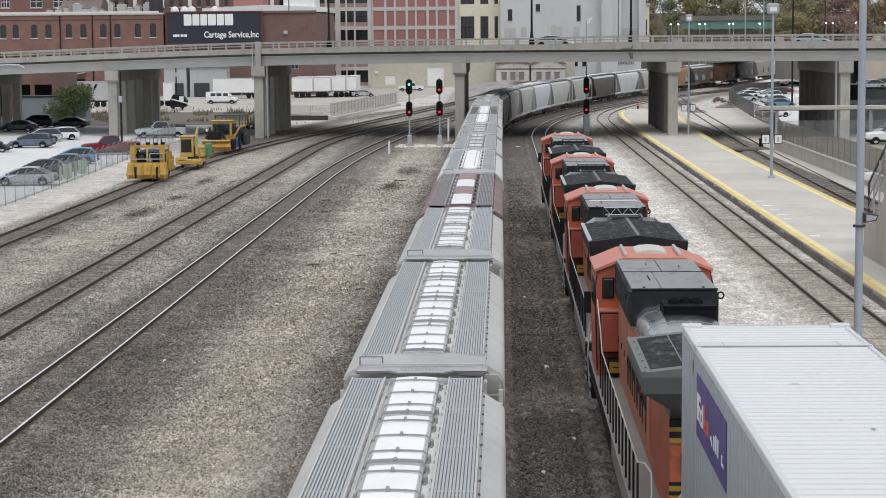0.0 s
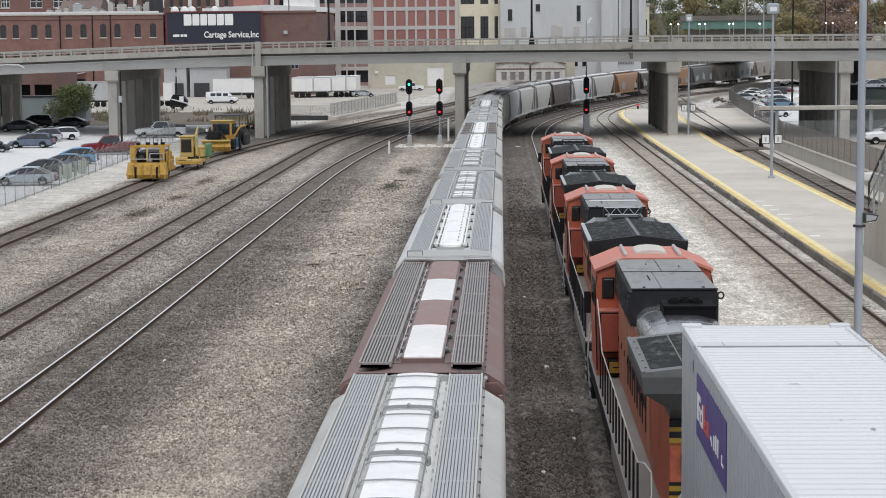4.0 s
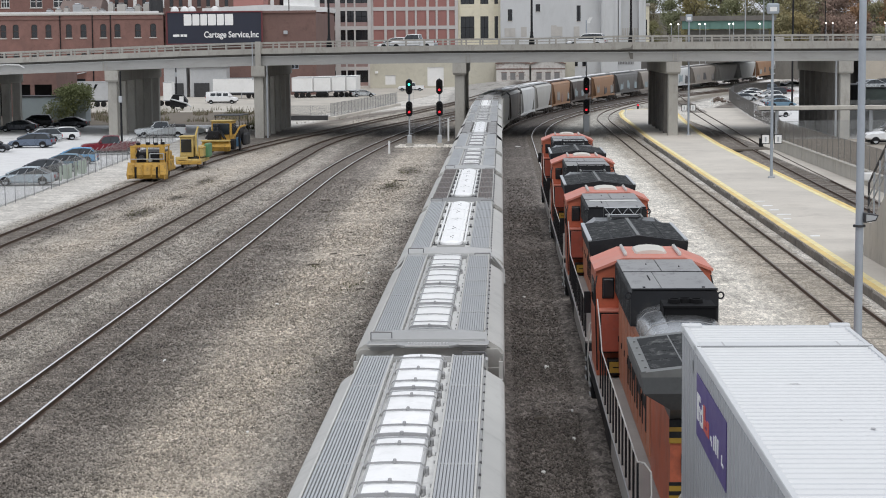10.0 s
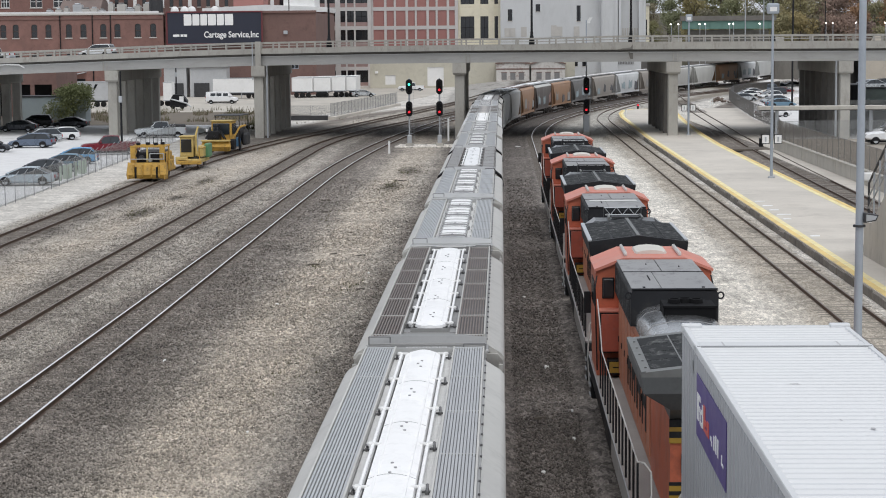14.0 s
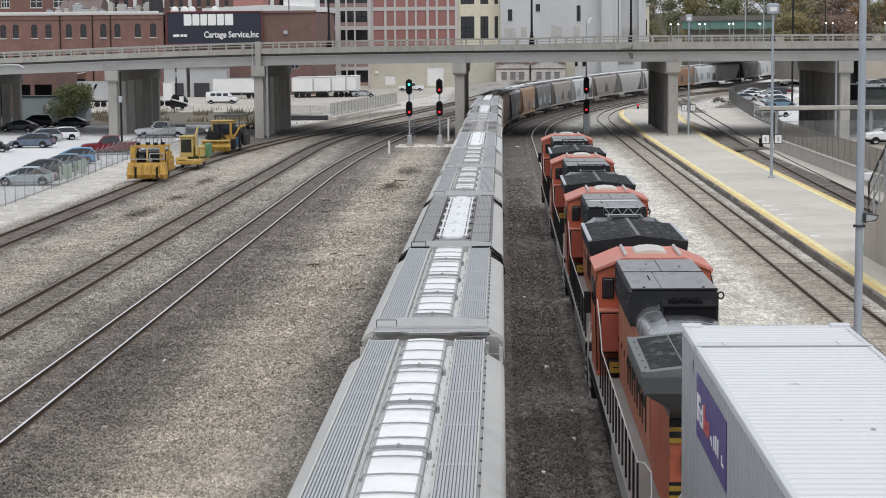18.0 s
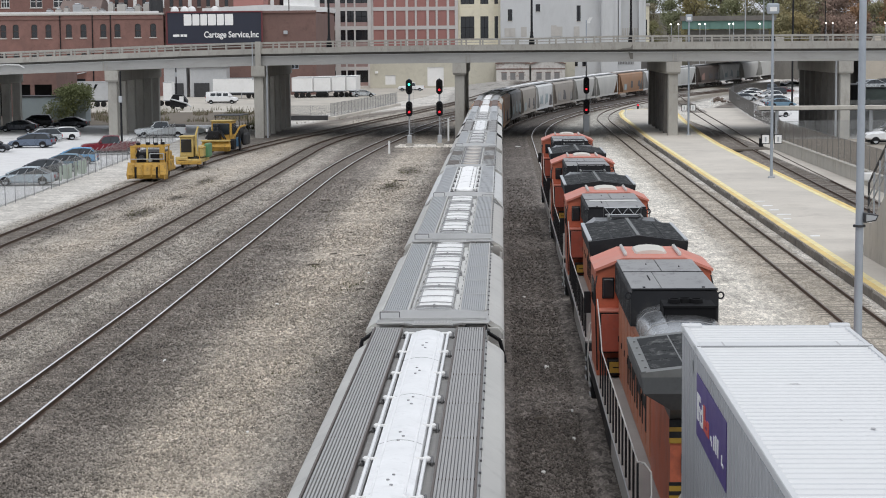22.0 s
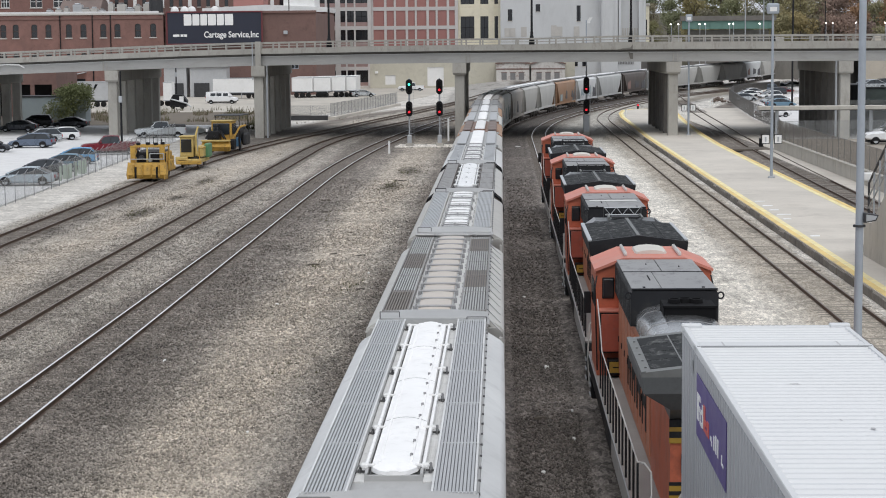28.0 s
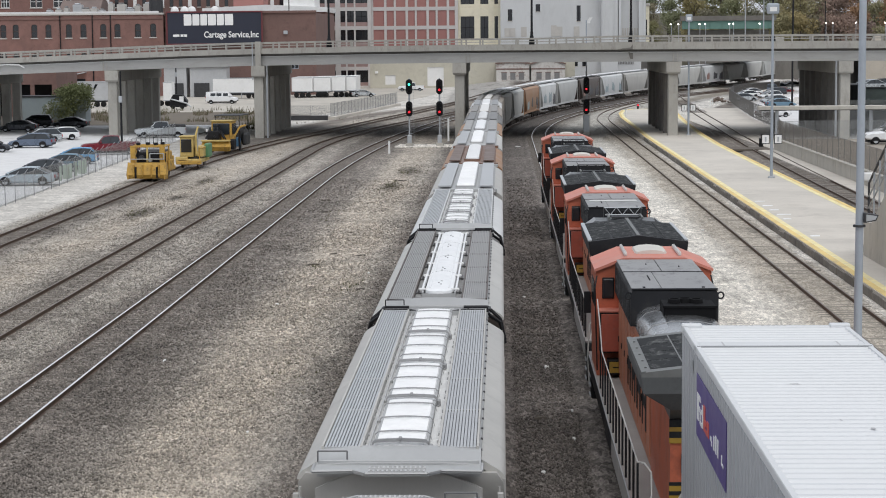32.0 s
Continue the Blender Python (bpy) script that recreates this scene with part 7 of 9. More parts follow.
def signal(x, y, heads, top, label, lamp=False):
    s = thing("railway_signal", label, "railway signal", "signals by the overpass")
    part("footing", Geo().box(x - 0.4, y - 0.4, -0.5, x + 0.4, y + 0.4, 0.1, 0.05), m_conc, s)
    part("case", Geo().box(x - 0.22, y - 0.2, 0.1, x + 0.22, y + 0.2, 0.9, 0.03), m_galv, s)
    part("mast", Geo().tube((x, y, 0.1), (x, y, top), 0.09, 8), m_galv, s)
    lg = Geo()
    for k in range(int((heads[0][0] - 0.6) / 0.35)):
        lg.tube((x + 0.15, y + 0.3, 0.7 + 0.35 * k), (x + 0.45, y + 0.3, 0.7 + 0.35 * k), 0.012, 4)
    lg.tube((x + 0.15, y + 0.3, 0.5), (x + 0.15, y + 0.3, heads[0][0]), 0.015, 4).tube((x + 0.45, y + 0.3, 0.5), (x + 0.45, y + 0.3, heads[0][0]), 0.015, 4)
    part("ladder", lg, m_galv, s)
    for z, h, mat in heads:
        pts = [(x + 0.34 * math.cos(a), z + (h - 0.34 if math.sin(a) > 0 else -(h - 0.34)) + 0.34 * math.sin(a)) for a in [k * math.pi / 8 + math.pi / 16 for k in range(16)]]
        hd = part("signal_head", Geo().prism(pts, "y", y - 0.24, y - 0.2), m_black, s, "black oval signal head")
        for k in (-1, 0, 1):
            zc = z + k * h * 0.52
            part("hood", Geo().loft([[(x + 0.17 * math.cos(a), yy, zc + 0.17 * math.sin(a)) for a in [q * math.pi / 6 for q in range(12)]] for yy in (y - 0.24, y - 0.5)], caps=False), m_black, hd)
        zc = z + (-h * 0.42 if mat is m_lit_red else h * 0.30)
        part("lens", Geo().loft([[(x + r * math.cos(a), yy, zc + r * math.sin(a)) for a in [q * math.pi / 6 for q in range(12)]] for yy, r in ((y - 0.25, 0.12), (y - 0.45, 0.115))]), mat, hd, "lit lens")
    if lamp:
        part("lamp_pole", Geo().tube((x, y, top), (x, y, 12.7), 0.06, 8), m_steel_gr, s)
        part("lamp_arm", Geo().rod([(x, y, 12.4), (x + 0.3, y, 12.75)], 0.05), m_galv, s)
        part("lamp_head", Geo().loft([[(x + dx, y - 0.25, z), (x + dx + 0.35, y - 0.25, z), (x + dx + 0.35, y + 0.25, z), (x + dx, y + 0.25, z)] for dx, z in ((0.05, 12.35), (0.1, 12.6), (0.3, 12.9), (0.35, 13.0))]), m_white, s)
        part("relay_case", Geo().box(x - 0.35, y - 0.3, 0.1, x + 0.35, y + 0.3, 2.0, 0.04), m_galv, s)


def stairs():
    st = thing("stairs", "concrete-sided stairs with grey steel railings on the platform", "stairs")
    x0, x1, foot, zf, up = 17.0, 19.3, 91.0, 1.0, 0.5
    cheek = [(foot, 0.24), (foot, 1.84), (89.2, 1.92), (88.4, 2.31), (78.0, 7.51), (76.0, 7.51), (76.0, 0.24)]
    part("cheek_wall", Geo().prism(cheek, "x", x0, x0 + 0.22), m_wall_pale, st, "pale smooth concrete side")
    part("cheek_wall", Geo().prism(cheek, "x", x1, x1 + 0.22), m_wall_pale, st, "pale smooth concrete side")
    for i in range(34):
        y = 88.6 - i * 0.34
        part("tread", Geo().box(x0 + 0.22, y - 0.36, 1.9 + i * 0.17, x1, y, 2.07 + i * 0.17, 0.01), m_conc, st)
    for k in range(4):
        part("tread", Geo().box(x0 + 0.22, 91.0 + 0.34 * k, 0.24, x1, 91.34 + 0.34 * k, 1.8 - 0.4 * k, 0.01), m_conc, st)
    for x in (x0 + 0.1, x1 + 0.1):
        for i in range(11):
            y = 90.4 - i * 1.25
            zc = 1.85 if y > 89.2 else 2.31 + up * (88.4 - y)
            part("post", Geo().box(x - 0.035, y - 0.035, zc - 0.1, x + 0.035, y + 0.035, 3.65 + up * (90.4 - y), 0.005), m_galv, st)
        for h in (2.5, 3.05):
            part("rail", Geo().rod([(x, 90.4, h), (x, 77.9, h + up * 12.5)], 0.04, 6), m_galv, st)
        part("handrail", Geo().rod([(x, 90.4, 1.9), (x, 90.4, 3.68), (x, 77.9, 3.68 + up * 12.5)], 0.055, 6), m_dark, st, "dark handrail")
    lt = part("floodlight", Geo().box(16.88, 90.5, 3.78, 17.32, 90.75, 4.16, 0.06), m_white, st, "white floodlight")
    part("bracket", Geo().tube((17.1, 90.5, 3.6), (17.1, 90.6, 3.8), 0.04, 6), m_galv, lt)


def big_pole():
    p = thing("light_mast", "tall blue-grey steel light mast between the tracks", "light mast")
    x, y = 9.22, 50.0
    part("mast", Geo().tube((x, y, -0.2), (x + 0.02, y, 15.0), 0.115, 14, 0.085), m_steel_gr, p, smooth=True)
    part("base_plate", Geo().box(x - 0.25, y - 0.25, -0.25, x + 0.25, y + 0.25, -0.1, 0.02), m_galv, p)
    fl = part("floodlight", Geo().prism([(x + 0.1, 5.66), (x + 0.40, 5.72), (x + 0.46, 5.86), (x + 0.1, 5.92)], "y", y - 0.2, y + 0.12), m_dark, p, "dark floodlight")
    part("lens", Geo().prism([(x + 0.14, 5.70), (x + 0.37, 5.745), (x + 0.42, 5.84), (x + 0.14, 5.88)], "y", y - 0.22, y - 0.201), m_galv, fl)
    part("clamp_band", Geo().tube((x, y, 5.54), (x, y, 5.60), 0.16, 12), m_dark, p)


def canopy():
    c = thing("walkway_canopy", "narrow flat pale canopy on thin posts", "canopy")
    part("roof", Geo().box(24.7, 186.6, 3.62, 52, 188.2, 3.98, 0.04), m_wall_pale, c)
    part("underside", Geo().box(24.8, 186.7, 3.56, 51.9, 188.1, 3.618), m_dark, c)
    for x in (26.5, 35.5, 44.5):
        part("post", Geo().box(x - 0.16, 187.2, -0.2, x + 0.16, 187.5, 3.56, 0.02), m_galv, c)
    g = thing("white_hoarding", "long white hoarding wall beyond the lot", "wall")
    for i in range(6):
        part("panel", Geo().box(39.6 + i * 3.0, 226, -0.2, 42.55 + i * 3.0, 226.2, 3.3, 0.03), m_white, g)
        part("post", Geo().box(39.5 + i * 3.0, 226.2, -0.2, 39.7 + i * 3.0, 226.4, 3.4), m_galv, g)
    b = thing("dark_container", "dark storage container behind the lot", "container")
    part("box", Geo().box(41.0, 232, -0.3, 43.2, 238, 4.95, 0.05), m_dark, b)
    part("doors", Geo().box(41.1, 231.95, 0.0, 43.1, 231.99, 4.85, 0.02), m_black, b)
    g2 = thing("green_skip", "dull green skip behind the hoarding", "skip")
    part("box", Geo().loft([[(43.9, 236, -0.3), (51, 236, -0.3), (51, 241, -0.3), (43.9, 241, -0.3)], [(43.6, 235.6, 4.45), (51.4, 235.6, 4.45), (51.4, 241.4, 4.45), (43.6, 241.4, 4.45)]]), surf("dull_green_steel", (0.13, 0.16, 0.15), 0.7), g2)
    part("rim", Geo().box(43.5, 235.5, 4.38, 51.5, 235.7, 4.55, 0.03), m_dark, g2)
    tr = part("upper_street", Geo().box(44.5, 246, -0.4, 80, 261.9, 3.75), m_conc)
    tagged(tr, "raised street before the tan retaining wall", "road", kind="structure")
    hw = thing("retaining_panels", "tan retaining wall of six-sided panels", "wall", kind="structure")
    part("backing", Geo().box(48.0, 262, -0.3, 72, 262.4, 9.0), m_hexwall, hw)
    r = 0.95
    for i in range(12):
        for j in range(6):
            cx, cz = 48.9 + i * 1.5 * r, 0.8 + j * 1.74 * r + (0.87 * r if i % 2 else 0)
            part("panel", Geo().prism([(cx + 0.985 * r * math.cos(k * math.pi / 3), cz + 0.985 * r * math.sin(k * math.pi / 3)) for k in range(6)], "y", 261.96, 262.0), m_hexwall, hw)


platform()
right_side()
fence_run([(26.2, 92), (26.2, 184.8)], 1.75, "chain-link fence with brown screening on a low wall", 2.6, base=1.0, screen=mesh_wire("brown_screen_link", (0.26, 0.23, 0.20), 0.09, 0.22))
fence_run([(26.4, 185.2), (44, 185.2)], 1.75, "chain-link fence across the lot's edge", 2.6, base=0.86)
fence_run([(28.6, 199), (32.8, 236), (33.4, 258), (36.4, 301), (38.8, 332), (43.2, 362), (56, 392)], 2.0, "dark-screened chain-link fence round a parking lot", 3.0, screen=m_screen_cloth)
fence_run([(-30.5, 88), (-32.9, 124), (-33.9, 160), (-35.3, 195), (-35.9, 212)], 1.75, "chain-link fence with barbed-wire arms along the lot", 3.0, True, G0, m_haze_link)
fence_run([(-23.8, 269), (-20.6, 297), (-17.6, 327)], 2.2, "chain-link fence on a low kerb beside the tracks", 2.6, False, G0)
fence_run([(-29.5, 269), (-23.8, 269)], 1.9, "chain-link gate section by the kerb", 3.0, False, G0)
kb = part("low_barrier", Geo().box(-30.0, 266.6, -0.4, -24.0, 267.2, 0.4, 0.04), m_dark)
tagged(kb, "low dark timber barrier", "barrier")
kerb = part("kerb", Geo().prism([(-24.2, 268), (-18.1, 326), (-17.0, 326), (-23.1, 268)], "z", -0.4, 0.15), m_conc_lt)
tagged(kerb, "pale kerb along the fence", "kerb", kind="structure")
lamp_post(20.0, 208.0, 12.4, 0.34, 3.15, "grey platform lamp post with two sign boxes")
lamp_post(19.8, 142.5, 12.3, 0.42, 3.1, "tall grey lamp post with two white sign boxes")
signal(-9.45, 198, [(5.85, 0.78, m_lit_green), (3.6, 0.78, m_lit_red)], 6.7, "two-headed railway signal showing green over red")
signal(-6.35, 198, [(5.85, 0.78, m_lit_red), (3.6, 0.78, m_lit_red)], 6.7, "two-headed railway signal showing red over red")
signal(9.6, 220, [(5.35, 0.95, m_lit_red), (2.95, 0.85, m_lit_red)], 7.0, "two-headed railway signal with a lamp pole above", True)
stairs()
big_pole()
canopy()
m_padgr = gravel("pale_pad_gravel", [(-50, (0.85, 0.80, 0.73)), (50, (0.85, 0.80, 0.73))], 17)
pad = part("concrete_pad", Geo().prism([(-12.2, 195.8), (-4.9, 195.6), (-4.7, 200.8), (-11.6, 201)], "z", -0.4, -0.19), m_padgr)
tagged(pad, "pale gravelly concrete pad under the signals", "pavement", kind="structure")
for x, y, h in ((-10.8, 185, 0.95), (-5.75, 208.5, 2.2), (23.2 - 6.7, 258, 1.2)):
    mp_ = thing("marker_post", "white marker post beside the track", "post", "marker posts")
    part("post", Geo().box(x - 0.1, y - 0.1, -0.3, x + 0.1, y + 0.1, h, 0.03), m_white, mp_)
    part("cap", Geo().box(x - 0.12, y - 0.12, h, x + 0.12, y + 0.12, h + 0.05, 0.01), m_galv, mp_)
bn = thing("litter_bin", "small dark litter bin by the crossing", "bin")
part("drum", Geo().tube((25.3, 189.5, -0.2), (25.3, 189.5, 0.75), 0.22, 10), m_black, bn)
part("lid", Geo().tube((25.3, 189.5, 0.75), (25.3, 189.5, 0.85), 0.24, 10, 0.12), m_dark, bn)
dl = thing("dwarf_signal", "small dwarf signal with a lit red lens", "railway signal")
part("case", Geo().box(20.35, 292, -0.3, 20.65, 292.3, 0.9, 0.04), m_dark, dl)
part("lens", Geo().box(20.38, 291.95, 0.55, 20.62, 292.0, 0.8), m_lit_red, dl)

lot = part("parking_lot", Geo().prism([(-30.4, 20), (-30.6, 80), (-33.2, 124), (-34.2, 160), (-35.6, 195), (-36.2, 252), (-150, 252), (-150, 20)], "z", -0.5, -0.17), m_asph)
tagged(lot, "pale sunless asphalt parking lot", "parking lot", kind="structure")
yard2 = part("truck_yard", Geo().prism([(-100, 300), (-40, 300), (-28, 285), (-22, 320), (-12, 400), (-14, 446), (-100, 446)], "z", -0.5, -0.18), m_yard)
tagged(yard2, "pale truck yard before the warehouses", "pavement", kind="structure")

m_soil = surf("dark_brush_soil", (0.17, 0.145, 0.115), 0.95, 0, 0.25, 0.3, 6, 0.3, (0.09, 0.08, 0.06), 0.6)
soil = part("brush_soil", Geo().prism([(-75, 252), (-36.2, 252), (-29.5, 262), (-28.2, 284.5), (-40, 299.9), (-75, 299.9)], "z", -0.5, -0.185), m_soil)
tagged(soil, "dark brown soil under dry brush", "ground", kind="structure")
m_pgreen = surf("pale_green_enamel", (0.44, 0.52, 0.44), 0.5)
for x, y, w in ((-34.5, 149.8, 0.10), (-34.45, 151.6, 0.22), (-34.4, 153.0, 0.10), (-34.5, 155.2, 0.13), (-34.5, 157.4, 0.22), (-34.55, 159.0, 0.12)):
    uc = thing("utility_cabinet", "slim pale green utility cabinet behind the fence", "cabinet", "cabinets by the fence")
    part("case", Geo().box(x - w, y - w, -0.3, x + w, y + w, 0.95, 0.03), m_pgreen, uc)
    part("lid", Geo().box(x - w - 0.02, y - w - 0.02, 0.95, x + w + 0.02, y + w + 0.02, 1.0, 0.02), m_galv, uc)
bo = thing("leaning_bollard", "white leaning bollard by the fence", "bollard")
part("post", Geo().tube((-33.85, 161, -0.4), (-34.1, 161.2, 1.25), 0.07, 8), m_white, bo)
part("cap", Geo().tube((-34.1, 161.2, 1.25), (-34.11, 161.21, 1.3), 0.08, 8), m_galv, bo)
# ---------- vehicles ----------
CAR_PAINTS = {}


def paint(name, col, metal=0.3):
    if name not in CAR_PAINTS:
        CAR_PAINTS[name] = surf(name + "_car_paint", col, 0.28, metal, 0.05, 0.8, 10, 0.0)
    return CAR_PAINTS[name]


tyre_mesh = Geo().loft([[(0.33 * r * math.cos(k * math.pi / 8), y, 0.33 * r * math.sin(k * math.pi / 8)) for k in range(16)] for y, r in ((-0.11, 0.9), (-0.09, 1.0), (0.09, 1.0), (0.11, 0.9))]).data("tyre", m_rubber, True)
rim_mesh = Geo().loft([[(0.21 * r * math.cos(k * math.pi / 8), y, 0.21 * r * math.sin(k * math.pi / 8)) for k in range(16)] for y, r in ((-0.12, 1.0), (-0.125, 0.8), (-0.09, 0.3))]).data("rim", m_galv, True)
m_tail = surf("red_tail_lamp", (0.35, 0.02, 0.02), 0.3, 0, 0.05)
m_head = surf("clear_head_lamp", (0.7, 0.72, 0.75), 0.15, 0.3, 0.05)


def vehicle(kind, paint_mat, label, x, y, z, heading, scale=1.0, moving=False):
    """kind: sedan, hatch, suv, wagon, van or pickup; its nose points along its own +x."""
    name = {"sedan": "car", "hatch": "car", "wagon": "car", "suv": "suv", "van": "van", "pickup": "pickup_truck"}[kind]
    v = thing(name, label, {"pickup": "pickup truck", "suv": "car", "van": "van"}.get(kind, "car"), "moving traffic on the overpass" if moving else "parked vehicles")
    P = {"sedan": (4.7, 0.90, 0.93, 1.45, (-1.95, -0.95, 0.25, 1.4)), "hatch": (4.2, 0.88, 0.95, 1.52, (-2.0, -1.4, 0.1, 1.3)), "wagon": (4.7, 0.90, 0.96, 1.56, (-2.25, -1.75, 0.15, 1.3)),
         "suv": (4.7, 0.95, 1.06, 1.72, (-2.25, -1.85, 0.2, 1.2)), "van": (5.6, 0.99, 1.35, 2.15, (-2.72, -2.65, 1.15, 1.75)), "pickup": (5.7, 0.97, 1.16, 1.88, (-1.0, -0.8, 0.55, 1.15))}[kind]
    L, w, zb, zt, (c0, c1, c2, c3) = P
    h = L / 2
    low = 0.28 if kind in ("sedan", "hatch", "wagon") else 0.42
    nose = zb - {"van": 0.2, "pickup": 0.1}.get(kind, 0.24)

    def ring(xx, hw, z0, z1):
        e = 0.12
        return [(xx, -hw + e, z0), (xx, hw - e, z0), (xx, hw, z0 + e), (xx, hw, z1 - e), (xx, hw - e * 1.2, z1), (xx, -hw + e * 1.2, z1), (xx, -hw, z1 - e), (xx, -hw, z0 + e)]
    st = [ring(-h, w * 0.82, low + 0.15, zb - 0.12), ring(-h + 0.1, w * 0.94, low, zb), ring(-h * 0.6, w, low - 0.03, zb), ring(0, w, low - 0.04, zb), ring(h * 0.42, w, low - 0.03, zb - 0.01), ring(h * 0.82, w * 0.96, low, nose), ring(h - 0.08, w * 0.86, low + 0.06, nose - 0.12), ring(h, w * 0.72, low + 0.14, nose - 0.26)]
    if kind == "pickup":
        body = Geo().loft([ring(c0 - 0.02, w, low, zb), *st[3:]])
        part("body", body, paint_mat, v, smooth=True)
        part("bed", Geo().box(-h + 0.05, -w, low, c0 - 0.04, -w + 0.08, zb + 0.02, 0.02).box(-h + 0.05, w - 0.08, low, c0 - 0.04, w, zb + 0.02, 0.02).box(-h + 0.05, -w + 0.08, low, -h + 0.13, w - 0.08, zb, 0.02), paint_mat, v)
        if "bed cover" in label:
            part("bed_cover", Geo().box(-h + 0.02, -w + 0.02, zb + 0.0, c0 - 0.02, w - 0.02, zb + 0.32, 0.06), m_dark, v, "dark bed cover")
        part("bed_floor", Geo().box(-h + 0.13, -w + 0.08, zb - 0.16, c0 - 0.04, w - 0.08, zb - 0.06), m_black, v)
    else:
        part("body", Geo().loft(st), paint_mat, v, smooth=True)
    zt2 = zt - 0.05

    def slice_(xx, z, drop=0.0):
        f = max(0.0, min(1.0, (z - zb) / (zt2 - zb)))
        top = w - 0.075 - 0.155 * f
        return [(xx, -w + 0.075, zb - 0.06), (xx, -top, z - 0.05 * f - drop), (xx, -top + 0.10, z - drop), (xx, top - 0.10, z - drop), (xx, top, z - 0.05 * f - drop), (xx, w - 0.075, zb - 0.06)]
    span = c2 - c1
    arc = [(c0, zb), (c0 + (c1 - c0) * 0.55, zb + (zt2 - zb) * 0.66), (c1, zt2 - 0.03), (c1 + span * 0.35, zt2), (c1 + span * 0.7, zt2), (c2, zt2 - 0.04), (c2 + (c3 - c2) * 0.45, zb + (zt2 - zb) * 0.6), (c3, zb)]
    part("greenhouse", Geo().loft([slice_(a, b) for a, b in arc]), m_glass if kind != "van" else paint_mat, v, smooth=True)
    rtop = w - 0.225
    part("roof", Geo().loft([[(a, -rtop - 0.02, b - 0.045), (a, -rtop + 0.10, b + 0.012), (a, 0, b + 0.035), (a, rtop - 0.10, b + 0.012), (a, rtop + 0.02, b - 0.045), (a, 0, b - 0.03)] for a, b in ((c1 - 0.1, zt2 - 0.06), *arc[2:6], (c2 + 0.12, zt2 - 0.08))]), paint_mat, v, smooth=True)
    for s in (-1, 1):
        for xa, xb in ((c0, c1), (c3, c2), ((c0 + c3) * 0.5, (c1 + c2) * 0.5)):
            part("pillar", Geo().tube((xa, s * (w - 0.085), zb - 0.05), (xb, s * (w - 0.225), zt - 0.10), 0.035, 5), paint_mat if xa in (c0, c3) else m_black, v)
        if kind == "van":
            for xa, xb in ((-1.9, -1.0), (-0.85, 0.05), (0.3, 1.2)):
                part("side_window", Geo().loft([[(xa, s * (w - 0.07), zb + 0.03), (xb, s * (w - 0.07), zb + 0.03), (xb, s * (w - 0.19), zt - 0.28), (xa, s * (w - 0.19), zt - 0.28)], [(xa, s * (w - 0.055), zb + 0.03), (xb, s * (w - 0.055), zb + 0.03), (xb, s * (w - 0.175), zt - 0.28), (xa, s * (w - 0.175), zt - 0.28)]]), m_glass, v)
        part("mirror", Geo().box(c3 - 0.35, s * (w + 0.0), zb - 0.02, c3 - 0.18, s * (w + 0.18), zb + 0.14, 0.03), paint_mat, v)
        part("headlight", Geo().box(h - 0.2, s * (w * 0.5), nose - 0.28, h - 0.03, s * (w * 0.84), nose - 0.12, 0.02), m_head, v)
        part("taillight", Geo().box(-h - 0.01, s * (w * 0.6), zb - 0.35, -h + 0.1, s * (w * 0.9), zb - 0.1, 0.02), m_tail, v)
        for xx in (h - 0.95, -h + 0.95):
            wl_ = part("wheel", tyre_mesh, m_rubber, v, m=pose(xx, s * (w - 0.12), 0.33, 0, 0, 0 if s < 0 else 180))
            part("rim", rim_mesh, m_galv, wl_)
            part("wheel_arch", Geo().loft([[(xx + 0.375 * math.cos(a), s * (w - 0.02 + dy), 0.34 + 0.375 * math.sin(a)) for a in [k * math.pi / 8 for k in range(9)]] for dy in (-0.1, 0.025)]), m_black, v)
    part("bumper", Geo().box(h - 0.1, -w * 0.75, low + 0.05, h + 0.03, w * 0.75, low + 0.25, 0.04), m_dark, v)
    part("rear_bumper", Geo().box(-h - 0.03, -w * 0.8, low + 0.05, -h + 0.1, w * 0.8, low + 0.25, 0.04), m_dark if kind != "pickup" else m_galv, v)
    part("underbody", Geo().box(-h + 0.3, -w + 0.25, 0.18, h - 0.3, w - 0.25, low + 0.05), m_black, v)
    v.matrix_basis = pose(x, y, z, 0, 0, heading) @ Matrix.Scale(scale, 4)
    return v


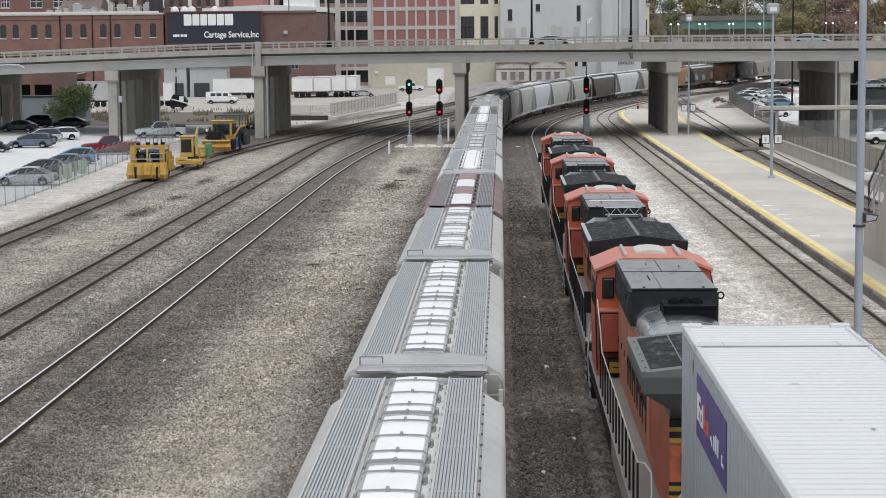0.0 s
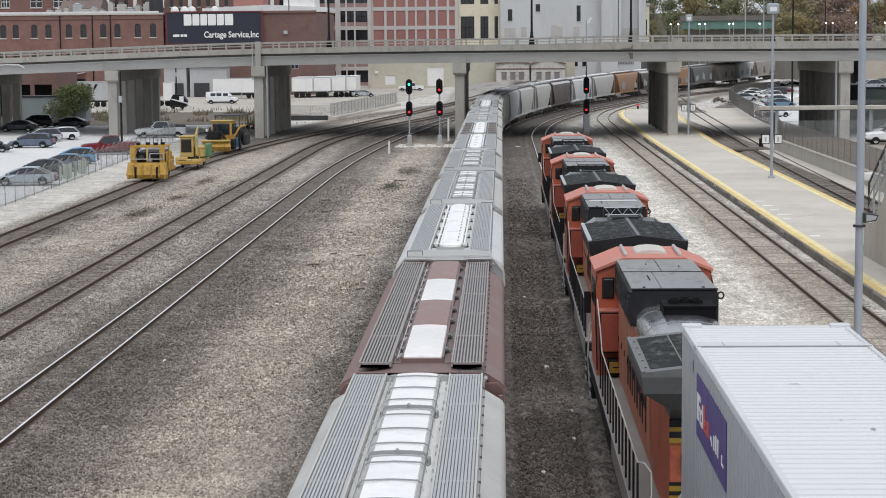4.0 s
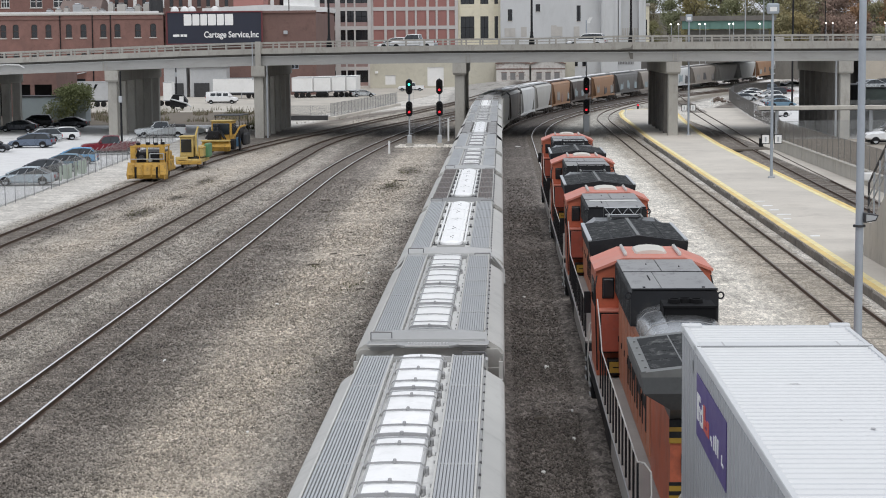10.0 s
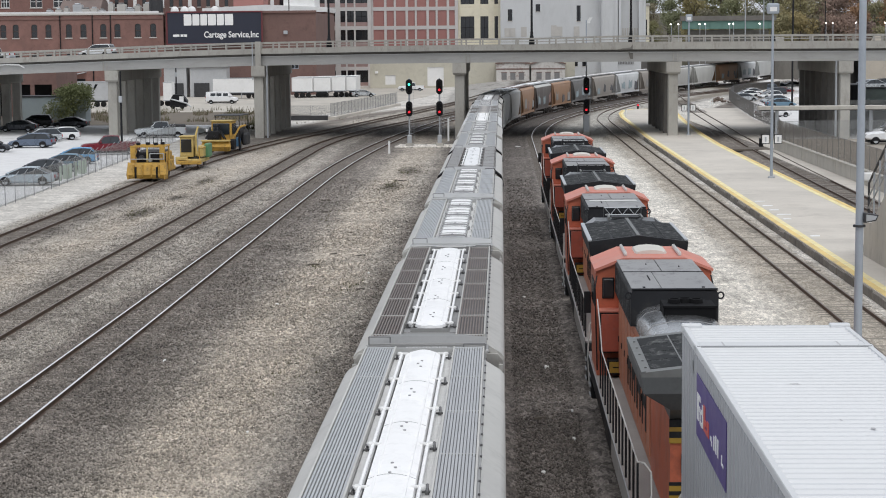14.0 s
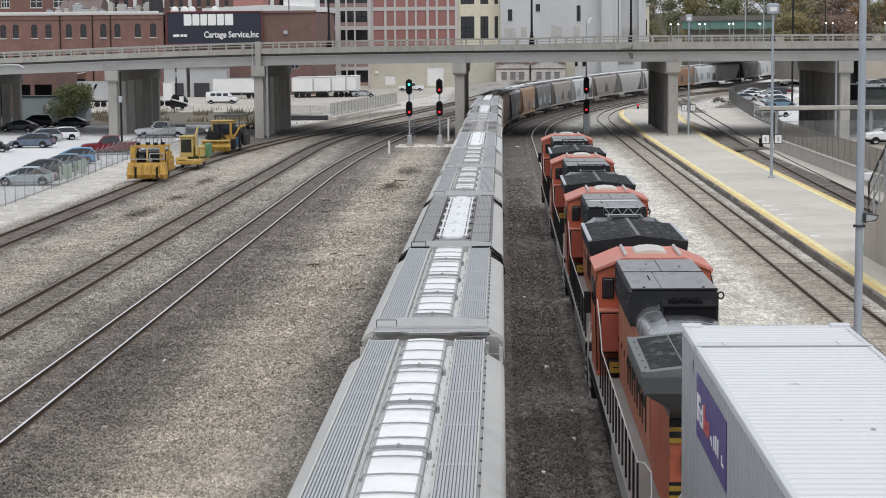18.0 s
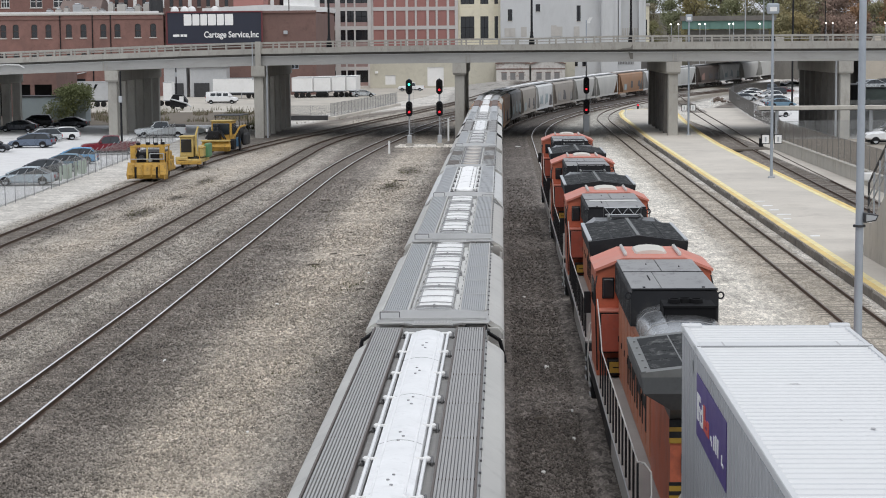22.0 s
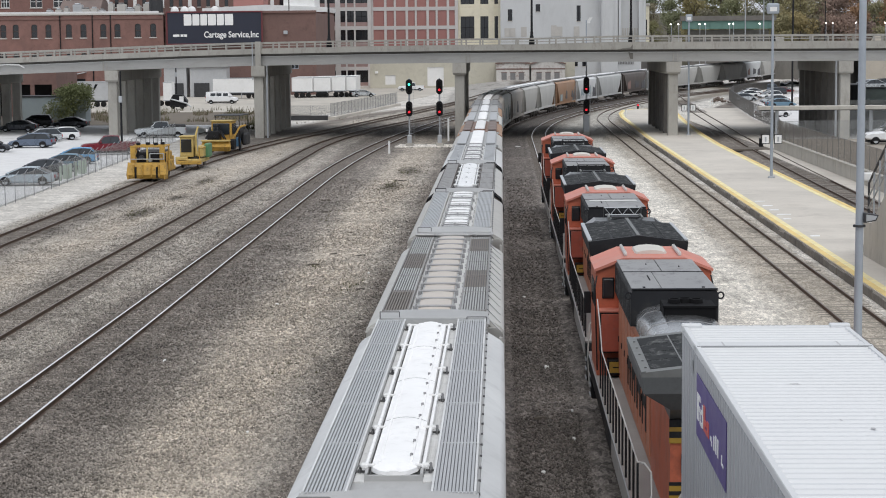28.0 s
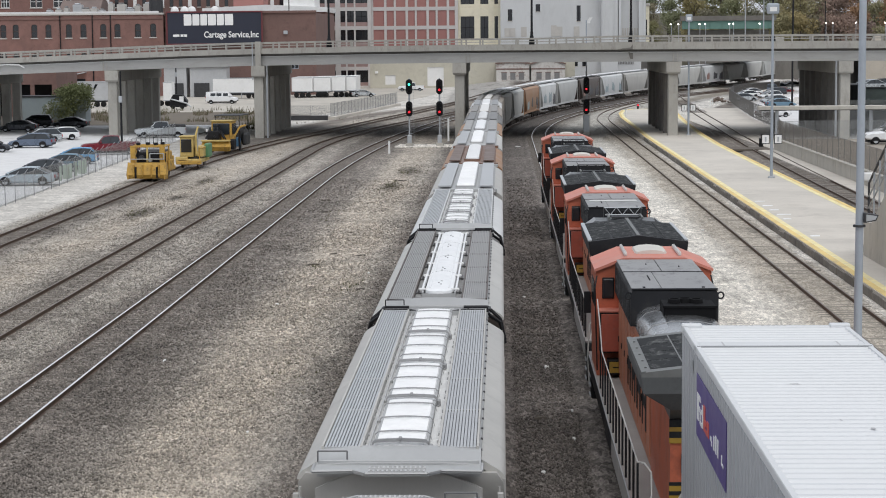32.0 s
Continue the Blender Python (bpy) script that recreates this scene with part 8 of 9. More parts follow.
silver = paint("silver", (0.50, 0.53, 0.55), 0.5)
slate = paint("slate_blue", (0.16, 0.20, 0.27), 0.4)
bright_blue = paint("bright_blue", (0.13, 0.36, 0.62), 0.3)
teal = paint("teal_blue", (0.16, 0.27, 0.36), 0.4)
char = paint("charcoal", (0.06, 0.065, 0.075), 0.4)
red = paint("dark_red", (0.17, 0.012, 0.022), 0.3)
white_p = paint("white", (0.78, 0.79, 0.80), 0.0)
black_p = paint("black", (0.015, 0.016, 0.02), 0.3)
pale_blue = paint("pale_silver_blue", (0.46, 0.53, 0.58), 0.4)
Z = -0.17
PARKED = [
    ("sedan", char, "dark sedan parked at the lot's edge", -51.0, 190.5, 10), ("wagon", slate, "slate-blue station wagon parked in the lot", -48.7, 198.8, 178), ("sedan", pale_blue, "pale silver-blue sedan by the fence", -36.1, 145.2, 184),
    ("hatch", char, "charcoal hatchback beside other parked cars", -37.0, 153.6, 186), ("hatch", teal, "teal-blue hatchback beside other parked cars", -37.0, 161.0, 186), ("hatch", bright_blue, "bright blue hatchback with a white mark", -38.0, 170.8, 188),
    ("pickup", red, "dark red pickup truck parked by the fence", -37.8, 185.5, 192), ("pickup", silver, "silver pickup truck with a dark bed cover", -38.8, 218.5, 196), ("suv", black_p, "black sport utility vehicle in the lot", -60.0, 247, 186),
    ("sedan", char, "dark sedan in the back row of the lot", -59.5, 236.5, 180), ("hatch", white_p, "white hatchback in the middle of the lot", -49.2, 214.0, 205), ("wagon", silver, "silver wagon next to a white hatchback", -50.4, 209.5, 205),
    ("sedan", char, "dark sedan with red tail lamps", -55.2, 246.0, 176), ("sedan", silver, "silver sedan in the lot", -58.5, 213.0, 190),
    ("sedan", white_p, "white sedan in the lot inside the bend", 43.9, 349.0, 200), ("hatch", white_p, "white hatchback in the lot inside the bend", 47.2, 342.0, 200), ("sedan", silver, "silver sedan in the lot inside the bend", 44.6, 318.0, 196),
    ("suv", char, "dark sport utility vehicle in the lot inside the bend", 50.0, 358.0, 200), ("sedan", red, "dull red sedan at the back of the lot", 53.2, 371.0, 150), ("hatch", silver, "silver hatchback by the fence in the lot", 41.2, 329.0, 20), ("sedan", white_p, "white sedan by the fence", 36.6, 262.0, 20), ("sedan", teal, "pale teal sedan on the far lot", 43.0, 300.0, 12)]
for i, (x, y) in enumerate(((46.6, 365.0), (52.0, 384.0), (56.4, 400.0), (61.0, 412.0), (64.0, 430.0))):
    k_ = ("sedan", "suv", "hatch", "wagon")[i % 4]
    p_ = (white_p, slate, silver, char, white_p)[i % 5]
    PARKED.append((k_, p_, ("white", "slate-blue", "silver", "dark", "white")[i % 5] + " car in the full lot inside the bend", x, y, 198 + 4 * (i % 3)))
for k, p_, lab, x, y, hd in PARKED:
    vehicle(k, p_, lab, x, y, Z + (0.1 if x > 0 else 0), hd, 1.0)
vehicle("suv", white_p, "white sport utility vehicle behind the low wall", 41.4, 206.5, -0.05, 184)
vehicle("sedan", silver, "silver car by the tan retaining wall", 47.2, 250.5, 3.75, 205)
vehicle("sedan", char, "dark car by the tan retaining wall", 50.0, 256.5, 3.75, 190)
vehicle("pickup", white_p, "white pickup truck on the raised lot", 35.6, 176.2, 0.86, 180)
vehicle("van", white_p, "white passenger van before the warehouse", -49.4, 341, Z, 0)
vehicle("pickup", white_p, "white pickup truck before the workshop door", -19.6, 420, Z, 180)
vehicle("sedan", silver, "silver car behind the white trailers", -27.0, 378, Z, 10)


def trailer(x0, x1, y, z0, z1, deep, label, marks=False, mat=None):
    t = thing("semi_trailer", label, "trailer", "parked trailers")
    mt = mat or m_white
    part("box", Geo().box(x0, y, z0, x1, y + deep, z1, 0.05), mt, t)
    part("rub_rail", Geo().box(x0 - 0.02, y - 0.03, z0, x1 + 0.02, y, z0 + 0.15), m_galv, t)
    part("top_rail", Geo().box(x0 - 0.02, y - 0.03, z1 - 0.12, x1 + 0.02, y, z1 + 0.01), m_galv, t)
    for x in (x0 + 1.2, x1 - 1.6):
        for dx in (0.0, 1.1):
            part("wheel", tyre_mesh, m_rubber, t, m=pose(x + dx - 0.3, y + 0.2, 0.34, 0, 0, 0) @ Matrix.Scale(1.45, 4))
    part("landing_leg", Geo().box((x0 + x1) / 2 + 1, y + 0.2, -0.15, (x0 + x1) / 2 + 1.15, y + 0.35, z0), m_galv, t)
    part("underframe", Geo().box(x0 + 0.5, y + 0.3, z0 - 0.3, x1 - 0.5, y + deep - 0.3, z0), m_dark, t)
    if marks:
        for i in range(8):
            if i in (3, 4):
                continue
            xx = x0 + (x1 - x0) * (0.22 + 0.085 * i)
            part("painted_bar", Geo().prism([(xx, z0 + 1.9), (xx + 0.35, z0 + 1.9), (xx + 0.85, z0 + 2.75), (xx + 0.4, z0 + 2.75)], "y", y - 0.05, y - 0.032), m_black, t, "dark slanted paint bar")
    return t


trailer(-80.4, -66.8, 327, 0.95, 4.15, 2.6, "dull grey trailer with dark slanted paint bars", True, m_corr)
trailer(-57.9, -56.4, 330, 0.7, 3.9, 3, "white box trailer seen from its end")
trailer(-55.6, -46.8, 372, 0.9, 3.75, 2.6, "long white box trailer by the sheds")
for i, (xa, xb) in enumerate(((-40.6, -36.6), (-36.5, -33.2), (-33.1, -30.4), (-30.3, -28.4))):
    trailer(xa, xb, 374 + i * 1.2, 1.0, 3.75 + 0.05 * i, 12, "white semi trailer in a row of four")
shed = thing("storage_box", "grey-green metal storage box beside the lot", "storage box")
m_gg = surf("grey_green_metal", (0.27, 0.315, 0.33), 0.6, 0.1, 0.08)
part("wall_shell", Geo().box(-67.0, 266, G0, -57.4, 269, 3.3, 0.05), m_gg, shed)
part("roof", Geo().box(-67.2, 265.8, 3.3, -57.2, 269.2, 3.42, 0.02), m_dark, shed)
part("hatch", Geo().box(-63.0, 265.93, 1.1, -62.3, 265.99, 2.3, 0.01), m_corr, shed)
LX = 11.6
ld = thing("skid_loader", "dark skid-steer loader by the fence", "loader")
part("body", Geo().prism([(x + LX, z) for x, z in ((-64.9, 0.3), (-62.4, 0.3), (-62.2, 1.3), (-63.0, 2.3), (-64.4, 2.3), (-64.9, 1.5))], "y", 310, 311.7), m_black, ld)
part("window", Geo().box(-63.4 + LX, 309.96, 1.2, -62.7 + LX, 309.995, 2.0), m_white, ld)
part("arm", Geo().rod([(-64.8 + LX, 309.9, 1.6), (-62.2 + LX, 309.9, 0.9), (-61.5 + LX, 309.9, 0.3)], 0.12, 6), m_galv, ld)
for x in (-64.4, -62.9):
    part("wheel", tyre_mesh, m_rubber, ld, m=pose(x + LX, 309.9, 0.33 + G0 + 0.2))
# utility poles beside the lot
for x, y, h in ((-41.3, 209, 7.5), (-54.6, 324, 9.0), (-45.9, 420, 26.0)):
    up_ = thing("utility_pole", "slim dark utility pole", "pole", "utility poles")
    part("pole", Geo().tube((x, y, -0.4), (x, y, h), 0.13, 8, 0.10), m_black, up_)
    part("box", Geo().box(x - 0.2, y - 0.3, h * 0.55, x + 0.2, y - 0.1, h * 0.55 + 0.7, 0.04), m_galv, up_)


# ---------- track work machines ----------
m_mow = surf("work_machine_yellow", (0.54, 0.32, 0.06), 0.6, 0.0, 0.25, 1.1, 10, 0.06, (0.07, 0.055, 0.04), 0.9)
m_mow2 = surf("pale_machine_yellow", (0.56, 0.42, 0.15), 0.6, 0.05, 0.16, 0.9, 10, 0.06, (0.16, 0.12, 0.07), 0.75)
m_green_t = surf("green_tank_paint", (0.10, 0.24, 0.12), 0.55, 0, 0.1)
m_blue_t = surf("blue_tank_paint", (0.07, 0.17, 0.30), 0.55, 0, 0.1)


def rail_wheels(t, ys, r=0.38):
    for y in ys:
        for s in (1, -1):
            part("wheel", wheel_mesh, m_wheel, t, m=pose(s * 0.68, y, 0.46, 0, 0, 0 if s > 0 else 180))


def ballast_regulator(x, y, turn):
    t = thing("ballast_regulator", "yellow ballast regulator with open side frames", "track machine", "track work machines")
    part("frame", Geo().box(-1.2, -2.2, 0.55, 1.2, 3.6, 0.95, 0.04), m_mow, t)
    part("plow_box", Geo().loft([[(-1.55, -2.75, 0.15), (1.55, -2.75, 0.15), (1.55, -2.2, 0.15), (-1.55, -2.2, 0.15)], [(-1.6, -2.9, 0.5), (1.6, -2.9, 0.5), (1.6, -2.1, 0.5), (-1.6, -2.1, 0.5)], [(-1.5, -2.6, 1.55), (1.5, -2.6, 1.55), (1.5, -2.1, 1.55), (-1.5, -2.1, 1.55)]]), m_mow, t)
    for xx in (-1.52, 1.42):
        part("plow_wing", Geo().prism([(-2.95, 0.1), (-1.8, 0.1), (-1.7, 1.3), (-2.6, 1.6)], "x", xx, xx + 0.1), m_mow, t)
    for xx in (-1.0, -0.3, 0.4, 1.0):
        part("rib", Geo().box(xx - 0.05, -2.98, 0.3, xx + 0.05, -2.7, 1.4, 0.02), m_mow, t)
    part("engine_hood", Geo().box(-1.15, -0.2, 0.95, 1.15, 2.4, 2.35, 0.08), m_mow, t)
    part("radiator", Geo().box(-1.1, -0.26, 1.2, 1.1, -0.2, 2.3, 0.02), m_black, t)
    part("engine_cover", Geo().box(-1.0, -0.1, 2.35, 1.0, 2.2, 2.5, 0.05), m_dark, t)
    part("window_bar", Geo().box(-0.1, -2.2, 1.6, 0.05, -2.1, 2.9, 0.02), m_mow2, t)
    part("cab_frame", Geo().rod([(-1.3, -2.1, 1.55), (-1.3, -2.1, 2.95), (1.3, -2.1, 2.95), (1.3, -2.1, 1.55)], 0.07, 6).rod([(-1.3, 0.0, 0.95), (-1.3, 0.0, 2.95), (1.3, 0.0, 2.95), (1.3, 0.0, 0.95)], 0.07, 6).rod([(-1.3, -2.1, 2.95), (-1.3, 0, 2.95)], 0.07, 6).rod([(1.3, -2.1, 2.95), (1.3, 0, 2.95)], 0.07, 6), m_mow, t)
    part("roof_frame", Geo().box(-1.4, -2.2, 2.9, 1.4, -2.0, 3.05, 0.03).box(-1.4, -0.1, 2.9, 1.4, 0.15, 3.05, 0.03), m_mow, t)
    for xx in (-1.38, 0.95):
        part("side_panel", Geo().box(xx, -2.18, 1.5, xx + 0.42, -2.08, 2.95, 0.03), m_mow, t)
    part("machinery", Geo().box(-0.95, -1.9, 1.5, 0.9, -0.4, 2.45, 0.1), m_black, t)
    part("pump", Geo().tube((-0.5, -1.9, 2.0), (-0.5, -2.25, 2.0), 0.2, 10), m_dark, t)
    part("pump", Geo().tube((0.2, -1.9, 1.75), (0.2, -2.2, 1.75), 0.16, 10), m_galv, t)
    part("front_rail", Geo().rod([(-1.3, -2.3, 1.85), (1.3, -2.3, 1.85), (1.3, -2.3, 2.35), (0.2, -2.3, 2.35), (0.2, -2.3, 1.85)], 0.05, 6), m_galv, t)
    part("blade_slot", Geo().box(-0.9, -2.99, 0.2, -0.78, -2.6, 1.2, 0.02).box(0.78, -2.99, 0.2, 0.9, -2.6, 1.2, 0.02), m_black, t)
    part("seat", Geo().box(-0.3, -1.2, 1.3, 0.4, -0.6, 2.1, 0.06), m_black, t)
    part("hose_rack", Geo().rod([(-1.1, -1.9, 1.7), (-0.8, -1.9, 2.6), (-0.6, -1.6, 1.7), (-0.95, -1.5, 2.7)], 0.06, 5), m_black, t)
    for xx, yy in ((-0.9, -1.2), (-0.2, -0.8), (0.55, -1.4), (0.9, -0.4)):
        part("valve_block", Geo().box(xx - 0.15, yy - 0.15, 3.05, xx + 0.15, yy + 0.15, 3.28, 0.03), m_black, t)
    part("exhaust", Geo().tube((0.6, 0.8, 2.3), (0.6, 0.8, 3.45), 0.07, 8), m_dark, t)
    part("beacon_pole", Geo().rod([(0.2, -0.6, 3.05), (0.2, -0.6, 3.7), (0.5, -0.6, 3.8)], 0.03, 5), m_dark, t)
    part("rear_box", Geo().box(-1.1, 2.6, 0.95, 1.1, 3.6, 1.8, 0.05), m_mow, t)
    part("side_tank", Geo().box(1.15, 0.2, 0.7, 1.3, 2.2, 1.6, 0.06), m_mow, t)
    rail_wheels(t, (-1.2, 2.6))
    t.matrix_basis = pose(x, y, 0, 0, 0, turn) @ Matrix.Diagonal((0.97, 1, 0.86, 1))


def tie_crane(x, y, turn):
    t = thing("tie_crane", "pale yellow tie crane with a glazed cab", "track machine", "track work machines")
    part("frame", Geo().box(-1.1, -2.0, 0.5, 1.1, 3.0, 0.85, 0.04), m_mow2, t)
    part("turntable", Geo().tube((0, 0, 0.85), (0, 0, 1.1), 0.8, 14), m_dark, t)
    cab = part("cab", Geo().box(-1.0, -1.2, 1.05, 0.25, 0.6, 2.95, 0.06), m_mow2, t)
    part("front_glass", Geo().box(-0.88, -1.24, 1.5, 0.12, -1.2, 2.75, 0.02), m_glass, cab)
    part("side_glass", Geo().box(-1.04, -0.95, 1.6, -1.0, 0.35, 2.7, 0.02), m_glass, cab)
    part("cab_roof", Geo().box(-1.08, -1.3, 2.95, 0.33, 0.7, 3.05, 0.03), m_mow2, t)
    part("engine_box", Geo().box(0.3, -0.6, 1.05, 1.15, 1.9, 2.0, 0.06), m_mow2, t)
    part("boom", Geo().rod([(0.55, -0.9, 1.3), (0.45, -0.7, 3.1), (0.62, -0.3, 3.9)], 0.10, 6), m_mow2, t)
    part("boom_tip", Geo().rod([(0.62, -0.3, 3.9), (1.2, 0.9, 3.7)], 0.08, 6), m_galv, t)
    part("jib_ram", Geo().tube((0.6, -0.8, 1.6), (0.6, -0.4, 3.6), 0.06, 6), m_galv, t)
    part("green_tank", Geo().box(1.0, 0.6, 0.9, 1.5, 2.4, 2.2, 0.12), m_green_t, t)
    part("tool_box", Geo().box(-1.3, -2.0, 0.6, -0.2, -1.3, 1.1, 0.05), m_mow2, t)
    part("step", Geo().box(-1.35, -1.1, 0.35, -1.05, -0.3, 0.42), m_galv, t)
    part("front_bumper", Geo().box(-1.2, -2.3, 0.4, 1.2, -2.0, 0.75, 0.05), m_mow, t)
    part("arm_rack", Geo().rod([(1.0, -1.9, 0.8), (1.0, -1.9, 1.9), (1.2, 0.4, 1.9)], 0.05, 5), m_mow, t)
    rail_wheels(t, (-1.2, 2.0))
    t.matrix_basis = pose(x, y, 0, 0, 0, turn) @ Matrix.Diagonal((0.88, 1, 0.88, 1))


def tamper(x, y, turn):
    t = thing("tamping_machine", "yellow and black tamping machine with a canopy roof", "track machine", "track work machines")
    part("frame", Geo().box(-1.2, -3.0, 0.55, 1.2, 6.0, 0.95, 0.04), m_mow, t)
    part("front_blade", Geo().loft([[(-1.6, -3.6, 0.2), (1.6, -3.6, 0.2), (1.6, -3.2, 0.2), (-1.6, -3.2, 0.2)], [(-1.7, -3.9, 0.7), (1.7, -3.9, 0.7), (1.7, -3.2, 0.7), (-1.7, -3.2, 0.7)], [(-1.6, -3.5, 1.25), (1.6, -3.5, 1.25), (1.6, -3.2, 1.25), (-1.6, -3.2, 1.25)]]), m_mow, t)
    part("blade_lip", Geo().box(-1.7, -3.92, 1.25, 1.7, -3.3, 1.4, 0.03), m_mow2, t)
    part("work_head", Geo().box(-1.2, -2.9, 1.1, 0.2, -1.6, 2.3, 0.08), m_black, t)
    for xx in (-1.0, -0.55, -0.1):
        part("tamping_tool", Geo().tube((xx, -2.6, 0.5), (xx, -2.3, 2.7), 0.09, 6), m_dark, t)
    cab = part("cab", Geo().box(-1.15, -1.2, 0.95, 1.25, 1.0, 3.25, 0.08), m_mow, t)
    part("front_glass", Geo().box(-0.95, -1.25, 1.85, 1.05, -1.2, 3.05, 0.02), m_glass, cab)
    part("side_glass", Geo().box(1.25, -0.9, 1.85, 1.29, 0.8, 3.0, 0.02), m_glass, cab)
    part("cab_roof", Geo().box(-1.25, -1.35, 3.25, 1.35, 1.15, 3.35, 0.03), m_mow2, t)
    part("hose_bundle", Geo().rod([(-1.3, -3.0, 1.5), (-0.9, -2.6, 2.3), (-0.2, -2.9, 1.6), (0.3, -2.5, 2.2), (0.8, -2.8, 1.5)], 0.13, 5), m_black, t)
    part("ballast_broom", Geo().box(1.3, -2.4, 0.3, 1.8, -1.0, 1.4, 0.15), m_black, t)
    part("canopy", Geo().box(-1.2, 0.4, 3.75, 1.9, 4.8, 3.85, 0.03), m_dark, t)
    part("canopy_post", Geo().tube((-1.1, 0.5, 3.3), (-1.1, 0.5, 3.8), 0.05), m_dark, t)
    for yy in (0.5, 4.7):
        part("canopy_post", Geo().tube((1.8, yy, 1.0), (1.8, yy, 3.8), 0.05), m_dark, t)
    part("engine", Geo().box(-1.1, 1.2, 0.95, 1.4, 4.2, 2.4, 0.08), m_dark, t)
    part("blue_tank", Geo().box(1.5, -0.4, 0.5, 1.95, 0.5, 1.5, 0.12), m_blue_t, t)
    part("black_cover", Geo().box(1.5, 2.4, 0.5, 2.1, 4.6, 1.8, 0.2), m_dark, t)
    part("side_jack", Geo().tube((2.0, -0.4, 0.1), (2.0, -0.4, 2.2), 0.12, 8), m_black, t)
    part("orange_arm", Geo().rod([(1.2, -0.6, 1.2), (1.9, 0.2, 2.6), (2.2, 1.6, 2.7)], 0.12, 6), m_mow, t)
    part("hose", Geo().rod([(-0.7, -2.0, 2.3), (-0.2, -1.7, 2.9), (0.3, -1.5, 2.0), (0.9, -2.4, 1.4)], 0.07, 5), m_black, t)
    part("floodlight", Geo().box(-1.5, -2.4, 2.2, -1.2, -2.2, 2.5, 0.05), m_white, t)
    rail_wheels(t, (-2.0, 4.8))
    t.matrix_basis = pose(x, y, 0, 0, 0, turn) @ Matrix.Diagonal((0.82, 1, 0.9, 1))


ballast_regulator(-27.25, 150.0, 0)
tie_crane(-26.2, 163.0, 0)
tamper(-27.0, 187.0, -4)

# ---------- traffic on the overpass ----------
def lane(x, back):
    y, z = deck_at(x)
    return y + back, z + 1.50


def px_x(px, back):
    """The place on the deck under a bearing, given as a slope number."""
    k = (px - 893.0) / 3419.0
    x = 0.0
    for _ in range(12):
        x = k * (deck_at(x)[0] + back)
    return x


DECK_TRAFFIC = []


def drive(v, back, marks, heading):
    """marks: seconds and bearing number; before and after them the car keeps its pace on the hidden ends of the deck."""
    pts = [(t, px_x(p, back)) for t, p in marks]
    (ta, xa), (tb, xb) = pts[0], pts[1]
    (tc_, xc), (td, xd) = pts[-2], pts[-1]
    va, vb = (xb - xa) / (tb - ta), (xd - xc) / (td - tc_)
    pre, post = [], []
    t, x = ta, xa
    while t > 0:
        dt = min(1.0, t)
        t -= dt
        x = max(-150.0, min(145.0, x - va * dt))
        pre.append((t, x))
    t, x = td, xd
    while t < 32:
        dt = min(1.0, 32 - t)
        t += dt
        x = max(-150.0, min(145.0, x + vb * dt))
        post.append((t, x))
    rows = []
    for t, x in pre[::-1] + pts + post:
        y, z = lane(x, back)
        ya, za = lane(x + 1, back)
        rows.append((t, pose(x, y, z, 0, -math.degrees(math.atan2(za - z, 1)) * (1 if heading == 0 else -1), heading + math.degrees(math.atan2(ya - y, 1)))))
    DECK_TRAFFIC.append((v, rows))


drive(vehicle("hatch", white_p, "white hatchback driving on the overpass", 0, 0, 0, 0, 0.92, True), 6.5, [(7, 1390), (8, 1155), (9, 925), (10, 705), (11, 490), (12, 292), (13, 110)], 180)
drive(vehicle("pickup", white_p, "white pickup truck driving on the overpass", 0, 0, 0, 0, 0.92, True), 3.2, [(6.5, 1540), (7, 1462), (8, 1215), (9, 958), (10, 738), (11, 525), (12, 338), (13, 162)], 180)
drive(vehicle("suv", white_p, "white sport utility vehicle driving on the overpass", 0, 0, 0, 0, 0.92, True), 3.2, [(8.5, 1440), (9, 1305), (10, 1043), (11, 795), (12, 570), (13, 365), (14, 178)], 180)
drive(vehicle("sedan", silver, "silver sedan driving on the overpass", 0, 0, 0, 0, 1.0, True), 13.0, [(0, 987), (0.5, 1088), (1, 1190), (2, 1395), (3, 1600)], 0)
drive(vehicle("sedan", pale_blue, "pale sedan driving on the overpass", 0, 0, 0, 0, 1.0, True), 13.0, [(0, 1436), (0.5, 1558), (1, 1680)], 0)
# ---------- trees, brush, far lamps, litter ----------
def leaf_mat(name, col, var=0.2):
    mt = bpy.data.materials.new(name)
    mt.use_nodes = True
    nt = mt.node_tree
    b = nt.nodes["Principled BSDF"]
    geo = nt.nodes.new("ShaderNodeNewGeometry")
    info = nt.nodes.new("ShaderNodeObjectInfo")
    c1 = ramp_mix(nt, geo.outputs["Random Per Island"], tuple(c * (1 - var) for c in col), tuple(min(1, c * (1 + var)) for c in col))
    c2 = ramp_mix(nt, spread(nt, info.outputs["Random"], 0, 1, 0, 0.35), c1, (col[0] * 1.5, col[1] * 1.05, col[2] * 0.6))
    nt.links.new(c2, b.inputs["Base Color"])
    b.inputs["Roughness"].default_value = 0.8
    b.inputs["Specular IOR Level"].default_value = 0.2
    return mt


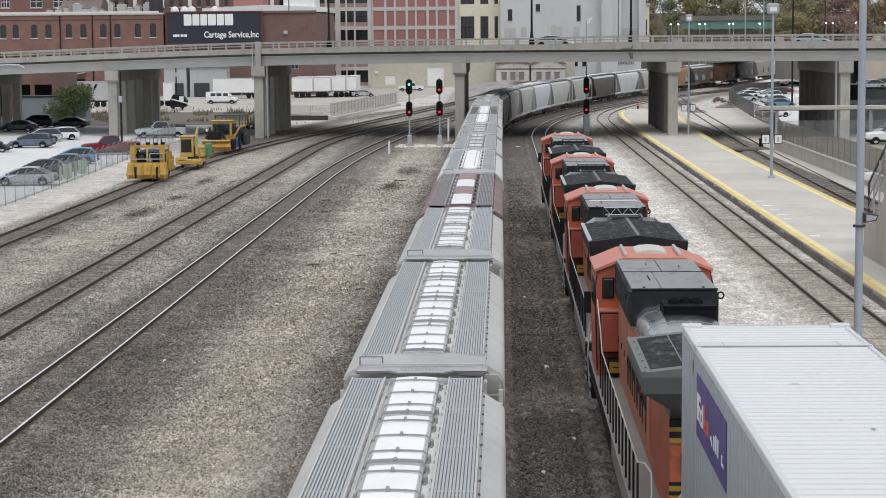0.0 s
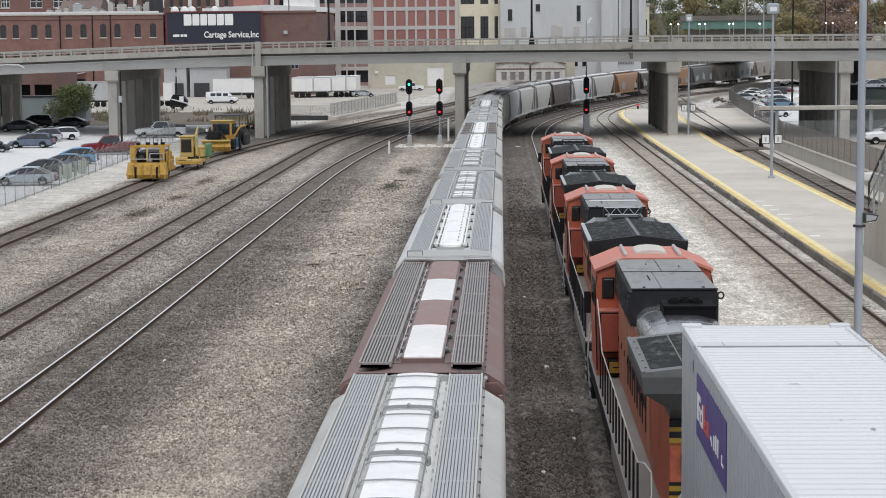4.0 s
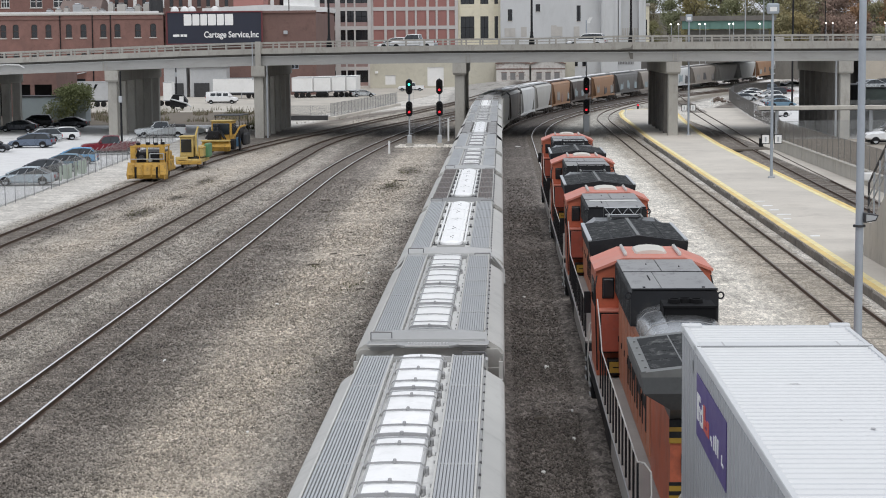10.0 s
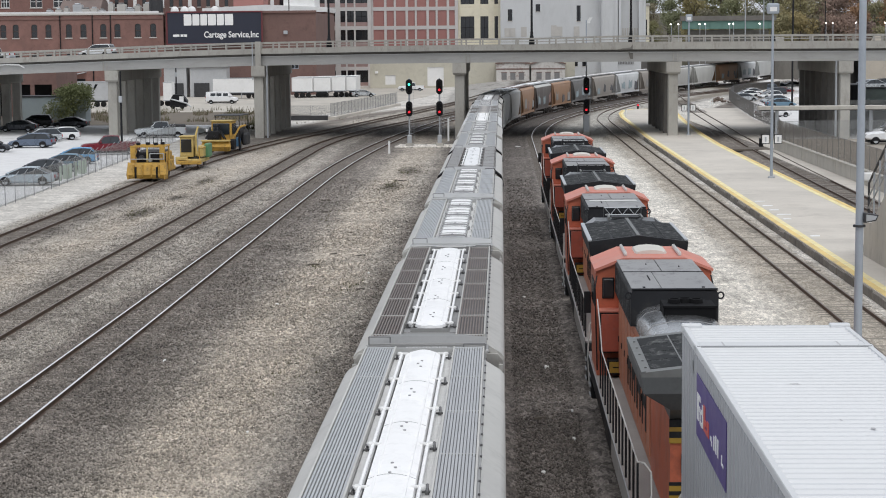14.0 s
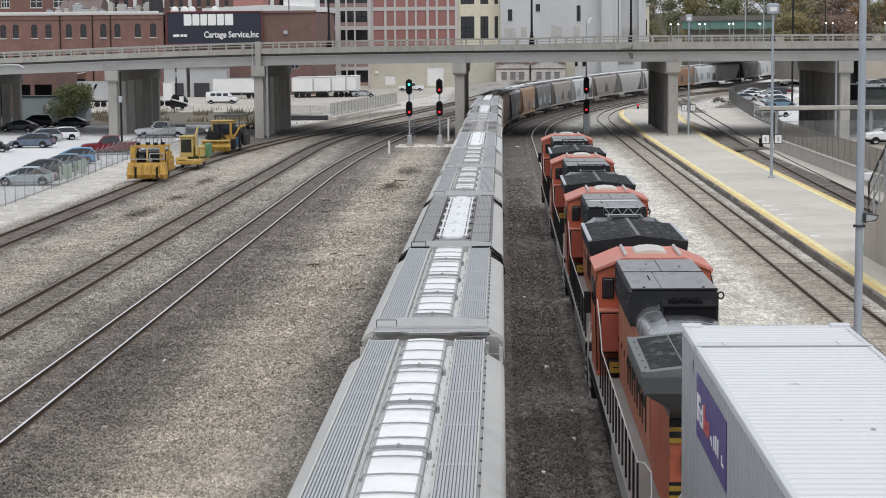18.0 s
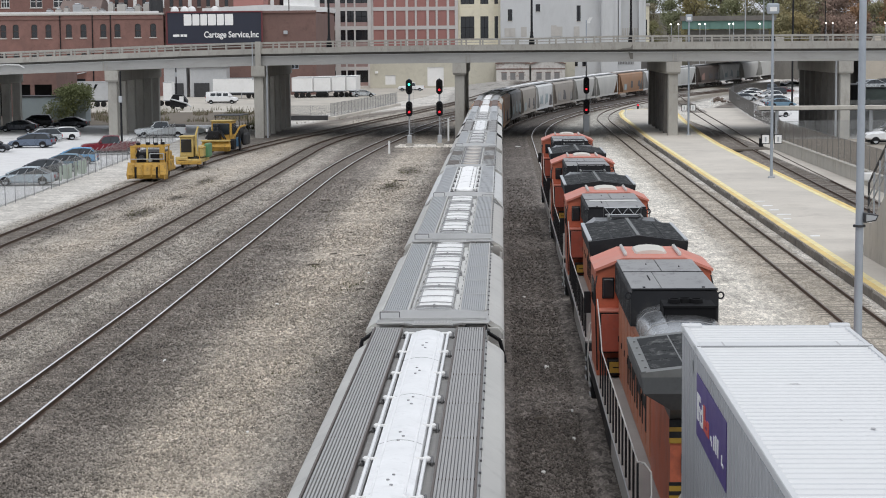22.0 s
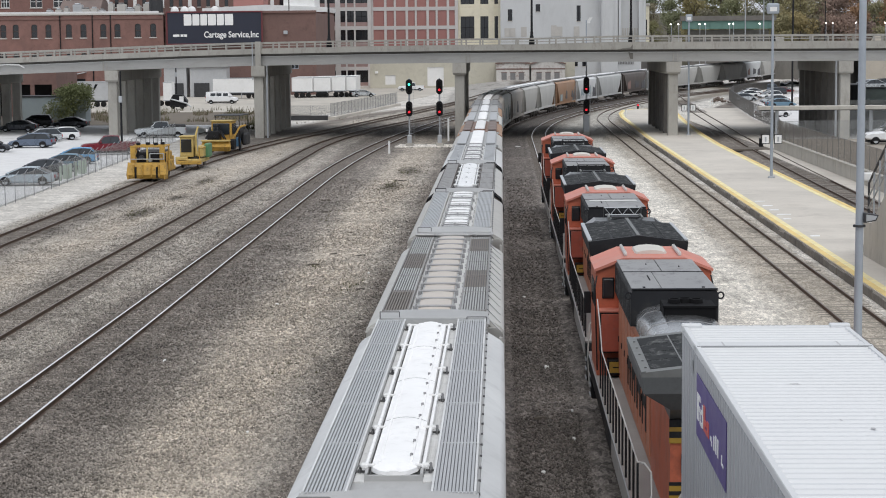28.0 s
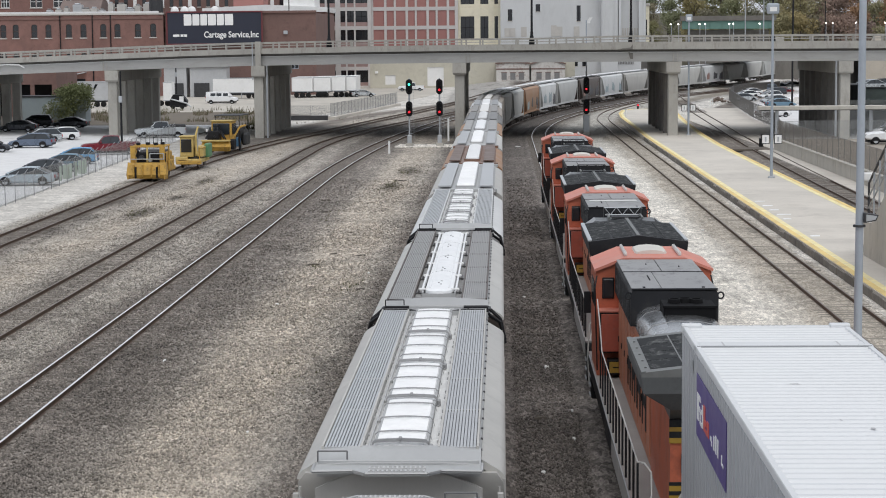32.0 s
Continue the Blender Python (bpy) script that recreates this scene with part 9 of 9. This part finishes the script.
m_bark = surf("grey_brown_bark", (0.10, 0.08, 0.065), 0.95, 0, 0.25, 2, 18, 0.5)
# hillside leaf colours are paled and greyed in place of distance haze
LEAF = {"green": leaf_mat("dull_green_leaves", (0.20, 0.225, 0.14)), "olive": leaf_mat("olive_leaves", (0.24, 0.24, 0.14)), "russet": leaf_mat("russet_leaves", (0.25, 0.19, 0.165)),
        "yellow": leaf_mat("yellowing_leaves", (0.27, 0.255, 0.15)), "grey": leaf_mat("grey_green_leaves", (0.22, 0.225, 0.175)), "orange": leaf_mat("orange_leaves", (0.29, 0.185, 0.115)), "lot": leaf_mat("lot_tree_leaves", (0.115, 0.14, 0.07))}


def crown_mesh(seed, height, radius, count, size, mat, low=0.32):
    rng = random.Random(seed)
    lobes = []
    for i in range(9):
        a, q = rng.uniform(0, 6.28), rng.uniform(0.1, 0.62)
        lobes.append((radius * q * math.cos(a), radius * q * math.sin(a), height * rng.uniform(low + 0.14, 0.86), radius * rng.uniform(0.28, 0.5)))
    g = Geo()
    for i in range(count):
        lx, ly, lz, lr = lobes[rng.randrange(len(lobes))]
        u, v_ = rng.uniform(-1, 1), rng.uniform(0, 6.28)
        rr = lr * rng.uniform(0.55, 1.08)
        k = math.sqrt(1 - u * u)
        c = Vector((lx + rr * k * math.cos(v_), ly + rr * k * math.sin(v_), lz + rr * u * 0.85))
        s = size * rng.uniform(0.5, 1.25)
        e = Euler((rng.uniform(0, 6.28), rng.uniform(0, 6.28), rng.uniform(0, 6.28))).to_matrix()
        pts = [c + e @ Vector(p) * s for p in ((1, 0, 0), (0.1, 0.7, 0.12), (-0.9, 0.1, 0), (-0.1, -0.6, -0.1), (0.1, 0, 0.28))]
        g.add([tuple(p) for p in pts], [(0, 1, 4), (1, 2, 4), (2, 3, 4), (3, 0, 4), (3, 2, 1, 0)])
    me = bpy.data.meshes.new("crown")
    me.from_pydata(g.v, [], g.f)
    me.materials.append(mat)
    return me


def trunk_mesh(seed, height, radius):
    rng = random.Random(seed)
    g = Geo()
    p = Vector((0, 0, -0.5))
    r = height * 0.017 + 0.05
    for k in range(6):
        q = p + Vector((rng.uniform(-0.02, 0.02) * height, rng.uniform(-0.02, 0.02) * height, height * 0.14))
        g.tube(p, q, r, 8, r * 0.84)
        if k >= 1:
            for _ in range(3):
                a = rng.uniform(0, 6.28)
                tip = q + Vector((math.cos(a) * radius * rng.uniform(0.4, 0.8), math.sin(a) * radius * rng.uniform(0.4, 0.8), height * rng.uniform(0.08, 0.22)))
                mid = q.lerp(tip, 0.5) + Vector((0, 0, height * 0.02))
                g.tube(q, mid, r * 0.45, 5, r * 0.3)
                g.tube(mid, tip, r * 0.3, 5, r * 0.08)
        p, r = q, r * 0.84
    return g.data("trunk", m_bark)


FAR_T = [(trunk_mesh(10 + i, 20, 6), [crown_mesh(20 + i, 20, 6.2, 1900, 0.38, LEAF[k]) for k in ("green", "olive", "russet", "yellow", "grey", "orange")]) for i in range(3)]
KINDS = ("green", "olive", "russet", "yellow", "grey", "orange")
hill = part("hill_slope", Geo().loft([[(30, 505, -0.3), (240, 480, -0.3), (240, 485, 2), (30, 510, 2)], [(30, 560, -0.3), (260, 560, -0.3), (260, 560, 9), (30, 560, 9)], [(30, 700, -0.3), (300, 700, -0.3), (300, 700, 20), (30, 700, 20)]]), surf("wooded_slope_soil", (0.09, 0.08, 0.05), 0.95))
tagged(hill, "wooded hillside under autumn trees", "hill", kind="structure")
rng = random.Random(11)


def tree(x, y, z, kind, h, label):
    i = rng.randrange(3)
    t = thing("tree", label, "tree", "trees on the hillside", m=pose(x, y, z, 0, 0, rng.uniform(0, 360)) @ Matrix.Diagonal((h / 20 * rng.uniform(0.9, 1.25), h / 20 * rng.uniform(0.9, 1.25), h / 20, 1)))
    part("trunk", FAR_T[i][0], m_bark, t)
    part("crown", FAR_T[i][1][KINDS.index(kind)], LEAF[kind], t)


WORD = {"green": "dull green leafy tree on the hillside", "olive": "olive-green leafy tree on the hillside", "russet": "russet autumn tree on the hillside", "yellow": "yellowing autumn tree on the hillside", "grey": "grey-green tree on the hillside", "orange": "orange autumn tree on the hillside"}
for row, (y, z, h) in enumerate(((515, 1.5, 15), (545, 5, 17), (585, 10, 18), (640, 15, 19))):
    k0 = 262 + row * 3
    n = 15 - row
    for i in range(n):
        px = 1152 + 470 * i / (n - 1) + rng.uniform(-8, 8)
        x = (px - 893) / 3419 * y
        if px < 1215 and row < 1:
            continue
        sel = rng.random()
        if 1418 < px < 1500:
            kind = "russet" if sel < 0.6 else "grey"
        elif px >= 1500:
            kind = "orange" if sel < 0.3 else "russet" if sel < 0.5 else "yellow"
        elif 1370 < px <= 1418:
            kind = "yellow" if sel < 0.6 else "olive"
        else:
            kind = ("green", "olive", "grey", "green")[int(sel * 4)]
        hh = h * rng.uniform(0.85, 1.15) * (0.75 if px < 1215 else 1.0)
        tree(x, y + rng.uniform(-8, 8), z, kind, hh, WORD[kind])
# hedge of low trees behind the far bend and beyond the curve's outside
for x, y, h, k in ((72, 470, 9, "grey"), (80, 480, 9, "olive"), (90, 500, 10, "green"), (62, 500, 8, "grey"), (100, 490, 11, "olive"), (112, 500, 11, "russet")):
    tree(x, y, 0.5, k, h, WORD[k])
# the tree by the parking lot
lt = thing("tree", "rounded green tree beside the parking lot", "tree", m=pose(-59.2, 266, G0) @ Matrix.Diagonal((1.12, 1.0, 0.82, 1)))
part("trunk", trunk_mesh(77, 5.4, 2.8), m_bark, lt)
part("crown", crown_mesh(78, 6.0, 4.7, 8500, 0.15, LEAF["lot"], 0.12), LEAF["lot"], lt)

# dry brush under and beyond the overpass
m_straw = leaf_mat("dry_straw", (0.19, 0.17, 0.135), 0.45)
m_weed = leaf_mat("dull_weeds", (0.10, 0.105, 0.06), 0.4)


def brush(name, label, spots, mat, h):
    g = Geo()
    r = random.Random(len(spots) + int(h * 10))
    for xa, xb, ya, yb, n in spots:
        for i in range(n):
            x, y = r.uniform(xa, xb), r.uniform(ya, yb)
            if noise.noise((x * 0.35, y * 0.12, 1.7)) < -0.05:
                continue
            q = h * r.uniform(0.3, 1.15)
            dx, dy, w = r.uniform(-0.3, 0.3) * q, r.uniform(-0.2, 0.2) * q, 0.05 * r.uniform(0.6, 1.6)
            g.add([(x - w, y, G0 - 0.1), (x + w, y + 0.03, G0 - 0.1), (x, y + w, G0 - 0.1), (x + dx, y + dy, G0 + q)], [(0, 1, 3), (1, 2, 3), (2, 0, 3)])
    me = bpy.data.meshes.new(name)
    me.from_pydata(g.v, [], g.f)
    me.materials.append(mat)
    ob = new(name, me)
    tagged(ob, label, "brush", kind="stuff")


brush("dry_grass", "tall straw-coloured dry grass beside the overpass", [(-62, -44, 262, 300, 3000), (-45, -34, 262, 300, 1500)], m_straw, 0.6)
brush("weeds", "dull green weeds beside the work track", [(-33.5, -29.8, 232, 262, 450), (-62, -34, 262, 300, 1500), (-64, -40, 296, 312, 200)], m_weed, 0.9)
brush("low_weeds", "sparse low dry weeds on the gravel", [(-24.5, -21, 150, 190, 14), (-27.5, -19, 255, 330, 200)], m_straw, 0.2)

# street lamps on the distant highway: lit
for px in (1190, 1203, 1240, 1250, 1292, 1299, 1345, 1460, 1472, 1512, 1563):
    yy = 470
    x = (px - 893) / 3419 * yy
    z = 10.38 + (71.5 - 44) / 3419 * yy
    sl = thing("highway_lamp", "distant highway lamp that is lit", "street lamp", "lamps on the highway")
    part("pole", Geo().tube((x + 0.15, yy + 0.3, 0), (x + 0.15, yy + 0.3, z + 0.1), 0.07, 5), m_galv, sl)
    part("globe", Geo().loft([[(x + 0.19 * r * math.cos(k * math.pi / 4), yy + 0.19 * r * math.sin(k * math.pi / 4), z + dz) for k in range(8)] for r, dz in ((0.4, -0.14), (1, -0.05), (1, 0.05), (0.4, 0.14))]), m_lit_white, sl)
for px, top in ((1320, 24), (1352, 24), (1459, 19), (1403, 30)):
    yy = 462 if px != 1403 else 300
    x = (px - 893) / 3419 * yy
    sl = thing("utility_pole", "slim far utility pole", "pole", "utility poles")
    part("pole", Geo().tube((x, yy, 0), (x, yy, top), 0.16, 6, 0.12), m_galv if px < 1400 else m_black, sl)
    part("cap", Geo().tube((x, yy, top), (x, yy, top + 0.2), 0.2, 6), m_black, sl)

# litter and loose ties on the gravel
r = random.Random(5)
m_lit = surf("pale_litter", (0.75, 0.75, 0.73), 0.7, 0, 0.1)
for x, y, s in ((1.42, 62.5, 0.16), (1.0, 47.0, 0.10), (1.9, 51, 0.1), (1.55, 196, 0.5), (0.9, 80, 0.1), (-9.2, 78, 0.12), (-11.4, 64, 0.1), (-7.0, 52, 0.08), (-6.2, 88.7, 0.12), (14.75, 108, 0.16), (14.8, 96, 0.2), (14.7, 92, 0.16), (14.72, 134, 0.2), (11.2, 108, 0.14), (9.4, 150, 0.3), (12.0, 190, 0.4), (2.0, 55, 0.08)):
    pts = [(x + 0.6 * s * r.uniform(0.6, 1.2) * math.cos(a), y + 1.6 * s * r.uniform(0.6, 1.2) * math.sin(a)) for a in [k * math.pi / 3 for k in range(6)]]
    li = part("litter", Geo().prism(pts, "z", G0 - 0.02, G0 + 0.025 * r.uniform(0.6, 1.4)), m_lit)
    tagged(li, "small pale scrap of litter on gravel", "litter", "litter on the gravel")
for x, y, ln, a in ((-9.07, 92, 0.6, 20), (-7.09, 95.9, 0.5, -8), (-6.14, 82.7, 0.55, 60), (-8.5, 96.7, 0.4, 35), (-12.0, 130, 0.7, 5), (-7.8, 148.4, 0.9, 12), (-11.2, 121, 0.5, -20), (-20.7, 148, 0.6, 10), (1.05, 53.8, 0.35, 15), (8.9, 122, 0.6, 8)):
    lt_ = part("loose_timber", Geo().loft([[(-ln / 2, -0.05, -0.05), (-ln / 2, 0.06, -0.05), (-ln / 2, 0.05, 0.02), (-ln / 2, -0.04, 0.015)], [(0, -0.06, -0.05), (0, 0.07, -0.05), (0, 0.06, 0.04), (0, -0.05, 0.035)], [(ln / 2, -0.04, -0.05), (ln / 2, 0.05, -0.05), (ln / 2, 0.03, 0.03), (ln / 2, -0.03, 0.02)]]), m_tie, m=pose(x, y, G0 + 0.02, 0, r.uniform(-4, 4), a))
    tagged(lt_, "dark splintered timber lying on gravel", "timber", "loose timbers")


def tufts():
    """Low dry weeds that root in the gravel, in loose patches."""
    q = random.Random(41)
    g = Geo()
    for cx, cy, rx, ry, n in ((-8.3, 143, 1.0, 6, 60), (-7.6, 160, 1.1, 8, 50), (-9.0, 92, 0.5, 2, 14), (-6.6, 84, 0.6, 3, 16), (-10.6, 118, 0.6, 8, 20), (-22.9, 121, 0.9, 6, 40), (-23.0, 150, 0.7, 7, 30), (-6.8, 60, 0.8, 5, 14), (14.75, 120, 0.12, 30, 40)):
        for _ in range(n):
            x, y = q.gauss(cx, rx * 0.55), q.gauss(cy, ry * 0.55)
            for _ in range(7):
                h, a, w = q.uniform(0.04, 0.13), q.uniform(0, 6.28), q.uniform(0.008, 0.02)
                bx, by = x + q.uniform(-0.08, 0.08), y + q.uniform(-0.08, 0.08)
                c, d = math.cos(a), math.sin(a)
                g.add([(bx - w * d, by + w * c, G0 - 0.04), (bx + w * d, by - w * c, G0 - 0.04), (bx + h * 0.7 * c, by + h * 0.7 * d, G0 + h)], [(0, 1, 2)])
    me = bpy.data.meshes.new("gravel_weeds")
    me.from_pydata(g.v, [], g.f)
    me.materials.append(m_weed)
    tagged(new("gravel_weeds", me), "sparse dry weeds rooted in the gravel", "weeds", kind="stuff")


tufts()
hp = Geo()
rr_ = random.Random(17)
for i in range(70):
    a, d = rr_.uniform(0, 6.28), abs(rr_.gauss(0, 0.5))
    x, y, q = 35.8 + 1.6 * d * math.cos(a), 321 + 2.2 * d * math.sin(a), rr_.uniform(0.12, 0.34)
    z = G0 + 0.05 + max(0.0, 0.9 - d * 0.8) * rr_.uniform(0.4, 1.0) + rise(x, y)
    hp.add([(x + q * u * rr_.uniform(0.7, 1.2), y + q * v * rr_.uniform(0.7, 1.2), z + q * w) for u, v, w in ((1, 0, 0), (0, 1, 0), (-1, 0, 0), (0, -1, 0), (0, 0, 0.8), (0, 0, -0.8))], [(0, 1, 4), (1, 2, 4), (2, 3, 4), (3, 0, 4), (1, 0, 5), (2, 1, 5), (3, 2, 5), (0, 3, 5)])
heap = part("rubble_heap", hp, m_rubble)
tagged(heap, "heap of brown rubble and broken ties", "rubble", kind="stuff")
for x, y in ((34.2, 315), (33.2, 309)):
    sk = part("stake", Geo().box(x - 0.06, y - 0.06, -0.3, x + 0.06, y + 0.06, 0.95, 0.02), m_white)
    tagged(sk, "short white stake beside the apron", "stake", "stakes by the bend")
# an unseen second deck farther up the line, added to shade the train there
so = thing("unseen_shade_deck", "unseen concrete deck added across the bend to shade the train", "bridge")
part("deck", Geo().box(30, 392, 6.8, 76, 420, 8.2, 0.05), m_conc_dk, so)
# unseen wall, added only to keep light off the train
part("back_wall", Geo().box(60, 447, -0.3, 100, 448, 8.2), m_conc_dk, so)
part("parapet", Geo().box(30, 391.7, 8.2, 76, 392.1, 8.9, 0.05), m_conc, so)
for x in (30.6, 68.0, 75.0):
    part("column", Geo().box(x - 0.6, 394, -0.3, x + 0.6, 418, 6.8, 0.05), m_conc_dk, so)
# ---------- what moves ----------
def travelled(t):
    u = t / 32.0
    return 276.75 * u - 4.789 * u * u - 0.0235 * u ** 3


def motions():
    for car, mid, L in HOPPERS:
        steps = 9 if mid < 200 else 33
        rows = []
        for i in range(steps):
            t = 32.0 * i / (steps - 1)
            s = mid - travelled(t)
            (xa, ya), (xb, yb) = TRAIN.at(s - L / 2 + 2), TRAIN.at(s + L / 2 - 2)
            za, zb = rise(xa, ya), rise(xb, yb)
            rows.append((t, pose((xa + xb) / 2, (ya + yb) / 2, (za + zb) / 2, math.degrees(math.atan2(zb - za, L - 4)), 0, -math.degrees(math.atan2(xb - xa, yb - ya)))))
        walk(car, rows)
    for car, rows in DECK_TRAFFIC:
        walk(car, rows)
motions()
